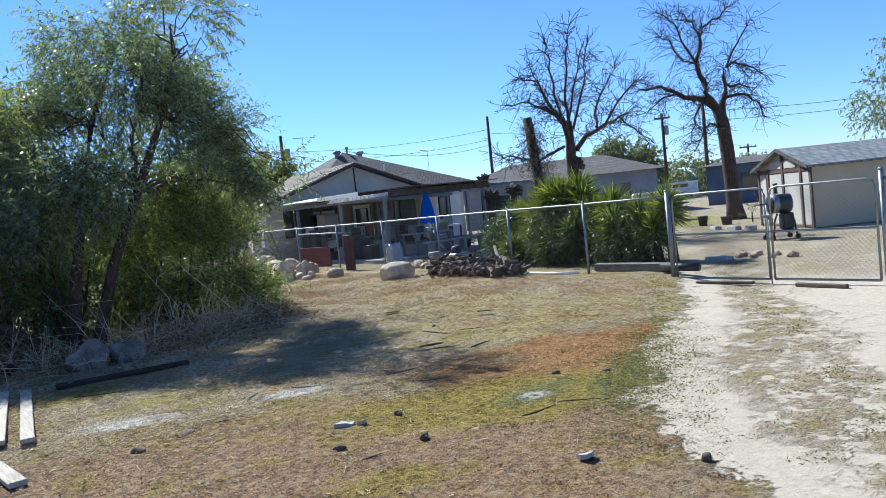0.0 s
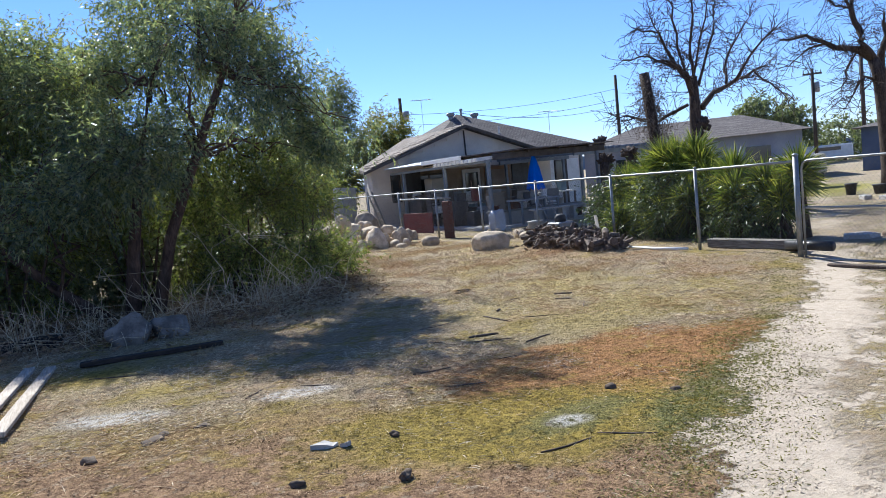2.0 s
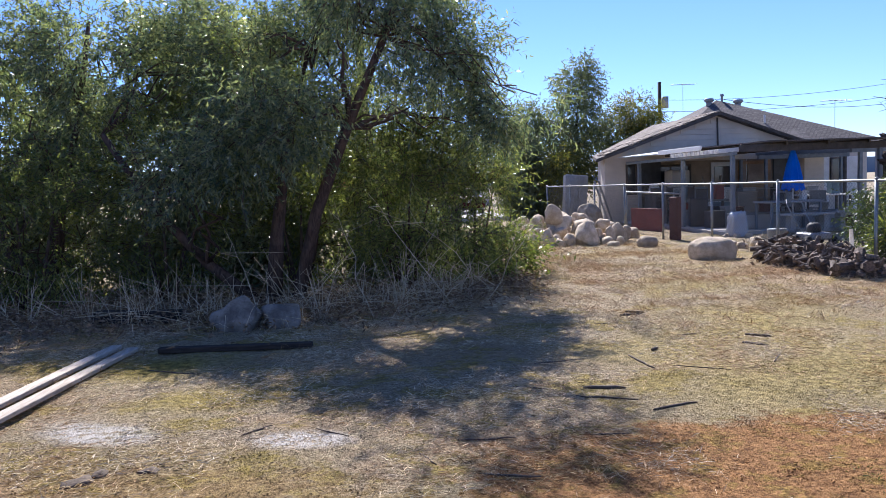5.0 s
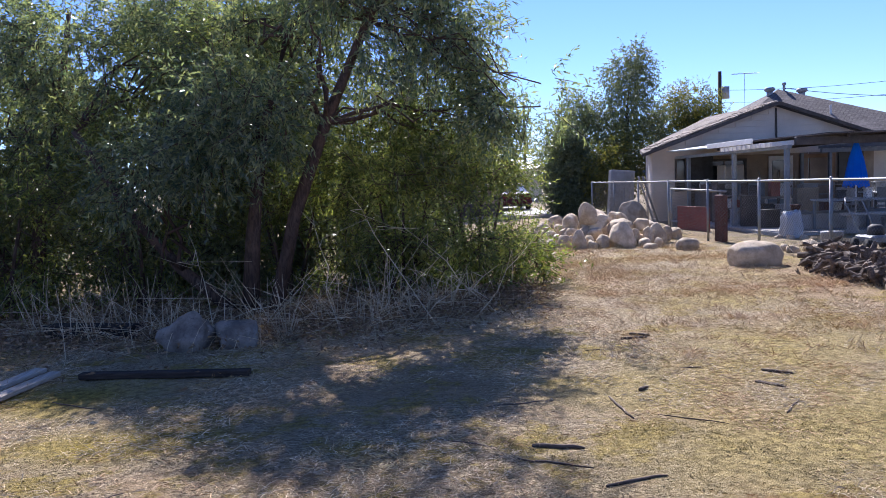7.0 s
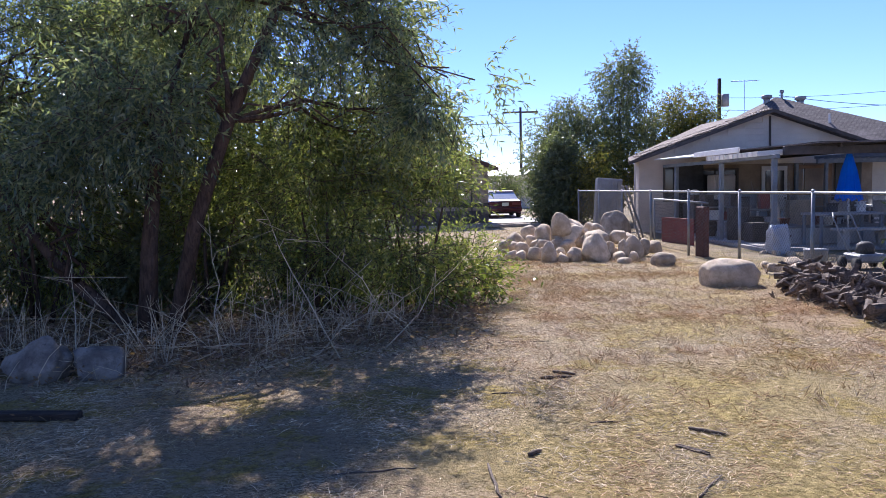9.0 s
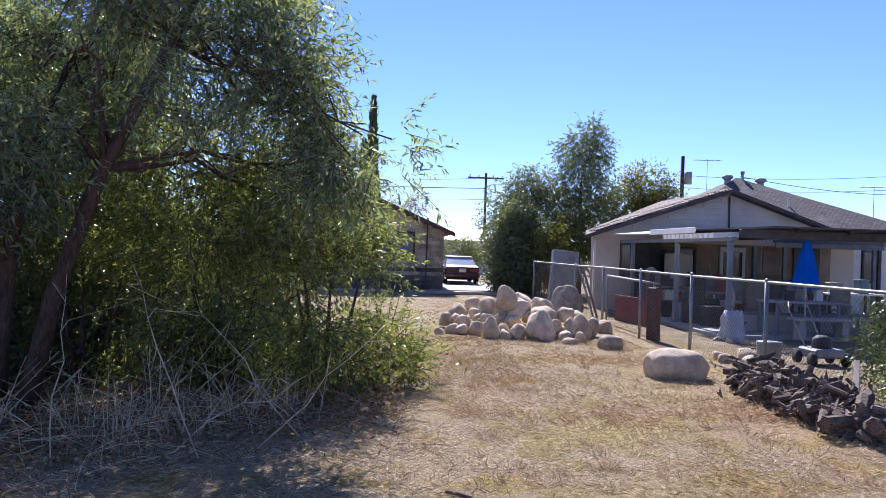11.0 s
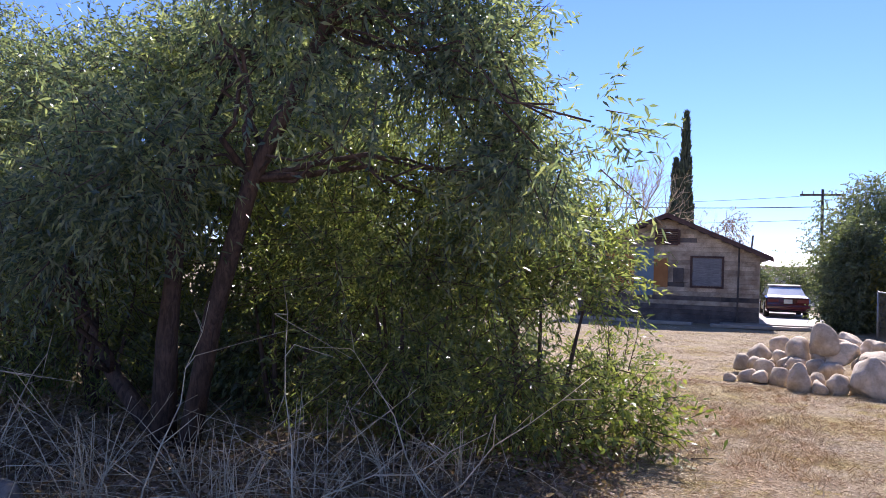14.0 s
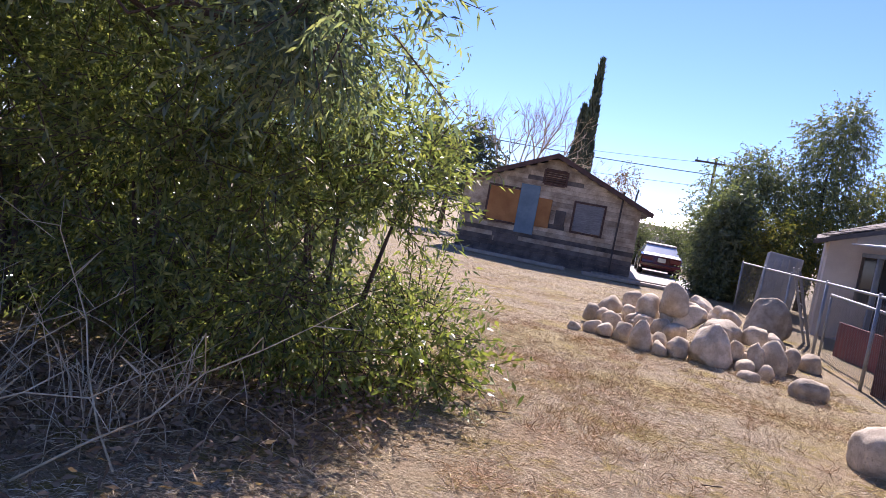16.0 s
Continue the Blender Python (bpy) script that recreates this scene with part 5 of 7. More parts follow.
# shrub that fills the clump, darkened by its leaf colour
leafy_tree("shrub", "dense shrub under the yuccas with shade in its leaf colour", "shrub", [[(12.9, 12.6, -0.03, 0.05), (12.9, 12.6, 0.7, 0.03)]],
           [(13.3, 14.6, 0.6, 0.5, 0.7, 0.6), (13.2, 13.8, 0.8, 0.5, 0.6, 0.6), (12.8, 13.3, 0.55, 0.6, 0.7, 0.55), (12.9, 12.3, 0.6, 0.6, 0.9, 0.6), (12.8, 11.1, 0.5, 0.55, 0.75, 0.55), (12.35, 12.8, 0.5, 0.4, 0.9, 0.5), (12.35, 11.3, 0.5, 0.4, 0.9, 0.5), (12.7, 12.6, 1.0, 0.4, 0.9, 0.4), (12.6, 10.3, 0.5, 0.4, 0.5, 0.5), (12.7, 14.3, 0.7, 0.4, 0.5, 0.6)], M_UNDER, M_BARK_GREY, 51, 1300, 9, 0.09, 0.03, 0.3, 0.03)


# ---- the house with the patio ----
house = base("house", 17.0, 31.0, 0, "low cream stucco house with grey shingle roof", "house")
GY, GXL, GXR = 28.0, 12.5, 20.8
gable = [(GXL, -0.05), (GXR, -0.05), (GXR, 2.28), (16.62, 3.68), (GXL, 2.28)]
Build().prism(gable, GY, GY + 0.2).done("wall", M_STUCCO, house)
Build().box((GXL + 0.28, 28.8, 1.1), (0.2, 1.25, 2.26), -13).done("wall", M_STUCCO, house)
Build().box((16.2, 34.0, 1.12), (0.2, 8.0, 2.3)).done("wall", M_STUCCO, house)
Build().box((14.5, 29.5, 1.12), (3.4, 0.2, 2.3)).done("wall", M_STUCCO, house)
Build().box((21.85, 28.9, 1.15), (2.1, 0.2, 2.4)).done("wall", M_STUCCO, house)
Build().box((23.0, 33.4, 1.15), (0.2, 9.2, 2.4)).done("wall", M_STUCCO, house)
Build().box((19.6, 37.9, 1.12), (6.6, 0.2, 2.3)).done("wall", M_STUCCO, house)
rl = Build().slab([(16.62, GY - 0.35, 3.80), (12.1, GY - 0.35, 2.27), (12.6, 29.6, 2.439), (16.62, 33.6, 3.80)], 0.12)
rl.done("roof", M_SHINGLE_PALE, house, "sun-bleached shingle slope")
shake_rng = random.Random(8)
for k in range(15):
    for j in range(7):
        x, y = 12.28 + 0.295 * k, GY - 0.27 + 0.23 * j
        if x < 12.35 + (y - GY + 0.35) * 0.26:
            continue
        z = 2.27 + (x - 12.1) * 0.3385 + 0.035
        Build().box((x + shake_rng.uniform(-0.03, 0.03), y + shake_rng.uniform(-0.02, 0.01), z + shake_rng.uniform(-0.008, 0.012)), (0.36, 0.2 + shake_rng.uniform(-0.03, 0.02), 0.022), shake_rng.uniform(-3, 3), 0.0, -17.0 + shake_rng.uniform(-1.5, 1.5)).done("shingle", M_SHAKE, house)
Build().slab([(16.62, GY - 0.35, 3.80), (16.62, 34.0, 3.80), (20.9, 34.0, 2.36), (20.9, GY - 0.35, 2.36)], 0.12).done("roof", M_SHINGLE, house)
hip = (19.75, 34.0, 4.85)
Build().slab([hip, (15.0, 29.9, 2.30), (25.0, 28.7, 2.42)], 0.10).done("roof", M_SHINGLE, house)
Build().slab([hip, (25.0, 28.7, 2.42), (25.0, 39.0, 2.42)], 0.10).done("roof", M_SHINGLE, house)
Build().slab([hip, (25.0, 39.0, 2.42), (15.6, 39.0, 2.30)], 0.10).done("roof", M_SHINGLE, house)
Build().slab([hip, (15.6, 39.0, 2.30), (15.0, 29.9, 2.30)], 0.10).done("roof", M_SHINGLE, house)
for a, e in (((16.62, 3.76), (12.05, 2.22)), ((16.62, 3.76), (20.95, 2.31))):
    Build().poly([(a[0], GY - 0.39, a[1] + 0.03), (e[0], GY - 0.39, e[1] + 0.03), (e[0], GY - 0.39, e[1] - 0.07), (a[0], GY - 0.39, a[1] - 0.07),
                  (a[0], GY - 0.35, a[1] + 0.03), (e[0], GY - 0.35, e[1] + 0.03), (e[0], GY - 0.35, e[1] - 0.07), (a[0], GY - 0.35, a[1] - 0.07)],
                 [(0, 1, 2, 3), (7, 6, 5, 4), (0, 4, 5, 1), (1, 5, 6, 2), (2, 6, 7, 3), (3, 7, 4, 0)]).done("fascia", M_TRIM, house)
for vx, vy, vz, r in ((19.3, 33.8, 4.6, 0.17), (20.75, 34.0, 4.55, 0.18)):
    Build().tube([(vx, vy, vz - 0.1), (vx, vy, vz + 0.16)], r * 0.7, 12).tube([(vx, vy, vz + 0.14), (vx, vy, vz + 0.2), (vx, vy, vz + 0.3)], [r * 0.8, r * 1.25, r * 1.1], 12).done("roof_vent", M_GREY, house, smooth=True)
Build().tube([(19.95, 33.9, 4.6), (19.95, 33.9, 5.0)], 0.05, 8).tube([(19.95, 33.9, 5.0), (19.95, 33.9, 5.1)], [0.09, 0.07], 8).done("vent_pipe", M_GREY, house)
Build().tube([(20.6, 31.6, 3.55), (20.6, 31.6, 3.95)], 0.04, 8).box((20.6, 31.55, 3.5), (0.4, 0.5, 0.05), rx=18).done("vent_pipe", M_WHITE, house)
Build().tube([(16.68, GY - 0.06, 2.25), (16.66, GY - 0.06, 3.6)], 0.03, 6).done("conduit", M_TRIM, house)


def window(parent, x0, x1, z0, z1, y, frame_mat, sash=0.06, bars=1):
    w = Build()
    for bx in (x0, x1):
        w.box((bx, y, (z0 + z1) / 2), (sash, 0.10, z1 - z0 + sash))
    for bz in (z0, z1):
        w.box(((x0 + x1) / 2, y, bz), (x1 - x0 - sash, 0.10, sash))
    wf = w.done("window", frame_mat, parent)
    for k in range(bars):
        bx = x0 + (x1 - x0) * (k + 1) / (bars + 1)
        Build().box((bx, y + 0.005, (z0 + z1) / 2), (0.035, 0.06, z1 - z0 - sash)).done("mullion", frame_mat, wf)
    Build().box(((x0 + x1) / 2, y + 0.02, (z0 + z1) / 2), (x1 - x0 - 0.01, 0.012, z1 - z0 - 0.01)).done("pane", M_GLASS, wf)
    return wf


window(house, 13.28, 13.62, 1.0, 2.05, GY - 0.03, M_TRIM, 0.05, 0)
window(house, 17.5, 18.6, 1.15, 1.98, GY - 0.05, M_FRAME, 0.12, 0)
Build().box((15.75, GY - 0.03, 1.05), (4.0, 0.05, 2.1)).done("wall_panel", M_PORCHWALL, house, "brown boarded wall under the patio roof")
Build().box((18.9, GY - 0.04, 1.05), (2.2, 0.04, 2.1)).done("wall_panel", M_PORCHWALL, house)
door = Build().box((16.8, GY - 0.09, 1.02), (0.82, 0.05, 2.0)).done("door", M_WHITE, house, "pale door with glazed upper half")
Build().box((16.8, GY - 0.125, 1.5), (0.6, 0.02, 0.75)).done("pane", M_GLASS, door)
Build().tube([(17.12, GY - 0.12, 1.0), (17.12, GY - 0.18, 1.0)], [0.02, 0.035], 8).done("knob", M_STEEL, door)
window(house, 14.2, 15.6, 1.0, 1.95, GY - 0.08, M_TRIM, 0.07, 1)
for x0, x1, mat in ((20.95, 21.5, M_WHITE), (22.2, 22.85, M_WHITE)):
    Build().box(((x0 + x1) / 2, 28.74, 1.1), (x1 - x0, 0.06, 2.0), bevel=0.01).done("wall_panel", mat, house)
window(house, 21.6, 22.05, 1.05, 2.05, 28.76, M_TRIM, 0.06, 0)
for x in (20.9, 22.12):
    Build().box((x, 28.7, 1.15), (0.1, 0.1, 2.3)).done("post", M_TRIM, house)

for k in range(7):
    z_ = 2.36 + 0.19 * k
    half_ = 4.08 * (3.66 - z_ - 0.09) / 1.38
    if half_ > 0.2:
        Build().box((16.64, GY - 0.012, z_), (2 * half_, 0.03, 0.185), rx=2.5).done("siding_board", M_STUCCO, house)
# patio cover: posts, beams, rafters, roof
patio = base("patio_cover", 13.2, 24.0, 0, "timber patio cover with grey-blue posts and slatted edge", "patio cover")
PX = 13.2
for x, y, t in ((PX, 20.45, 2.035), (PX, 23.3, 2.035), (PX, 26.6, 2.035), (17.3, 20.45, 2.12), (17.3, 27.5, 2.08)):
    Build().box((x, y, t / 2), (0.105, 0.105, t), bevel=0.012).done("post", M_POST, patio)
Build().box((PX, 24.0, 2.08), (0.10, 7.4, 0.09)).done("beam", M_POST, patio)
Build().box((15.5, 20.45, 2.2), (4.2, 0.10, 0.18)).done("beam", M_TRIM, patio)
Build().box((PX - 0.33, 22.9, 2.28), (0.04, 2.8, 0.13), 0, 0, 8).done("fascia", M_WHITE, patio, "white painted fascia board")
for k in range(12):
    y = 20.62 + k * 0.26
    Build().box((PX + 0.32, y, 2.185), (1.25, 0.07, 0.11), 0, 0, -3).done("rafter", M_WHITE, patio)
for k in range(3):
    Build().box((14.6 + k * 1.15, 24.0, 2.30), (0.05, 7.4, 0.10)).done("rafter", M_TRIM, patio)
Build().slab([(14.0, 20.1, 2.37), (17.75, 20.1, 2.37), (17.75, 27.9, 2.44), (14.0, 27.9, 2.44)], 0.03).done("roof", M_SHINGLE, patio, "dark felted flat roof")
Build().slab([(PX - 0.35, 24.3, 2.26), (14.0, 24.3, 2.38), (14.0, 27.6, 2.43), (PX - 0.35, 27.6, 2.30)], 0.03).done("roof", M_TIN, patio, "pale sheet roof")
Build().box((16.55, 24.2, 0.03), (7.1, 7.6, 0.10)).done("patio_floor", M_CONCRETE, None)
tagged(bpy.data.objects["patio_floor"], "grey concrete patio slab", "patio", kind="structure")
# trellis wing beyond the patio
wing = base("pergola", 19.6, 24.0, 0, "grey pergola wing with open slats", "pergola")
for x, y in ((18.3, 22.6), (21.2, 22.6), (18.3, 27.6), (21.2, 27.6)):
    Build().box((x, y, 1.05), (0.1, 0.1, 2.1)).done("post", M_POST, wing)
for y in (22.6, 27.6):
    Build().box((19.75, y, 2.14), (3.5, 0.09, 0.14)).done("beam", M_POST, wing)
for k in range(12):
    Build().box((18.1 + k * 0.3, 25.1, 2.26), (0.05, 5.6, 0.09)).done("slat", M_POST, wing)


def table(x, y, w, d, h, mat, label, leg_mat=None):
    t = base("table", x, y, 0.08, label, "table")
    Build().box((x, y, 0.08 + h - 0.025), (w, d, 0.05), bevel=0.008).done("tabletop", mat, t)
    for sx in (-1, 1):
        for sy in (-1, 1):
            Build().box((x + sx * (w / 2 - 0.08), y + sy * (d / 2 - 0.06), 0.08 + (h - 0.05) / 2), (0.06, 0.06, h - 0.05)).done("leg", leg_mat or M_POST, t)
    return t


def bench(x, y, w, d, h, label):
    t = base("bench", x, y, 0.08, label, "bench", "patio benches")
    Build().box((x, y, 0.08 + h - 0.03), (w, d, 0.06), bevel=0.01).done("seat", M_CONCRETE, t)
    for s in (-1, 1):
        Build().box((x + s * (w / 2 - 0.2), y, 0.08 + (h - 0.06) / 2), (0.14, d * 0.7, h - 0.06)).done("leg", M_CONCRETE, t)


table(14.9, 20.75, 1.5, 0.85, 0.74, M_GREY, "grey patio table under a closed blue umbrella")
bench(14.9, 19.9, 1.3, 0.34, 0.44, "pale slab bench beside the patio table")
bench(16.4, 20.2, 1.2, 0.34, 0.44, "pale slab bench at the patio edge")
bench(17.9, 20.9, 1.2, 0.34, 0.44, "pale slab bench at the patio edge")
um = base("umbrella", 15.02, 20.72, 0.08, "closed bright blue patio umbrella", "umbrella")
Build().tube([(15.02, 20.72, 0.08), (15.02, 20.72, 2.24)], 0.02, 8).done("pole", M_WHITE, um, smooth=True)
fold = Build()
ring = []
for zi, (z, r) in enumerate(((2.2, 0.025), (2.05, 0.07), (1.75, 0.14), (1.45, 0.19), (1.17, 0.235), (1.1, 0.25))):
    for k in range(24):
        a = 2 * math.pi * k / 24
        rr = r * (1 + (0.22 if k % 3 == 0 else -0.12) * min(1, zi / 2))
        ring.append((15.02 + rr * math.cos(a), 20.72 + rr * math.sin(a), z + (0.05 * math.sin(k * 2.1) if zi == 5 else 0)))
fold.poly(ring, [(j * 24 + k, j * 24 + (k + 1) % 24, (j + 1) * 24 + (k + 1) % 24, (j + 1) * 24 + k) for j in range(5) for k in range(24)])
fold.done("canopy", M_BLUE, um, smooth=True)


def cabinet(x, y, w, d, h, mat, label, z=0.08, name="cabinet", category="cabinet"):
    c = base(name, x, y, z, label, category)
    Build().box((x, y, z + h / 2), (w, d, h), bevel=0.01).done("body", mat, c)
    Build().box((x - w / 4, y - d / 2 - 0.01, z + h / 2), (w / 2 - 0.03, 0.02, h - 0.06)).done("door", mat, c)
    Build().box((x + w / 4, y - d / 2 - 0.01, z + h / 2), (w / 2 - 0.03, 0.02, h - 0.06)).done("door", mat, c)
    return c


def shelf(x, y, w, d, h, label, n=4):
    s = base("shelf", x, y, 0.08, label, "shelf")
    for sx in (-1, 1):
        Build().box((x + sx * w / 2, y, 0.08 + h / 2), (0.04, d, h)).done("side", M_TRIM, s)
    for k in range(n):
        Build().box((x, y, 0.12 + k * (h - 0.1) / (n - 1)), (w - 0.05, d, 0.03)).done("board", M_BEAM, s)
    return s


def bin_box(x, y, z, w, d, h, mat, label, category="box", name="storage_box", rz=0):
    b = base(name, x, y, z, label, category, "patio clutter")
    Build().box((x, y, z + h / 2), (w, d, h), rz, bevel=0.015).done("body", mat, b)
    Build().box((x, y, z + h + 0.008), (w + 0.03, d + 0.03, 0.03), rz, bevel=0.008).done("lid", mat, b)
    return b


cabinet(14.1, 26.9, 1.0, 0.55, 0.95, M_DARK, "dark cabinet standing on the patio")
cabinet(15.4, 27.2, 0.8, 0.5, 1.1, M_POST, "grey-blue cabinet standing on the patio")
shelf(13.9, 25.2, 0.9, 0.4, 1.2, "half-full shelf of clutter on the patio")
shelf(18.0, 27.5, 1.1, 0.4, 1.0, "low shelf under the patio window")
for k, (x, y, w, h, mat) in enumerate([(13.75, 25.2, 0.3, 0.25, M_WHITE), (14.1, 25.2, 0.28, 0.2, M_REDPAINT), (13.8, 24.2, 0.5, 0.4, M_GREY), (14.6, 24.4, 0.45, 0.5, M_DARK), (15.3, 25.0, 0.5, 0.6, M_BLUEDOOR), (15.9, 26.3, 0.4, 0.5, M_DARK), (16.0, 23.4, 0.55, 0.45, M_GREY), (17.6, 25.5, 0.5, 0.7, M_DARK), (18.6, 26.4, 0.5, 0.6, M_DARK), (13.7, 22.4, 0.45, 0.45, M_DARK), (14.4, 22.9, 0.4, 0.55, M_GREY)]):
    z = {0: 0.48 + 0.02, 1: 0.50}.get(k, 0.08)
    bin_box(x, y, z, w, w * 0.8, h, mat, ("small box on the patio shelf" if k < 2 else "storage box standing on the patio"), rz=k * 13 % 30 - 15 if k > 1 else 0)


def chair(x, y, rz, mat, label):
    c = base("chair", x, y, 0.08, label, "chair", "patio chairs")
    z = 0.08
    def put(b, name):
        b.turn(x, y, rz).done(name, mat, c)
    put(Build().box((x, y, z + 0.43), (0.46, 0.44, 0.035), bevel=0.01), "seat")
    put(Build().box((x, y + 0.21, z + 0.72), (0.44, 0.03, 0.42), rx=-8, bevel=0.01), "backrest")
    for sx in (-1, 1):
        for sy in (-1, 1):
            put(Build().tube([(x + sx * 0.2, y + sy * 0.19, z), (x + sx * 0.19, y + sy * 0.18, z + 0.42)], 0.014, 6), "leg")


for x, y, rz in ((15.9, 21.9, 40), (17.0, 22.6, -30), (16.8, 24.3, 160), (14.1, 21.7, 80)):
    chair(x, y, rz, M_BEAM, "grey weathered patio chair")

def pot(x, y, r, h, mat, label, z=0.08):
    p = base("plant_pot", x, y, z, label, "plant pot", "patio pots")
    Build().tube([(x, y, z), (x, y, z + h * 0.85), (x, y, z + h * 0.86), (x, y, z + h)], [r * 0.7, r * 0.95, r * 1.08, r * 1.08], 14).done("pot", mat, p, smooth=True)
    return p


for k, (x, y, r, h, mat) in enumerate([(13.5, 20.9, 0.14, 0.26, M_WHITE), (13.9, 21.3, 0.12, 0.22, M_RUST), (15.8, 20.7, 0.16, 0.3, M_CONCRETE), (16.9, 21.1, 0.14, 0.26, M_RUST), (18.6, 21.5, 0.18, 0.34, M_CONCRETE), (13.5, 24.7, 0.15, 0.28, M_DARK), (19.4, 21.0, 0.16, 0.3, M_GREY)]):
    pot(x, y, r, h, mat, "weathered plant pot on the patio slab")
fridge = base("refrigerator", 14.9, 27.3, 0.08, "old pale refrigerator against the patio wall", "refrigerator")
Build().box((14.9, 27.45, 0.93), (0.66, 0.6, 1.7), bevel=0.03).done("body", M_SHEDPANEL, fridge)
Build().box((14.9, 27.13, 1.42), (0.62, 0.04, 0.64), bevel=0.012).done("door", M_SHEDPANEL, fridge)
Build().box((14.9, 27.13, 0.6), (0.62, 0.04, 0.92), bevel=0.012).done("door", M_SHEDPANEL, fridge)
table(14.2, 23.6, 1.2, 0.7, 0.76, M_BEAM, "grey work table heaped with clutter", M_TRIM)
table(18.6, 24.8, 1.6, 0.8, 0.76, M_WHITE, "long pale table under the patio roof", M_TRIM)
for k, (x, y, w, h, mat) in enumerate([(13.9, 23.6, 0.3, 0.3, M_DARK), (14.4, 23.5, 0.25, 0.4, M_REDPAINT), (14.6, 23.7, 0.2, 0.2, M_WHITE), (18.2, 24.8, 0.35, 0.25, M_GREY), (18.9, 24.7, 0.3, 0.35, M_BLUEDOOR), (14.7, 20.8, 0.2, 0.18, M_DARK), (15.3, 20.7, 0.16, 0.22, M_WHITE)]):
    bin_box(x, y, 0.08 + (0.76 if k < 5 else 0.74) + 0.001, w, w * 0.8, h, mat, "small box standing on a patio table", rz=k * 17 % 40 - 20)
for x0, x1 in ((13.7, 14.5), (18.75, 19.6)):
    dw = base("door_leaf", (x0 + x1) / 2, GY - 0.12, 0.08, "dark screen door standing against the wall", "door")
    Build().box(((x0 + x1) / 2, GY - 0.12, 1.1), (x1 - x0, 0.04, 2.0)).done("leaf", M_BLACK, dw)
    Build().box(((x0 + x1) / 2, GY - 0.15, 0.95), (x1 - x0 - 0.1, 0.03, 0.09)).done("rail", M_TRIM, dw)

low_wall = base("planter_wall", 15.3, 21.35, 0.08, "low grey block wall along the patio edge", "low wall")
Build().box((15.35, 21.35, 0.27), (3.4, 0.3, 0.38), bevel=0.02).done("blocks", M_CONCRETE, low_wall)
Build().box((15.35, 21.35, 0.485), (3.5, 0.36, 0.05), bevel=0.01).done("cap", M_BEAM, low_wall)
for k, (x, y, tilt) in enumerate(((16.6, 27.75, 6), (16.15, 27.7, -8), (17.15, 27.75, 4))):
    br_ = base("broom", x, y, 0.08, "long-handled broom leaning on the patio wall", "broom", "patio tools")
    Build().tube([(x, y - 0.25, 0.3), (x + 0.02 * tilt, y + 0.08, 1.55)], 0.016, 6).done("handle", M_PLANK, br_, smooth=True)
    Build().box((x, y - 0.27, 0.2), (0.3, 0.07, 0.24), bevel=0.015).done("bristles", M_DARK if k else M_ORANGE, br_)
for x, z, r_ in ((14.05, 1.15, 0.2), (15.05, 1.0, 0.12), (16.0, 0.55, 0.14)):
    dish = base("wall_dish", x, GY - 0.55, z, "round pale dish on a wire stand", "dish", "patio dishes")
    Build().tube([(x, GY - 0.55, z), (x, GY - 0.58, z), (x, GY - 0.60, z)], [r_ * 0.3, r_, r_], 18).done("dish", M_WHITE, dish, smooth=True)
    Build().tube([(x, GY - 0.54, 0.08), (x, GY - 0.54, z)], 0.012, 6).done("stand", M_TRIM, dish)
for k, (x, y, r_, h_, m_) in enumerate(((14.9, 21.3, 0.12, 0.2, M_WHITE), (15.6, 21.35, 0.14, 0.24, M_TARP), (16.3, 21.3, 0.13, 0.22, M_CONCRETE), (13.9, 21.38, 0.12, 0.18, M_RUST))):
    pot(x, y, r_, h_, m_, "small plant pot on the low patio wall", 0.511)
for k, (x, y, w, h_, m_) in enumerate(((13.6, 23.2, 0.5, 0.8, M_DARK), (13.75, 26.1, 0.6, 1.1, M_TRIM), (16.2, 25.2, 0.6, 0.9, M_PLANK), (17.0, 26.6, 0.5, 1.0, M_GREY), (15.5, 22.6, 0.5, 0.6, M_RUST), (14.9, 25.9, 0.4, 0.75, M_BEAM))):
    bin_box(x, y, 0.08, w, w * 0.7, h_, m_, "tall crate of odds and ends on the patio", rz=k * 19 % 34 - 17)

# things inside the fence
tarp = base("covered_mower", 13.08, 20.0, 0, "lumpy machine under a silvery tarp", "covered machine")
tb = bmesh.new()
bmesh.ops.create_icosphere(tb, subdivisions=4, radius=1.0)
for v in tb.verts:
    d = v.co.normalized()
    k = (1 + 0.16 * noise.noise(d * 2.0) + 0.10 * noise.noise(d * 5.0)) * min(1.25, 0.86 / max(abs(d.x), abs(d.y), abs(d.z)))
    f = 0.98 - 0.16 * d.z
    v.co = Vector((d.x * k * 0.22 * f, d.y * k * 0.22 * f, max(0.0, (d.z * k + 0.75) / 1.75 * 0.66)))
tb_me = bpy.data.meshes.new("tarp")
tb.to_mesh(tb_me)
tb.free()
tb_me.polygons.foreach_set("use_smooth", [True] * len(tb_me.polygons))
tb_me.materials.append(M_TARP)
tb_ob = new("tarp", tb_me)
tb_ob.parent = tarp
bucket = base("bucket", 11.85, 16.2, 0, "grey plastic bucket inside the fence", "bucket")
Build().tube([(11.85, 16.2, 0), (11.85, 16.2, 0.40), (11.85, 16.2, 0.43)], [0.15, 0.185, 0.19], 18).done("body", M_GREY, bucket, smooth=True)
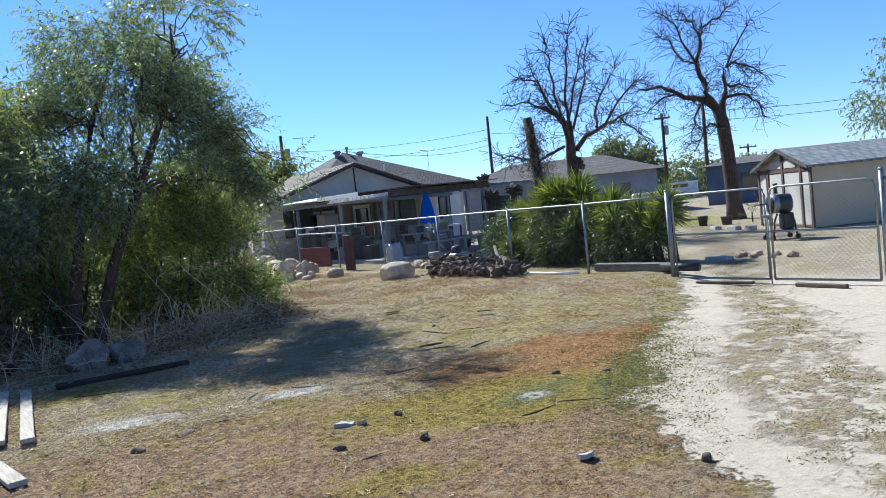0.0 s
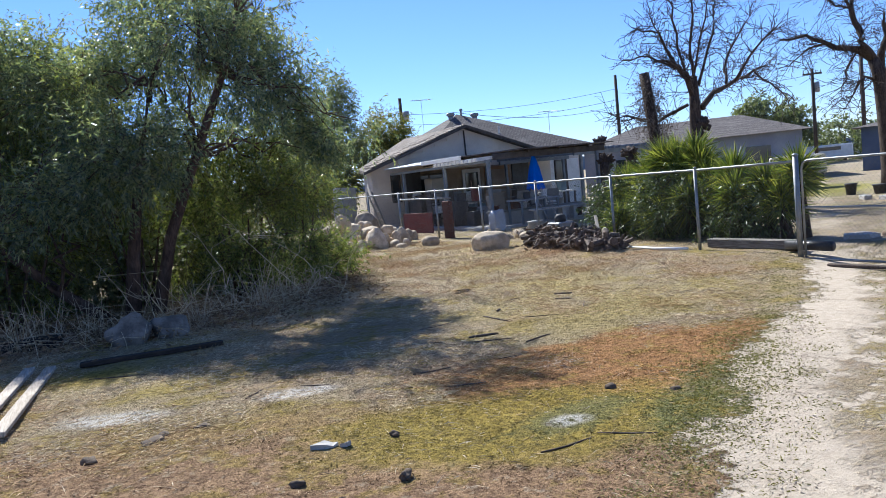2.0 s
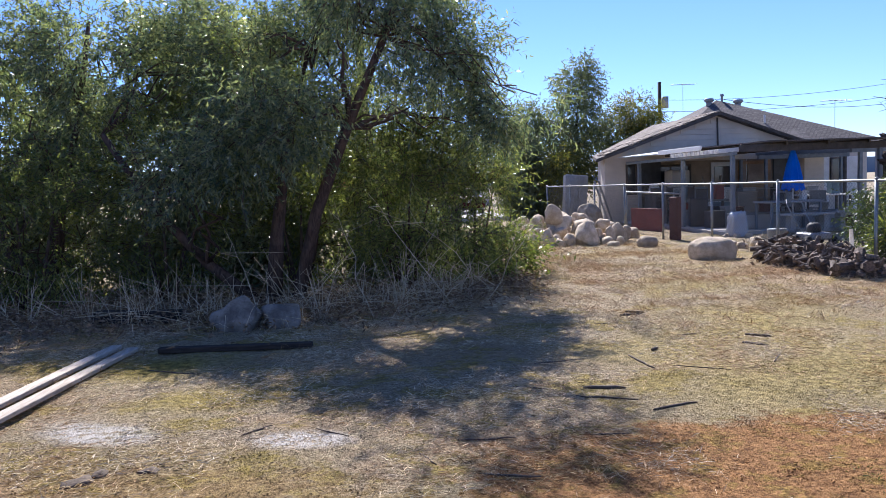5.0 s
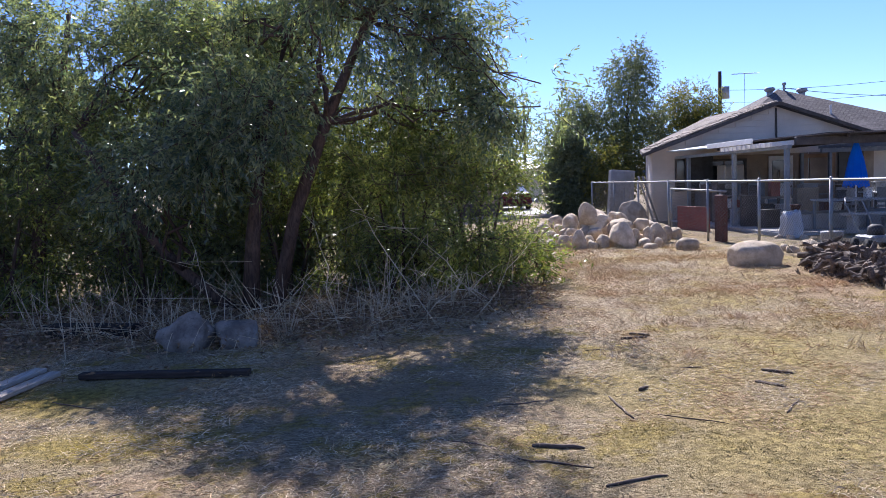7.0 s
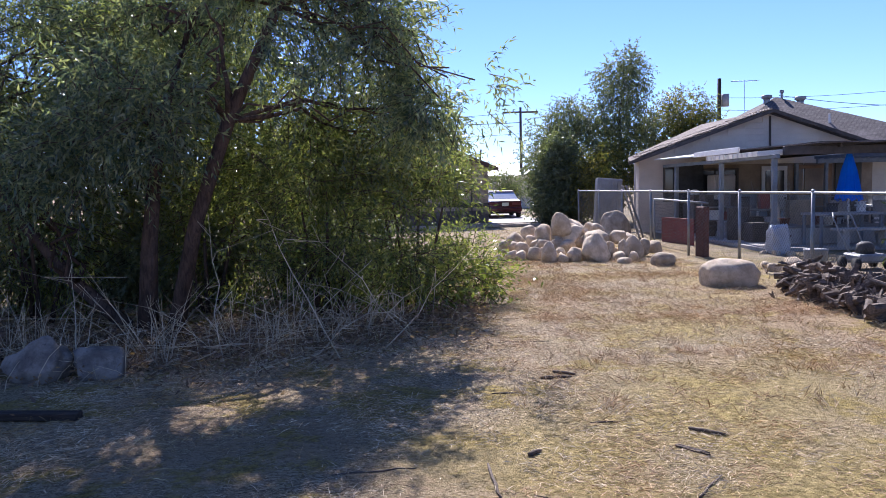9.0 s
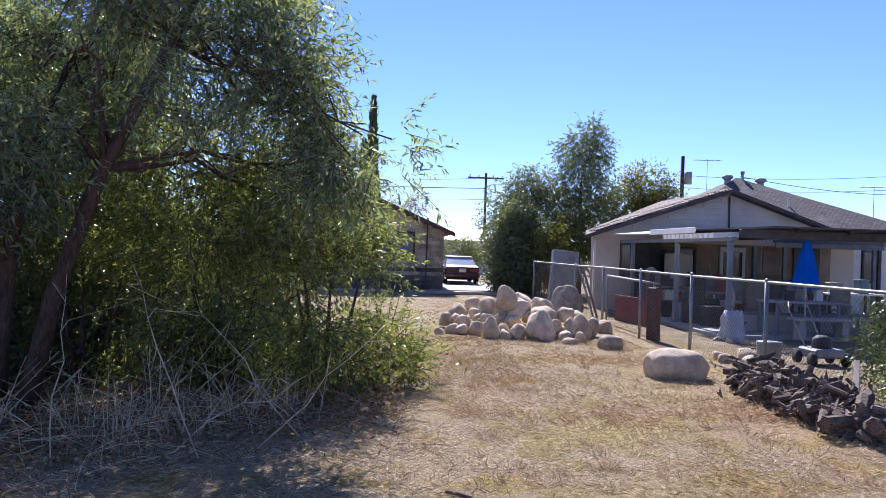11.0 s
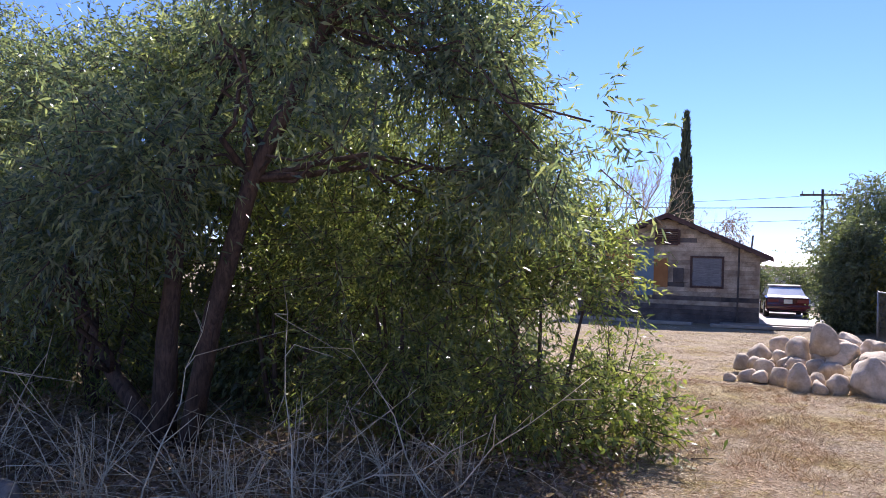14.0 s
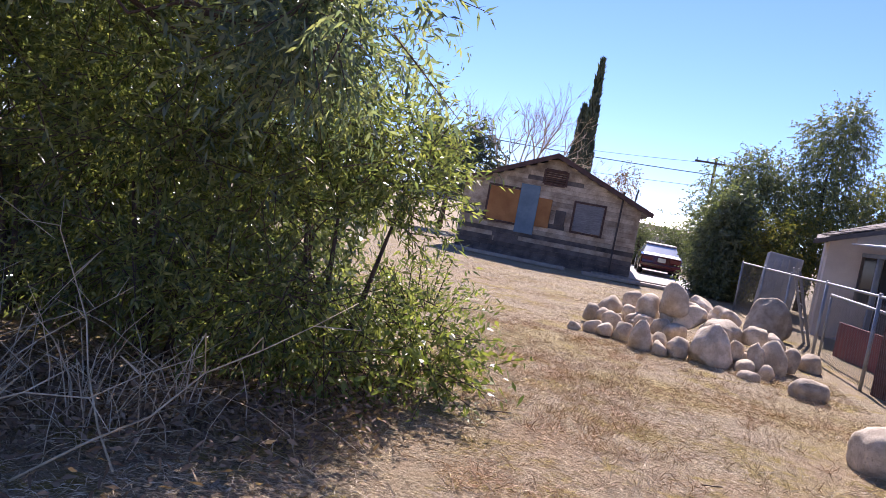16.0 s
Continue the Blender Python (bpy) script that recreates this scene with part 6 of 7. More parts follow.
Build().tube([(11.85, 16.39, 0.38), (11.85, 16.45, 0.2), (11.85, 16.2, 0.12), (11.85, 15.96, 0.2), (11.85, 16.01, 0.38)], 0.006, 5).done("handle", M_STEEL, bucket)

mower = base("push_mower", 13.1, 16.9, 0, "old grey push mower with looped handle", "mower")
for sx in (-0.28, 0.28):
    for sy in (-0.22, 0.22):
        Build().tube([(13.1 + sx - 0.03, 16.9 + sy, 0.11), (13.1 + sx + 0.03, 16.9 + sy, 0.11)], 0.11, 14).done("wheel", M_TYRE, mower, smooth=True)
Build().box((13.1, 16.9, 0.2), (0.5, 0.55, 0.14), bevel=0.03).done("deck", M_GREY, mower)
Build().tube([(13.1, 16.9, 0.27), (13.1, 16.9, 0.42), (13.1, 16.9, 0.47)], [0.15, 0.14, 0.08], 14).done("engine", M_DARK, mower, smooth=True)
Build().tube([(12.95, 17.1, 0.25), (12.92, 17.6, 0.85), (12.96, 17.68, 0.95), (13.24, 17.68, 0.95), (13.28, 17.6, 0.85), (13.25, 17.1, 0.25)], 0.014, 7).done("handle", M_STEEL, mower, smooth=True)

sheet_red = base("metal_sheet", 12.1, 23.6, 0, "faded red metal sheet standing on edge", "metal sheet")
Build().box((12.1, 23.4, 0.33), (0.03, 1.7, 0.66), 8).done("panel", M_REDPAINT, sheet_red)
rust = base("metal_post", 11.36, 19.9, 0, "wide rusty steel post by the fence", "post")
Build().box((11.38, 19.85, 0.52), (0.14, 0.32, 1.06), 12, bevel=0.02).done("plate", M_RUST, rust)
rail = base("barrier", 11.5, 21.6, 0, "low pipe barrier beside the fence", "barrier")
Build().tube([(11.45, 19.75, 1.12), (11.5, 23.4, 1.16)], 0.025, 8).done("rail", M_STEEL, rail, smooth=True)
for y in (20.1, 23.3):
    Build().tube([(11.47, y, -0.02), (11.47, y, 1.13)], 0.022, 8).done("post", M_STEEL, rail, smooth=True)
ladder = base("ladder", 11.6, 25.6, 0, "old timber ladder leaning on the fence", "ladder")
for d in (0.0, 0.4):
    Build().box((11.32 + 0.22, 25.2 + d, 0.75), (0.05, 0.05, 1.62), ry=-18).done("rail", M_BEAM, ladder)
for k in range(5):
    z = 0.25 + k * 0.27
    Build().box((11.78 - z * 0.33 + 0.02, 25.4, z), (0.04, 0.4, 0.03)).done("rung", M_BEAM, ladder)
panel = base("metal_cabinet", 11.95, 29.8, 0, "dented grey metal cabinet leaning back", "cabinet")
Build().box((11.95, 29.8, 0.88), (0.85, 0.35, 1.75), 0, -6, 5, bevel=0.02).done("body", M_GREY, panel)
for k in range(4):
    Build().box((11.68 + k * 0.18, 29.6, 0.88), (0.035, 0.03, 1.6), 0, -6, 5).done("rib", M_GREY, panel)
stone(10.85, 24.9, -0.05, 1.0, 0.65, 0.86, 90, "large flat-topped pale rock by the fence", "lone stones", point=0.2, name="boulder")

# ---- old boarded house down the drive ----
old = base("boarded_house", 5.37, 38.0, 0, "derelict house with peeling siding and boarded windows", "house")
OY = 35.0
Build().prism([(2.3, -0.05), (8.42, -0.05), (8.42, 2.35), (5.37, 3.62), (2.3, 2.35)], OY + 0.03, OY + 0.2).done("wall", M_SIDING, old)
Build().box((8.34, 39.2, 1.15), (0.16, 8.0, 2.4)).done("wall", M_SIDING, old)
Build().box((2.4, 39.2, 1.15), (0.16, 8.0, 2.4)).done("wall", M_SIDING, old)
Build().box((5.37, 43.2, 1.15), (5.9, 0.16, 2.4)).done("wall", M_SIDING, old)
old_rng = random.Random(31)
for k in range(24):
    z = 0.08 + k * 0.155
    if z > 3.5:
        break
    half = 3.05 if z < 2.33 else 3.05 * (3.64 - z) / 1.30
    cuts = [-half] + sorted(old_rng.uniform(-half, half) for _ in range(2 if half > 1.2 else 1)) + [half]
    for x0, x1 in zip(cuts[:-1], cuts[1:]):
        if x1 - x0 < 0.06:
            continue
        # boards are dark more often towards the foot of the wall
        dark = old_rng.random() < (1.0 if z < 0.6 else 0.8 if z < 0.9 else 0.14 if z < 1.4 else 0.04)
        Build().box((5.37 + (x0 + x1) / 2, OY + 0.012 + old_rng.uniform(-0.004, 0.006), z), (x1 - x0 - 0.006, 0.03, 0.15), rx=4).done("siding_board", M_DARKBOARD if dark else M_SIDING, old)
Build().slab([(5.37, OY - 0.4, 3.80), (1.95, OY - 0.4, 2.36), (1.95, 43.6, 2.36), (5.37, 43.6, 3.80)], 0.10).done("roof", M_SHINGLE, old)
Build().slab([(5.37, OY - 0.4, 3.80), (5.37, 43.6, 3.80), (8.78, 43.6, 2.36), (8.78, OY - 0.4, 2.36)], 0.10).done("roof", M_SHINGLE, old)
for sx in (-1, 1):
    a, e = (5.37, 3.77), (5.37 + sx * 3.44, 2.32)
    Build().poly([(a[0], OY - 0.43, a[1] + 0.02), (e[0], OY - 0.43, e[1] + 0.02), (e[0], OY - 0.43, e[1] - 0.14), (a[0], OY - 0.43, a[1] - 0.14),
                  (a[0], OY - 0.4, a[1] + 0.02), (e[0], OY - 0.4, e[1] + 0.02), (e[0], OY - 0.4, e[1] - 0.14), (a[0], OY - 0.4, a[1] - 0.14)],
                 [(0, 1, 2, 3), (7, 6, 5, 4), (0, 4, 5, 1), (1, 5, 6, 2), (2, 6, 7, 3), (3, 7, 4, 0)]).done("bargeboard", M_BROWN, old)
vent = Build()
for bx in (5.0, 5.78):
    vent.box((bx, OY - 0.03, 2.97), (0.07, 0.06, 0.5))
for bz in (2.72, 3.22):
    vent.box((5.39, OY - 0.03, bz), (0.72, 0.06, 0.07))
vf = vent.done("attic_vent", M_BROWN, old)
for k in range(6):
    Build().box((5.39, OY - 0.02, 2.79 + k * 0.075), (0.7, 0.04, 0.05), rx=30).done("slat", M_BROWN, vf)
Build().box((3.78, OY - 0.04, 1.78), (1.1, 0.04, 1.15)).done("plywood", M_ORANGE, old, "orange plywood sheet")
Build().box((5.18, OY - 0.04, 1.72), (0.5, 0.04, 1.0)).done("plywood", M_ORANGE, old, "orange plywood sheet")
Build().box((4.62, OY - 0.06, 1.75), (0.66, 0.05, 1.7)).done("door_panel", M_BLUEDOOR, old, "faded blue panel")
Build().box((6.72, OY - 0.035, 1.78), (0.95, 0.04, 0.95)).done("window_board", M_BEAM, old, "grey board over a window")
Build().box((5.78, OY - 0.035, 1.65), (0.35, 0.04, 0.5)).done("window_board", M_DARKBOARD, old, "dark board over a small window")
for x0, x1, z0, z1 in ((6.2, 7.24, 1.26, 2.3), (3.2, 4.32, 1.16, 2.4)):
    fr_ = Build()
    for bx_ in (x0, x1):
        fr_.box((bx_, OY - 0.045, (z0 + z1) / 2), (0.07, 0.06, z1 - z0 + 0.07))
    for bz_ in (z0, z1):
        fr_.box(((x0 + x1) / 2, OY - 0.045, bz_), (x1 - x0 - 0.07, 0.06, 0.07))
    fr_.done("window_frame", M_BROWN, old)
Build().tube([(7.72, OY - 0.08, 0.0), (7.75, OY - 0.08, 2.9)], 0.035, 6).done("drainpipe", M_TRIM, old)
Build().tube([(8.15, OY + 0.5, 2.6), (8.2, OY + 0.5, 3.1)], 0.03, 6).done("flue", M_TRIM, old)

for k, (x0, y0, x1, y1, w) in enumerate([(2.5, 33.9, 6.3, 33.5, 0.35), (6.9, 33.3, 10.3, 33.9, 0.4), (7.2, 34.4, 10.6, 34.9, 0.35)]):
    board(x0, y0, x1, y1, w, 0.10, M_PLANK, "long weathered kerb timber across the drive", "kerb_slab", 0.0, "slab")
drive = Build().box((9.75, 41.0, 0.02), (2.9, 12.5, 0.05)).done("pavement", M_CONCRETE)
tagged(drive, "pale concrete drive beside the boarded house", "pavement", kind="structure")


# ---- parked car ----
def car(cx, y, label):
    c = base("car", cx, y, 0.05, label, "car")
    W, z0 = 0.84, 0.05
    prof = [(-2.2, 0.30), (-2.25, 0.52), (-2.2, 0.80), (-1.5, 0.88), (-0.75, 1.26), (0.45, 1.30), (1.15, 0.93), (2.05, 0.80), (2.2, 0.6), (2.18, 0.3), (1.75, 0.22), (-1.8, 0.22)]
    low = [(-2.2, 0.30), (-2.25, 0.52), (-2.2, 0.80), (-1.5, 0.89), (1.15, 0.92), (2.05, 0.80), (2.2, 0.6), (2.18, 0.3), (1.75, 0.2), (-1.8, 0.2)]
    n = len(low)
    P = []
    for wx, s in ((-W, 0.97), (-W * 0.93, 1.0), (W * 0.93, 1.0), (W, 0.97)):
        for yy, zz in low:
            inset = 0.05 if abs(wx) == W else 0.0
            P.append((cx + wx, y + yy * s, z0 + zz - (inset if zz > 0.7 else 0) + (inset if zz < 0.35 else 0)))
    F = [tuple(range(n)), tuple(range(4 * n - 1, 3 * n - 1, -1))]
    for r in range(3):
        F += [(r * n + i, (r + 1) * n + i, (r + 1) * n + (i + 1) % n, r * n + (i + 1) % n) for i in range(n)]
    Build().poly(P, F).done("body", M_CARRED, c)
    cab = [(-1.45, 0.86, 0.76), (-0.7, 1.27, 0.6), (0.4, 1.30, 0.6), (1.1, 0.9, 0.76)]
    P = [(cx + s * w, y + yy, z0 + zz) for s in (-1, 1) for yy, zz, w in cab]
    Build().poly(P, [(0, 1, 2, 3), (7, 6, 5, 4), (0, 4, 5, 1), (2, 6, 7, 3), (0, 3, 7, 4)]).done("window", M_CARGLASS, c)
    # roof and boot lid carry the sky reflection as colour
    Build().slab([(cx - 0.62, y - 0.75, z0 + 1.30), (cx + 0.62, y - 0.75, z0 + 1.30), (cx + 0.62, y + 0.45, z0 + 1.33), (cx - 0.62, y + 0.45, z0 + 1.33)], 0.05).done("roof", M_SKYSHEEN, c, "roof with pale sky sheen in its colour")
    Build().slab([(cx - 0.74, y - 2.16, z0 + 0.825), (cx + 0.74, y - 2.16, z0 + 0.825), (cx + 0.72, y - 1.5, z0 + 0.905), (cx - 0.72, y - 1.5, z0 + 0.905)], 0.02).done("boot_lid", M_SKYSHEEN, c, "boot lid with pale sky sheen in its colour")
    for s in (-1, 1):
        for yy in (-1.35, 1.35):
            wh = Build().tube([(cx + s * 0.66, y + yy, z0 + 0.31), (cx + s * 0.86, y + yy, z0 + 0.31)], 0.31, 18).done("wheel", M_TYRE, c, smooth=True)
            Build().tube([(cx + s * 0.80, y + yy, z0 + 0.31), (cx + s * 0.875, y + yy, z0 + 0.31)], 0.19, 14).done("rim", M_STEEL, wh, smooth=True)
        Build().box((cx + s * 0.56, y - 2.24, z0 + 0.68), (0.42, 0.05, 0.13)).done("tail_light", M_REDPAINT, c)
    Build().box((cx, y - 2.25, z0 + 0.42), (1.66, 0.12, 0.16), bevel=0.03).done("bumper", M_CARRED, c)
    Build().box((cx, y - 2.255, z0 + 0.66), (0.32, 0.03, 0.17)).done("number_plate", M_WHITE, c, "white number plate")


car(9.86, 43.4, "dark red coupe parked on the drive")


# ---- trees behind the houses ----
def far_tree(label, x, y, top, lobes, leaf, seed, twigs=430, leaf_l=0.12, leaf_w=0.05, gap=0.14, droop=0.4):
    leafy_tree("tree", label, "tree", [[(x, y, -0.05, 0.16), (x + 0.1, y, top * 0.3, 0.12), (x, y, top * 0.6, 0.07)]], lobes, leaf, M_BARK_GREY, seed, int(twigs * 1.45), 11, leaf_l, leaf_w, droop, gap, "", 2, 0.6)


far_tree("dense grey-green tree beside the drive", 11.0, 36.5, 5.0, [(11.6, 36.5, 3.4, 1.3, 1.2, 1.35), (10.95, 36.3, 2.2, 0.85, 1.0, 1.2), (12.4, 36.6, 2.6, 1.2, 1.2, 1.4), (12.1, 36.4, 4.4, 0.9, 0.9, 0.8), (11.7, 36.2, 1.0, 1.1, 0.8, 1.0), (12.7, 36.4, 1.3, 0.9, 0.8, 1.2)], M_LEAF_FAR, 61, 300, gap=0.12)
far_tree("tall airy tree behind the house", 14.2, 36.5, 7.0, [(14.3, 36.5, 5.9, 1.1, 1.0, 1.0), (14.2, 36.4, 4.4, 1.5, 1.2, 1.1), (13.3, 36.4, 3.4, 0.9, 1.0, 1.1), (14.6, 36.5, 6.7, 0.55, 0.6, 0.6), (15.0, 36.5, 3.2, 1.2, 1.0, 1.0)], M_LEAF_FAR, 62, 320)
far_tree("yellow-green tree behind the house roof", 17.0, 37.0, 5.6, [(17.2, 37.0, 4.6, 1.15, 1.0, 1.0), (16.4, 37.0, 3.7, 1.1, 1.0, 0.9), (17.9, 37.0, 3.8, 0.9, 0.9, 0.9)], M_LEAF_GOLD, 63, 330)
far_tree("citrus shrub beside the house", 13.0, 33.5, 2.6, [(12.5, 33.6, 1.6, 1.0, 0.9, 1.1), (13.6, 34.5, 2.2, 1.0, 0.9, 1.0)], M_LEAF_GOLD, 64)
for cx, cy, h, r, label in ((11.2, 34.6, 3.4, 0.75, "dark columnar cypress shrub by the drive"),):
    far_tree(label, cx, cy, h, [(cx, cy, h * 0.25, r, r, h * 0.26), (cx, cy, h * 0.55, r * 0.9, r * 0.9, h * 0.3), (cx, cy, h * 0.82, r * 0.55, r * 0.55, h * 0.2)], M_LEAF_FAR, 65, 1300, 0.14, 0.06, 0.4, 0.1)
far_tree("low green shrub at the end of the drive", 9.2, 50.0, 2.6, [(8.8, 50.0, 1.4, 1.4, 1.0, 1.2), (10.8, 51.0, 1.5, 1.4, 1.0, 1.2)], M_LEAF_FAR, 66)
far_tree("round dark tree behind the boarded house", -0.9, 47.0, 5.5, [(-0.9, 47.0, 4.4, 1.8, 1.4, 1.6), (0.4, 47.0, 3.4, 1.4, 1.2, 1.2)], M_CONIFER, 67, 400, 0.2, 0.08, 0.05)
far_tree("brownish tree over the boarded house", 7.6, 50.0, 5.0, [(7.4, 50.0, 4.3, 1.2, 1.0, 0.9)], M_DEADLEAF, 68, 120)


def spire(label, x, y, h, r, seed):
    g = np.random.default_rng(seed)
    t = base("cypress", x, y, 0, label, "tree", "cypress pair")
    Build().tube([(x, y, -0.05), (x, y, h * 0.9)], [0.2, 0.03], 8).done("trunk", M_BARK_GREY, t)
    n = 5200
    z = h * g.random(n) ** 0.9
    rad = r * np.clip(np.minimum(1.0, ((h - z) / h * 1.35) ** 0.85), 0.02, 1) * (0.55 + 0.45 * g.random(n)) * (1 + 0.15 * np.sin(z * 2.3 + seed))
    a = g.uniform(0, 2 * math.pi, n)
    P = np.column_stack([x + rad * np.cos(a), y + rad * np.sin(a), z + 0.05])
    D = np.column_stack([np.cos(a) * 0.25, np.sin(a) * 0.25, np.full(n, 1.0)]) + g.normal(size=(n, 3)) * 0.12
    quads_mesh("crown", blades(P, D, g.uniform(0.3, 0.7, n), g.uniform(0.12, 0.22, n), g), M_CONIFER, t)


spire("tall dark columnar cypress", 5.15, 60.0, 12.1, 0.62, 1)
spire("shorter dark columnar cypress beside its twin", 4.55, 60.3, 9.0, 0.55, 2)


def bare_tree(name, label, x, y, trunk, seed, depth, length, r0, mat, spread=0.75, up=0.25, group="", shrink=0.74):
    """A leafless tree: trunk points, then branches that fork again and again."""
    g = np.random.default_rng(seed)
    t = base(name, x, y, 0, label, "tree", group)
    Build().tube([p[:3] for p in trunk], [p[3] for p in trunk], 10).done("trunk", mat, t, smooth=True)
    big, small = Build(), Build()

    def grow(p, d, L, r, k):
        q = p + d * L * 0.5 + g.normal(size=3) * L * 0.07
        e = q + unit(d + g.normal(size=3) * 0.22 + np.array([0, 0, up * 0.5])) * L * 0.5
        (big if k > depth - 2 else small).tube([p, q, e], [r, r * 0.85, r * 0.68], 6 if k > 2 else 3, False)
        if k == 0:
            return
        for _ in range(3 if g.random() < 0.55 else 2):
            nd = unit(d + g.normal(size=3) * spread + np.array([0, 0, up]))
            grow(e if g.random() < 0.7 else q, nd, L * shrink * g.uniform(0.8, 1.15), max(r * 0.58, 0.006), k - 1)

    return t, big, small, grow


def finish_bare(t, big, small, mat):
    tagged(big.done("branch_work", mat, t, smooth=True), kind="stuff")
    tagged(small.done("twig_work", mat, t), kind="stuff")


def pollard(label, x, y, trunk, limbs, seed, knobs, twigs=11, reach=1.1):
    """A leafless pollarded tree: limbs given across the view of the yard as (side, height), each set with wiry shoots."""
    g = np.random.default_rng(seed)
    t = base("dead_tree", x, y, 0, label, "tree", "dead trees")

    def place(a, z, off=0.0):
        return np.array([x + 0.8 * a + 0.6 * off, y - 0.6 * a + 0.8 * off, z])

    pts = [place(a, z) for a, z, r in trunk]
    Build().tube(pts, [r for a, z, r in trunk], 12).done("trunk", M_BARK_GREY, t, smooth=True)
    fine = Build()
    for r0, path in limbs:
        n = len(path)
        bend = g.normal() * 0.6
        pts = [place(a, z, bend * i / n + g.normal() * 0.1 * (i > 0)) for i, (a, z) in enumerate(path)]
        dense = []
        for i in range(n - 1):
            for u in (0.0, 0.33, 0.66):
                dense.append(pts[i] * (1 - u) + pts[i + 1] * u + g.normal(size=3) * 0.035 * (u > 0))
        dense.append(pts[-1])
        Build().tube(dense, np.linspace(r0, max(0.014, r0 * 0.28), len(dense)), 8).done("limb", M_BARK_GREY, t, smooth=True)
        for p in dense[1:]:
            for _ in range(int(g.integers(twigs // 2, twigs))):
                d = unit(g.normal(size=3) * np.array([1.0, 1.0, 0.8]) + (dense[-1] - dense[0]) / max(np.linalg.norm(dense[-1] - dense[0]), 0.1) * 0.7)
                q, w, L = p, d, reach * g.uniform(0.35, 1.0)
                line = [q]
                for k in range(4):
                    w = unit(w + g.normal(size=3) * 0.3 + np.array([0, 0, -0.12 if g.random() < 0.5 else 0.1]))
                    q = q + w * L / 4
                    line.append(q)
                fine.tube(line, [0.011, 0.0095, 0.008, 0.0065, 0.005], 3, False)
                for k in (2, 3):
                    e = line[k] + unit(w + g.normal(size=3) * 0.9) * L * 0.32
                    fine.tube([line[k], e], [0.007, 0.0045], 3, False)
    for a, z, r in knobs:
        c = place(a, z)
        lump = Build()
        for k in range(9):
            d = unit(g.normal(size=3))
            lump.tube([c - d * r * 0.3, c + d * r * 1.1], [r * 0.55, r * 0.2], 7)
        lump.done("knob", M_BARK_GREY, t, smooth=True)
    tagged(fine.done("twig_work", M_BARK_GREY, t), kind="stuff")


pollard("bare gnarled tree with pollarded limbs", 25.3, 16.2,
        [(0.35, -0.05, 0.38), (0.3, 0.5, 0.29), (0.26, 1.46, 0.26), (0.21, 2.5, 0.25), (0.12, 3.64, 0.23), (-0.07, 4.13, 0.17)],
        [(0.13, [(-0.02, 4.07), (-0.55, 4.49), (-1.06, 4.59), (-1.46, 4.79), (-2.05, 5.11), (-2.78, 5.08)]),
         (0.14, [(-0.07, 4.13), (-0.44, 4.58), (-0.45, 5.15), (-0.65, 5.79), (-0.43, 6.59), (-0.33, 7.09)]),
         (0.15, [(0.15, 3.64), (0.31, 4.65), (0.42, 5.57)]),
         (0.06, [(0.36, 4.49), (1, 4.53), (1.44, 4.22), (1.65, 3.69)]),
         (0.06, [(0.42, 4.95), (0.93, 4.95), (1.37, 4.64)]),
         (0.05, [(0.43, 5.57), (0.74, 5.72), (1.29, 5.53), (1.88, 5.11)]),
         (0.05, [(0.03, 3.45), (-0.37, 3.59), (-0.76, 3.22), (-1.12, 2.64)]),
         (0.05, [(-0.65, 5.79), (-1.09, 6.66), (-1.35, 7.3), (-1.93, 7.78)]),
         (0.045, [(-0.43, 6.59), (-0.62, 7.33), (-1, 7.78)]),
         (0.045, [(-0.33, 7.09), (0.31, 7.34), (0.65, 7.71)]),
         (0.045, [(-1.46, 4.79), (-1.98, 4.69), (-2.54, 4.23)]),
         (0.045, [(0.43, 5.57), (0.95, 6.44), (1.43, 7.22)]),
         (0.04, [(-0.65, 5.79), (-1.05, 5.93), (-1.5, 6.8), (-1.89, 7.05)]),
         (0.04, [(-0.44, 4.58), (-0.92, 3.86), (-1.14, 3.05)])],
        7, [], 10, 1.15)
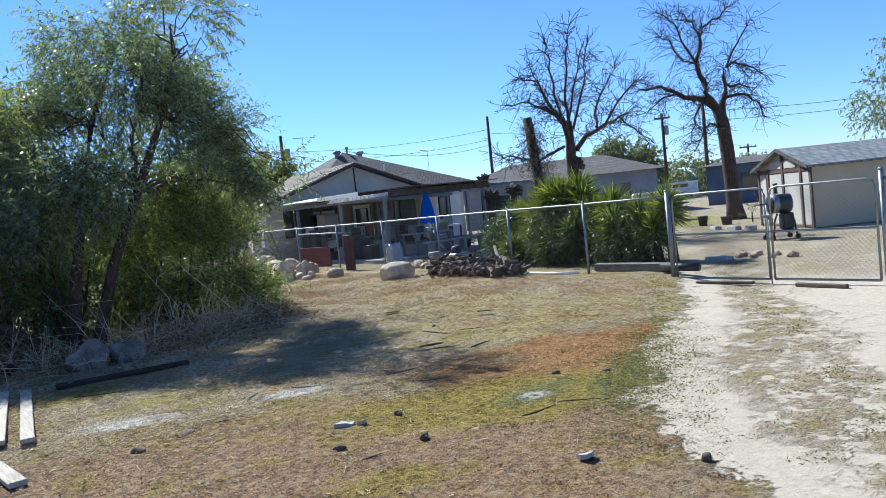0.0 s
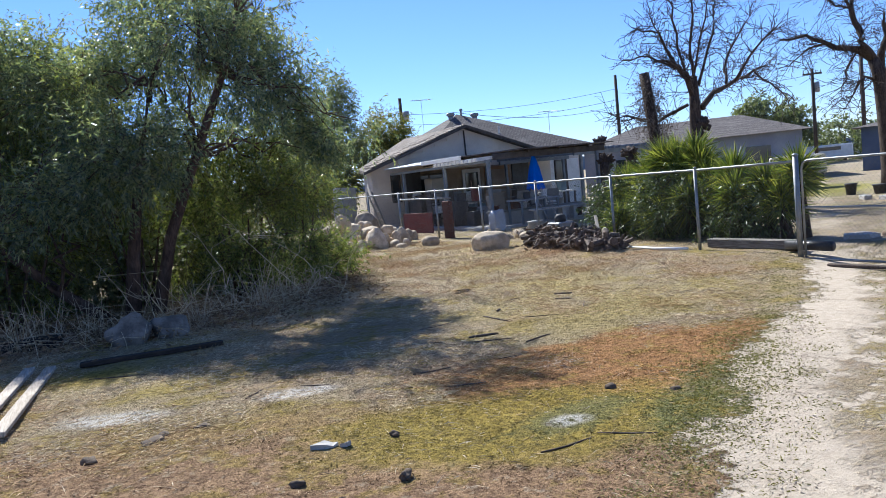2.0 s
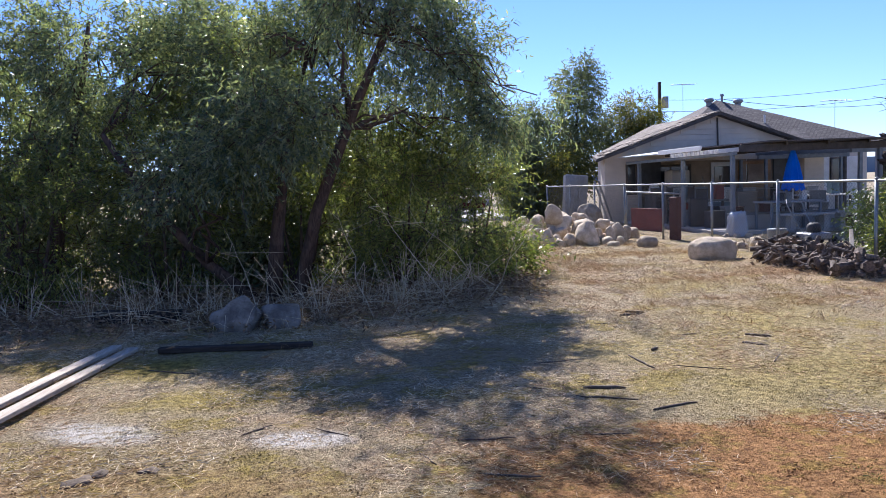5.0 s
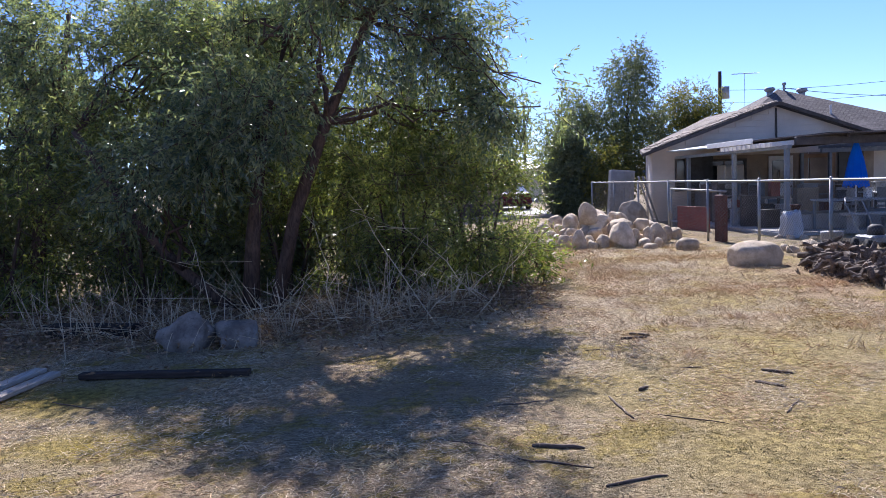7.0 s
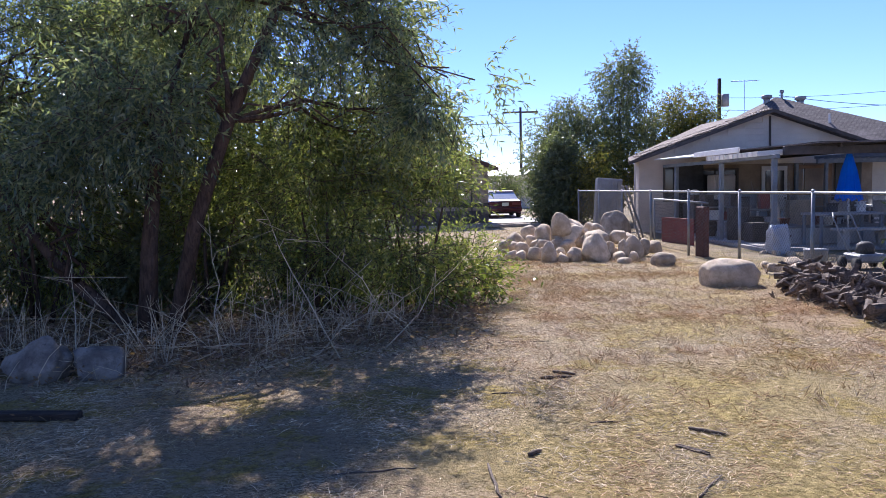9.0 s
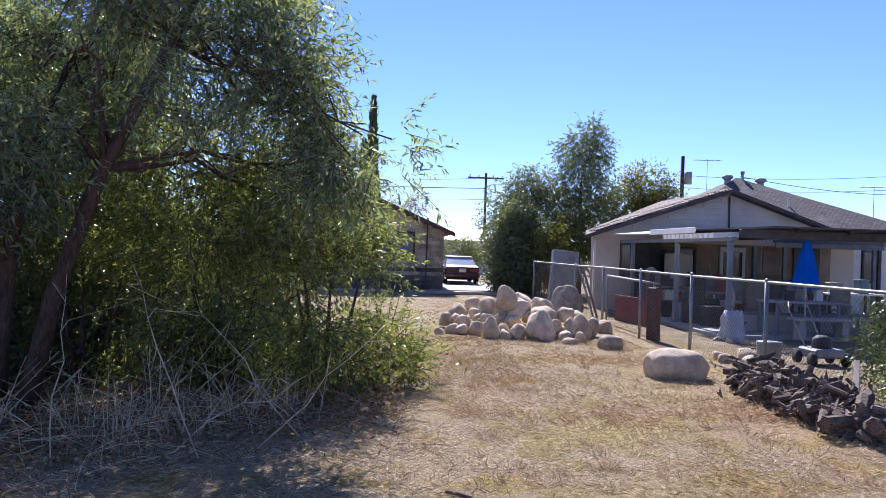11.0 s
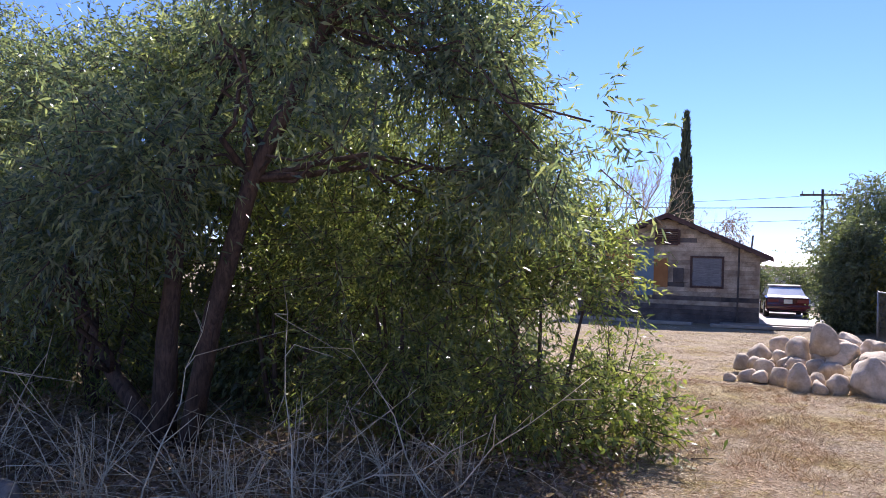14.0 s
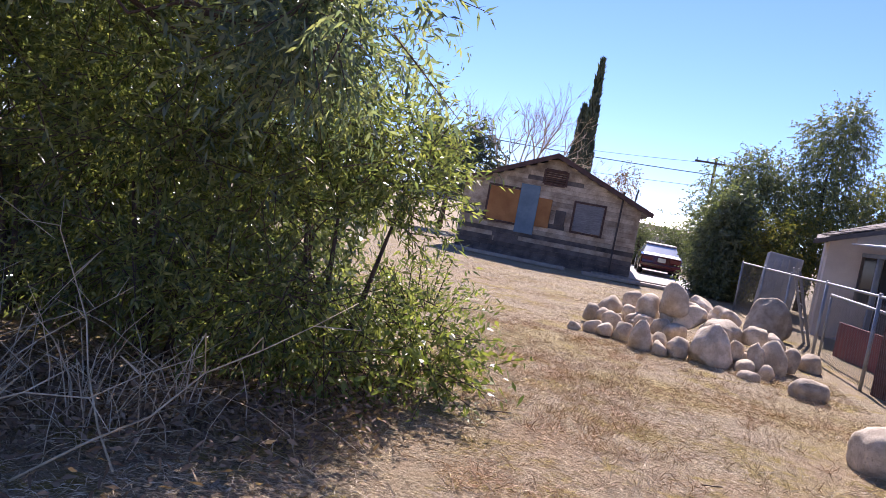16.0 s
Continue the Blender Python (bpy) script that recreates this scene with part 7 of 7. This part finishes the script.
pollard("bare dark tree with many upright shoots", 17.6, 17.1,
        [(0.55, -0.05, 0.26), (0.5, 0.7, 0.22), (0.52, 2, 0.2), (0.49, 2.62, 0.17), (0.5, 3.33, 0.14), (0.52, 3.86, 0.09)],
        [(0.1, [(0.49, 3.24), (0.29, 3.8), (0.06, 4.13), (-0.33, 4.26)]),
         (0.09, [(0.7, 2.95), (1.05, 3.36), (1.6, 3.57), (2.15, 3.78), (2.71, 4.03)]),
         (0.05, [(0.52, 3.86), (0.47, 4.76), (0.58, 5.9), (0.76, 6.77)]),
         (0.045, [(0.37, 3.7), (0.11, 4.71), (0.04, 5.78), (-0.12, 6.42)]),
         (0.045, [(0.63, 3.58), (1, 4.7), (1.21, 5.48), (1.36, 6.17)]),
         (0.045, [(1.38, 3.55), (1.48, 4.21), (1.81, 4.79), (2.32, 5.45)]),
         (0.04, [(0.29, 3.8), (-0.23, 4.83), (-0.6, 5.58)]),
         (0.04, [(1.6, 3.57), (2.32, 4.56), (2.79, 4.87)]),
         (0.04, [(0.06, 4.13), (-0.61, 4.6), (-1.32, 4.59)]),
         (0.05, [(0.31, 3.08), (-0.62, 2.65), (-1.22, 2.89), (-1.82, 3.04)]),
         (0.035, [(0.52, 3.86), (0.76, 4.99), (1.04, 6.03)]),
         (0.035, [(0.21, 3.89), (-0.38, 5.11), (-0.99, 5.27)]),
         (0.03, [(2.15, 3.78), (2.66, 3.46), (3.14, 2.96)])],
        8, [(0.65, 2.47, 0.24), (0.49, 2.13, 0.26), (0.51, 3.77, 0.12)], 10, 1.0)
leafy_tree("tree", "tall stump wrapped in withered brown vine", "tree", [[(15.9, 16.1, -0.05, 0.17), (15.85, 16.15, 2.0, 0.15), (15.7, 16.25, 3.9, 0.13)]],
           [(15.75, 16.2, 3.2, 0.2, 0.2, 0.85), (15.85, 16.15, 2.0, 0.24, 0.24, 0.8)], M_VINE, M_BARK_GREY, 71, 3000, 7, 0.07, 0.022, 0.4, 0.02, "", 1)
for x, y, h in ((19.5, 23.0, 2.4), (17.4, 19.0, 1.9), (16.9, 19.6, 1.7)):
    st_ = base("tree_stump", x, y, 0, "pollarded dark stump with knobbly head", "tree stump", "pollarded stumps")
    Build().tube([(x, y, -0.05), (x, y, h * 0.8), (x + 0.05, y, h)], [0.16, 0.14, 0.17], 10).done("trunk", M_BARK_GREY, st_, smooth=True)
    kr = np.random.default_rng(int(x * 10))
    head = Build()
    for k in range(34):
        d = unit(kr.normal(size=3) + np.array([0, 0, 0.5]))
        c_ = np.array([x + 0.05, y, h]) + d * kr.uniform(0.1, 0.24)
        head.tube([c_ - d * 0.1, c_, c_ + d * kr.uniform(0.05, 0.16)], [0.075, 0.065, 0.02], 6)
    head.done("knob", M_BARK_GREY, st_, smooth=True)
t3, b3, s3, grow3 = bare_tree("bare_tree", "pale leafless tree behind the boarded house", 2.5, 47.5, [(2.5, 47.5, -0.05, 0.2), (2.5, 47.5, 2.5, 0.15)], 9, 4, 1.6, 0.08, M_TWIG, 0.5, 0.35)
for way in ((0, 0, 1), (0.5, 0.1, 0.9), (-0.5, 0, 0.9), (0.9, 0.1, 0.7), (-0.9, -0.1, 0.8), (0.3, 0.2, 1)):
    grow3(np.array((2.5, 47.5, 2.4)), unit(np.array(way, float)), 2.0, 0.08, 5)
finish_bare(t3, b3, s3, M_TWIG)

# ---- shed, barbecue and yard ----
shed = base("shed", 20.3, 10.2, 0, "buff garden shed with brown trim and grey roof", "shed")
sd = radians(56.5)
ux, uy = math.cos(sd), math.sin(sd)
vx_, vy_ = uy, -ux
SX, SY, SW, SL = 20.15, 10.3, 2.9, 4.2


def sp(u, v, z):
    return (SX + ux * u + vx_ * v, SY + uy * u + vy_ * v, z)


def shed_panel(name, u0, u1, z0, z1, mat, out=0.0, label="", v=0.0, th=0.04):
    P = [sp(u0, v - out, z0), sp(u1, v - out, z0), sp(u1, v - out, z1), sp(u0, v - out, z1), sp(u0, v - out + th, z0), sp(u1, v - out + th, z0), sp(u1, v - out + th, z1), sp(u0, v - out + th, z1)]
    return Build().poly(P, [(0, 1, 2, 3), (7, 6, 5, 4), (0, 4, 5, 1), (1, 5, 6, 2), (2, 6, 7, 3), (3, 7, 4, 0)]).done(name, mat, shed, label)


E_, A_ = 1.68, 2.16
front = [sp(0, 0, 0), sp(SW, 0, 0), sp(SW, 0, E_), sp(SW / 2, 0, A_), sp(0, 0, E_)]
back = [(p[0] + vx_ * SL, p[1] + vy_ * SL, p[2]) for p in front]
Build().poly(front + back, [(0, 1, 2, 3, 4), (9, 8, 7, 6, 5), (0, 5, 6, 1), (1, 6, 7, 2), (4, 9, 5, 0), (2, 7, 8, 3), (3, 8, 9, 4)]).done("wall", M_SHEDWALL, shed)
for u0, u1 in ((0.06, 0.42), (0.56, 1.38), (1.5, 2.2), (2.45, 2.84)):
    shed_panel("panel", u0, u1, 0.08, 1.52, M_SHEDPANEL, 0.05)
shed_panel("gable_panel", 0.75, 1.4, 1.66, 1.88, M_SHEDPANEL, 0.05)
shed_panel("gable_panel", 1.52, 2.15, 1.66, 1.88, M_SHEDPANEL, 0.05)
for u in (0.0, 0.48, 1.44, 2.3, 2.86):
    shed_panel("trim", u - 0.05, u + 0.05, 0.0, 1.66 if u != 1.44 else 2.1, M_BROWN, 0.075)
shed_panel("trim", 0.0, SW, 1.54, 1.64, M_BROWN, 0.07)
for s, u_e in ((0, -0.15), (1, SW + 0.15)):
    Build().slab([sp(SW / 2, -0.2, A_ + 0.07), sp(u_e, -0.2, E_ - 0.0), sp(u_e, SL + 0.2, E_), sp(SW / 2, SL + 0.2, A_ + 0.07)], 0.06).done("roof", M_SHEDROOF, shed)
    a_, e_ = sp(SW / 2, -0.22, A_ + 0.075), sp(u_e, -0.22, E_ + 0.005)
    Build().poly([a_, e_, (e_[0], e_[1], e_[2] - 0.09), (a_[0], a_[1], a_[2] - 0.09)] + [(p[0] + vx_ * 0.03, p[1] + vy_ * 0.03, p[2]) for p in (a_, e_, (e_[0], e_[1], e_[2] - 0.09), (a_[0], a_[1], a_[2] - 0.09))], [(0, 1, 2, 3), (7, 6, 5, 4), (0, 4, 5, 1), (1, 5, 6, 2), (2, 6, 7, 3), (3, 7, 4, 0)]).done("bargeboard", M_TRIM, shed)
bx, by = 17.15, 9.6
bbq = base("barbecue", bx, by, 0, "black barrel smoker barbecue on curved legs", "barbecue")
rx_, ry_ = 0.56, -0.42
Build().tube([(bx - 0.36 * rx_, by - 0.36 * ry_, 0.84), (bx - 0.33 * rx_, by - 0.33 * ry_, 0.84), (bx + 0.33 * rx_, by + 0.33 * ry_, 0.84), (bx + 0.36 * rx_, by + 0.36 * ry_, 0.84)], [0.16, 0.22, 0.22, 0.16], 18).done("drum", M_BLACK, bbq, smooth=True)
Build().tube([(bx - 0.3 * rx_, by - 0.3 * ry_, 0.845), (bx - 0.1 * rx_, by - 0.1 * ry_, 0.845)], [0.226, 0.226], 18).done("lid_plate", M_STEEL, bbq, "bright steel lid plate", smooth=True)
Build().tube([(bx - 0.05, by + 0.04, 1.08), (bx - 0.05, by + 0.04, 1.28), (bx - 0.05, by + 0.04, 1.32)], [0.045, 0.045, 0.06], 10).done("chimney", M_BLACK, bbq, smooth=True)
Build().box((bx - 0.55 * rx_, by - 0.55 * ry_, 0.86), (0.3, 0.32, 0.03), -37).done("side_shelf", M_BLACK, bbq)
Build().tube([(bx - 0.25 * rx_ - 0.1, by - 0.25 * ry_ - 0.15, 0.93), (bx + 0.25 * rx_ - 0.1, by + 0.25 * ry_ - 0.15, 0.93)], 0.014, 6).done("lid_handle", M_STEEL, bbq, smooth=True)
for q in (-1, 1):
    for s in (-1, 1):
        ox, oy = bx + q * 0.13, by + q * 0.17
        Build().tube([(ox + s * 0.22 * rx_, oy + s * 0.22 * ry_, 0.62), (ox + s * 0.34 * rx_, oy + s * 0.34 * ry_, 0.42), (ox + s * 0.36 * rx_, oy + s * 0.36 * ry_, 0.2), (ox + s * 0.42 * rx_, oy + s * 0.42 * ry_, 0.05)], 0.022, 7).done("leg", M_BLACK, bbq, smooth=True)
        wx, wy = ox + s * 0.42 * rx_, oy + s * 0.42 * ry_
        Build().tube([(wx - 0.012, wy - 0.016, 0.06), (wx + 0.012, wy + 0.016, 0.06)], 0.06, 12).done("wheel", M_TYRE, bbq)
Build().box((bx, by, 0.2), (0.56, 0.34, 0.03), -37).done("bottom_rack", M_BLACK, bbq)
Build().box((bx + 0.1, by - 0.1, 0.42), (0.28, 0.26, 0.4), -37, bevel=0.04).done("fire_box", M_BLACK, bbq)
flag = base("flagstone", 13.05, 8.62, 0, "pale flat slab lying beside the stone ring", "slab")
Build().slab([(12.8, 8.75, 0.07), (12.95, 8.4, 0.08), (13.3, 8.45, 0.06), (13.35, 8.75, 0.08), (13.1, 8.95, 0.07)], 0.08).done("slab", M_CONCRETE, flag)
for x, y, rz in ((20.9, 13.8, 50), (20.6, 13.0, 62), (20.35, 12.3, 48)):
    bl = base("concrete_block", x, y, 0, "low grey concrete block lying on bare earth", "block", "yard blocks")
    Build().box((x, y, 0.055), (0.5, 0.2, 0.13), rz, bevel=0.02).done("block", M_CONCRETE, bl)
for x, y, r_, h_ in ((22.9, 15.6, 0.17, 0.34), (23.0, 14.75, 0.2, 0.28)):
    pt = base("planter", x, y, 0, "dark round planter beside the dead tree", "planter", "yard planters")
    Build().tube([(x, y, -0.01), (x, y, h_ * 0.85), (x, y, h_ * 0.86), (x, y, h_)], [r_ * 0.75, r_ * 0.95, r_ * 1.08, r_ * 1.05], 14).done("pot", M_DARK, pt, smooth=True)
leafy_tree("shrub", "small olive bush under the dead tree", "shrub", [[(23.8, 14.3, -0.03, 0.03), (23.8, 14.3, 0.3, 0.02)]], [(23.8, 14.3, 0.45, 0.8, 0.6, 0.4)], M_DRIVEWEED, M_BARK_GREY, 83, 500, 8, 0.09, 0.03, 0.1, 0.05)
leafy_tree("shrub", "dry brown bush against the shed", "shrub", [[(22.0, 8.6, -0.03, 0.03), (22.0, 8.6, 0.4, 0.02)]], [(22.0, 8.7, 0.4, 0.9, 0.5, 0.4)], M_DEADLEAF, M_BARK_GREY, 81, 300, 7, 0.1, 0.025, 0.1, 0.2)
leafy_tree("tree", "grey-green tree beyond the shed", "tree", [[(29.6, 12.0, -0.05, 0.2), (29.6, 12.0, 2.5, 0.12)]], [(29.0, 12.0, 3.6, 1.2, 1.0, 0.9), (29.9, 11.4, 4.8, 1.3, 1.0, 1.2)], M_LEAF_FAR, M_BARK_GREY, 82, 200, 9, 0.16, 0.05, 0.6, 0.15)
trailer = base("trailer", 26.6, 20.3, 0, "small pale box trailer in the back yard", "trailer")
Build().box((26.6, 20.3, 0.9), (1.0, 1.9, 0.75), 42, bevel=0.06).done("body", M_SHEDPANEL, trailer)
for s in (-1, 1):
    Build().tube([(26.6 + 0.43 * s, 20.3 + 0.38 * s, 0.28), (26.6 + 0.53 * s, 20.3 + 0.47 * s, 0.28)], 0.28, 14).done("wheel", M_TYRE, trailer)
Build().box((26.6, 20.3, 0.4), (0.9, 1.7, 0.3), 42).done("chassis", M_DARK, trailer)


# ---- neighbours ----
def neighbour(name, label, cx, cy, w, d, eave, top, deg, wall, roof, wins):
    h = base(name, cx, cy, 0, label, "house", "neighbouring houses")
    Build().box((cx, cy, eave / 2 - 0.02), (w, d, eave)).turn(cx, cy, deg).done("wall", wall, h)
    o, e = 0.45, eave - 0.02
    a = [(cx - w / 2 - o, cy - d / 2 - o, e), (cx + w / 2 + o, cy - d / 2 - o, e), (cx + w / 2 + o, cy + d / 2 + o, e), (cx - w / 2 - o, cy + d / 2 + o, e)]
    r1, r2 = (cx - w / 2 + d / 2 * 0.7, cy, top), (cx + w / 2 - d / 2 * 0.7, cy, top)
    Build().poly(a + [r1, r2], [(0, 1, 5, 4), (2, 3, 4, 5), (1, 2, 5), (3, 0, 4), (3, 2, 1, 0)]).turn(cx, cy, deg).done("roof", roof, h)
    for u in wins:
        Build().box((cx + u, cy - d / 2 - 0.02, eave * 0.56), (1.2, 0.06, 0.9)).turn(cx, cy, deg).done("window", M_GLASS, h)
    return h


neighbour("house", "grey stucco house with brown hip roof behind the trees", 34.5, 33.5, 11.0, 7.5, 2.5, 3.7, -46, M_GREYHOUSE, M_SHINGLE, (-3.2, 0.2, 3.4))
neighbour("house", "low slate-blue house beyond the dead tree", 43.6, 24.9, 7.0, 5.0, 2.3, 2.7, -57, M_BLUEHOUSE, M_SHINGLE, (-1.0, 2.2))
neighbour("house", "small pale house at the end of the drive", 11.0, 62.0, 7.0, 5.0, 2.4, 3.3, 0, M_STUCCO, M_TIN, (-1.5, 1.5))
for k, (x, y, w) in enumerate(((62, 45, 4), (68, 46.5, 4), (74, 49, 4))):
    tr = base("camper", x, y, 0, "distant white camper parked in a row", "camper", "parked campers")
    Build().box((x, y, 0.95), (w, 1.8, 1.2), -40, bevel=0.1).done("body", M_WHITE, tr)
    Build().box((x, y, 1.2), (w * 0.5, 1.84, 0.3), -40).done("window", M_GLASS, tr)
far_tree("round dark tree far behind the houses", 58.0, 47.5, 6.0, [(58.0, 47.5, 4.2, 2.6, 2.2, 2.0), (59.5, 46.5, 3.4, 2.0, 2.0, 1.6), (57.0, 48.0, 5.2, 1.4, 1.4, 1.2)], M_LEAF_FAR, 91, 90, 0.35, 0.14, 0.05)
far_tree("low green trees far behind the houses", 66.0, 46.0, 4.0, [(66.0, 46.0, 2.2, 3.5, 2.5, 1.8), (72.0, 43.0, 2.0, 3.0, 2.5, 1.6)], M_LEAF_FAR, 92, 60, 0.4, 0.16, 0.05)


def utility_pole(x, y, h, label, arm=0.0, deg=0.0, r=0.14, drum=False):
    p = base("utility_pole", x, y, 0, label, "utility pole", "utility poles")
    Build().tube([(x, y, -0.1), (x, y, h)], [r, r * 0.75], 8).done("pole", M_POLE, p, smooth=True)
    if arm:
        Build().box((x, y, h - 0.35), (arm, 0.1, 0.12), deg).done("crossarm", M_POLE, p)
        for s in (-0.9, -0.4, 0.4, 0.9):
            c, q = math.cos(radians(deg)) * arm / 2 * s, math.sin(radians(deg)) * arm / 2 * s
            Build().tube([(x + c, y + q, h - 0.29), (x + c, y + q, h - 0.12)], 0.04, 6).done("insulator", M_GREY, p)
    if drum:
        Build().tube([(x + 0.35, y, h - 1.6), (x + 0.35, y, h - 0.9)], 0.22, 10).done("transformer", M_GREY, p, smooth=True)


utility_pole(13.4, 60.0, 7.3, "timber utility pole with crossarm by the drive", 2.6, 0, 0.12)
utility_pole(39.6, 45.4, 8.2, "tall dark utility pole behind the house", 0, 0, 0.14)
utility_pole(48.5, 35.8, 6.8, "utility pole with small crossarm and transformer", 1.2, -40, 0.14, True)
utility_pole(50.2, 33.4, 7.5, "leaning dark utility pole beyond the yard", 0, 0, 0.16)
utility_pole(77.5, 46.4, 4.9, "distant utility pole with crossarm", 1.8, -40, 0.14)
utility_pole(82.0, 51.0, 3.6, "very distant utility pole", 1.4, -40, 0.12)
utility_pole(23.2, 48.0, 7.5, "timber utility pole behind the trees", 0.0, 0, 0.14, True)


def cable(a, e, sag, r=0.014):
    w = base("power_cable", a[0], a[1], a[2], "thin black overhead cable", "cable", "overhead cables")
    n = 14
    Build().tube([(a[0] + (e[0] - a[0]) * t, a[1] + (e[1] - a[1]) * t, a[2] + (e[2] - a[2]) * t - sag * 4 * t * (1 - t)) for t in np.linspace(0, 1, n)], r, 3, False).done("wire", M_CABLE, w)


cable((13.4, 60, 6.95), (-20, 62, 7.0), 0.6)
cable((13.4, 60, 6.2), (-20, 60, 7.2), 0.5, 0.03)
cable((13.4, 60, 5.4), (-20, 60, 5.2), 0.4)
cable((39.6, 45.4, 7.2), (23.2, 48.0, 6.4), 0.4)
cable((39.6, 45.4, 6.4), (23.2, 48.0, 5.7), 0.4)
cable((39.6, 45.4, 6.0), (19.9, 34.0, 4.9), 0.5)
cable((39.6, 45.4, 6.9), (48.5, 35.8, 6.4), 0.4)
cable((48.5, 35.8, 6.2), (77.5, 46.4, 4.6), 0.3, 0.02)
cable((50.2, 33.4, 6.6), (60.0, 15.0, 6.4), 0.5, 0.02)
cable((50.2, 33.4, 5.9), (60.0, 15.0, 5.9), 0.5, 0.02)


def aerial(x, y, h, label, z0=0.0):
    a = base("antenna", x, y, z0, label, "antenna", "rooftop antennas")
    Build().tube([(x, y, z0), (x, y, h)], 0.012, 6).done("mast", M_STEEL, a)
    Build().tube([(x - 0.75, y, h - 0.05), (x + 0.75, y + 0.1, h)], 0.018, 5).done("boom", M_STEEL, a)
    for k in range(6):
        u = -0.7 + k * 0.28
        Build().tube([(x + u, y - 0.35, h - 0.02), (x + u + 0.1, y + 0.35, h - 0.02)], 0.01, 4).done("element", M_STEEL, a)


aerial(29.5, 40.0, 5.35, "thin rooftop antenna on a mast")
aerial(23.8, 46.0, 7.1, "thin antenna high over the trees")
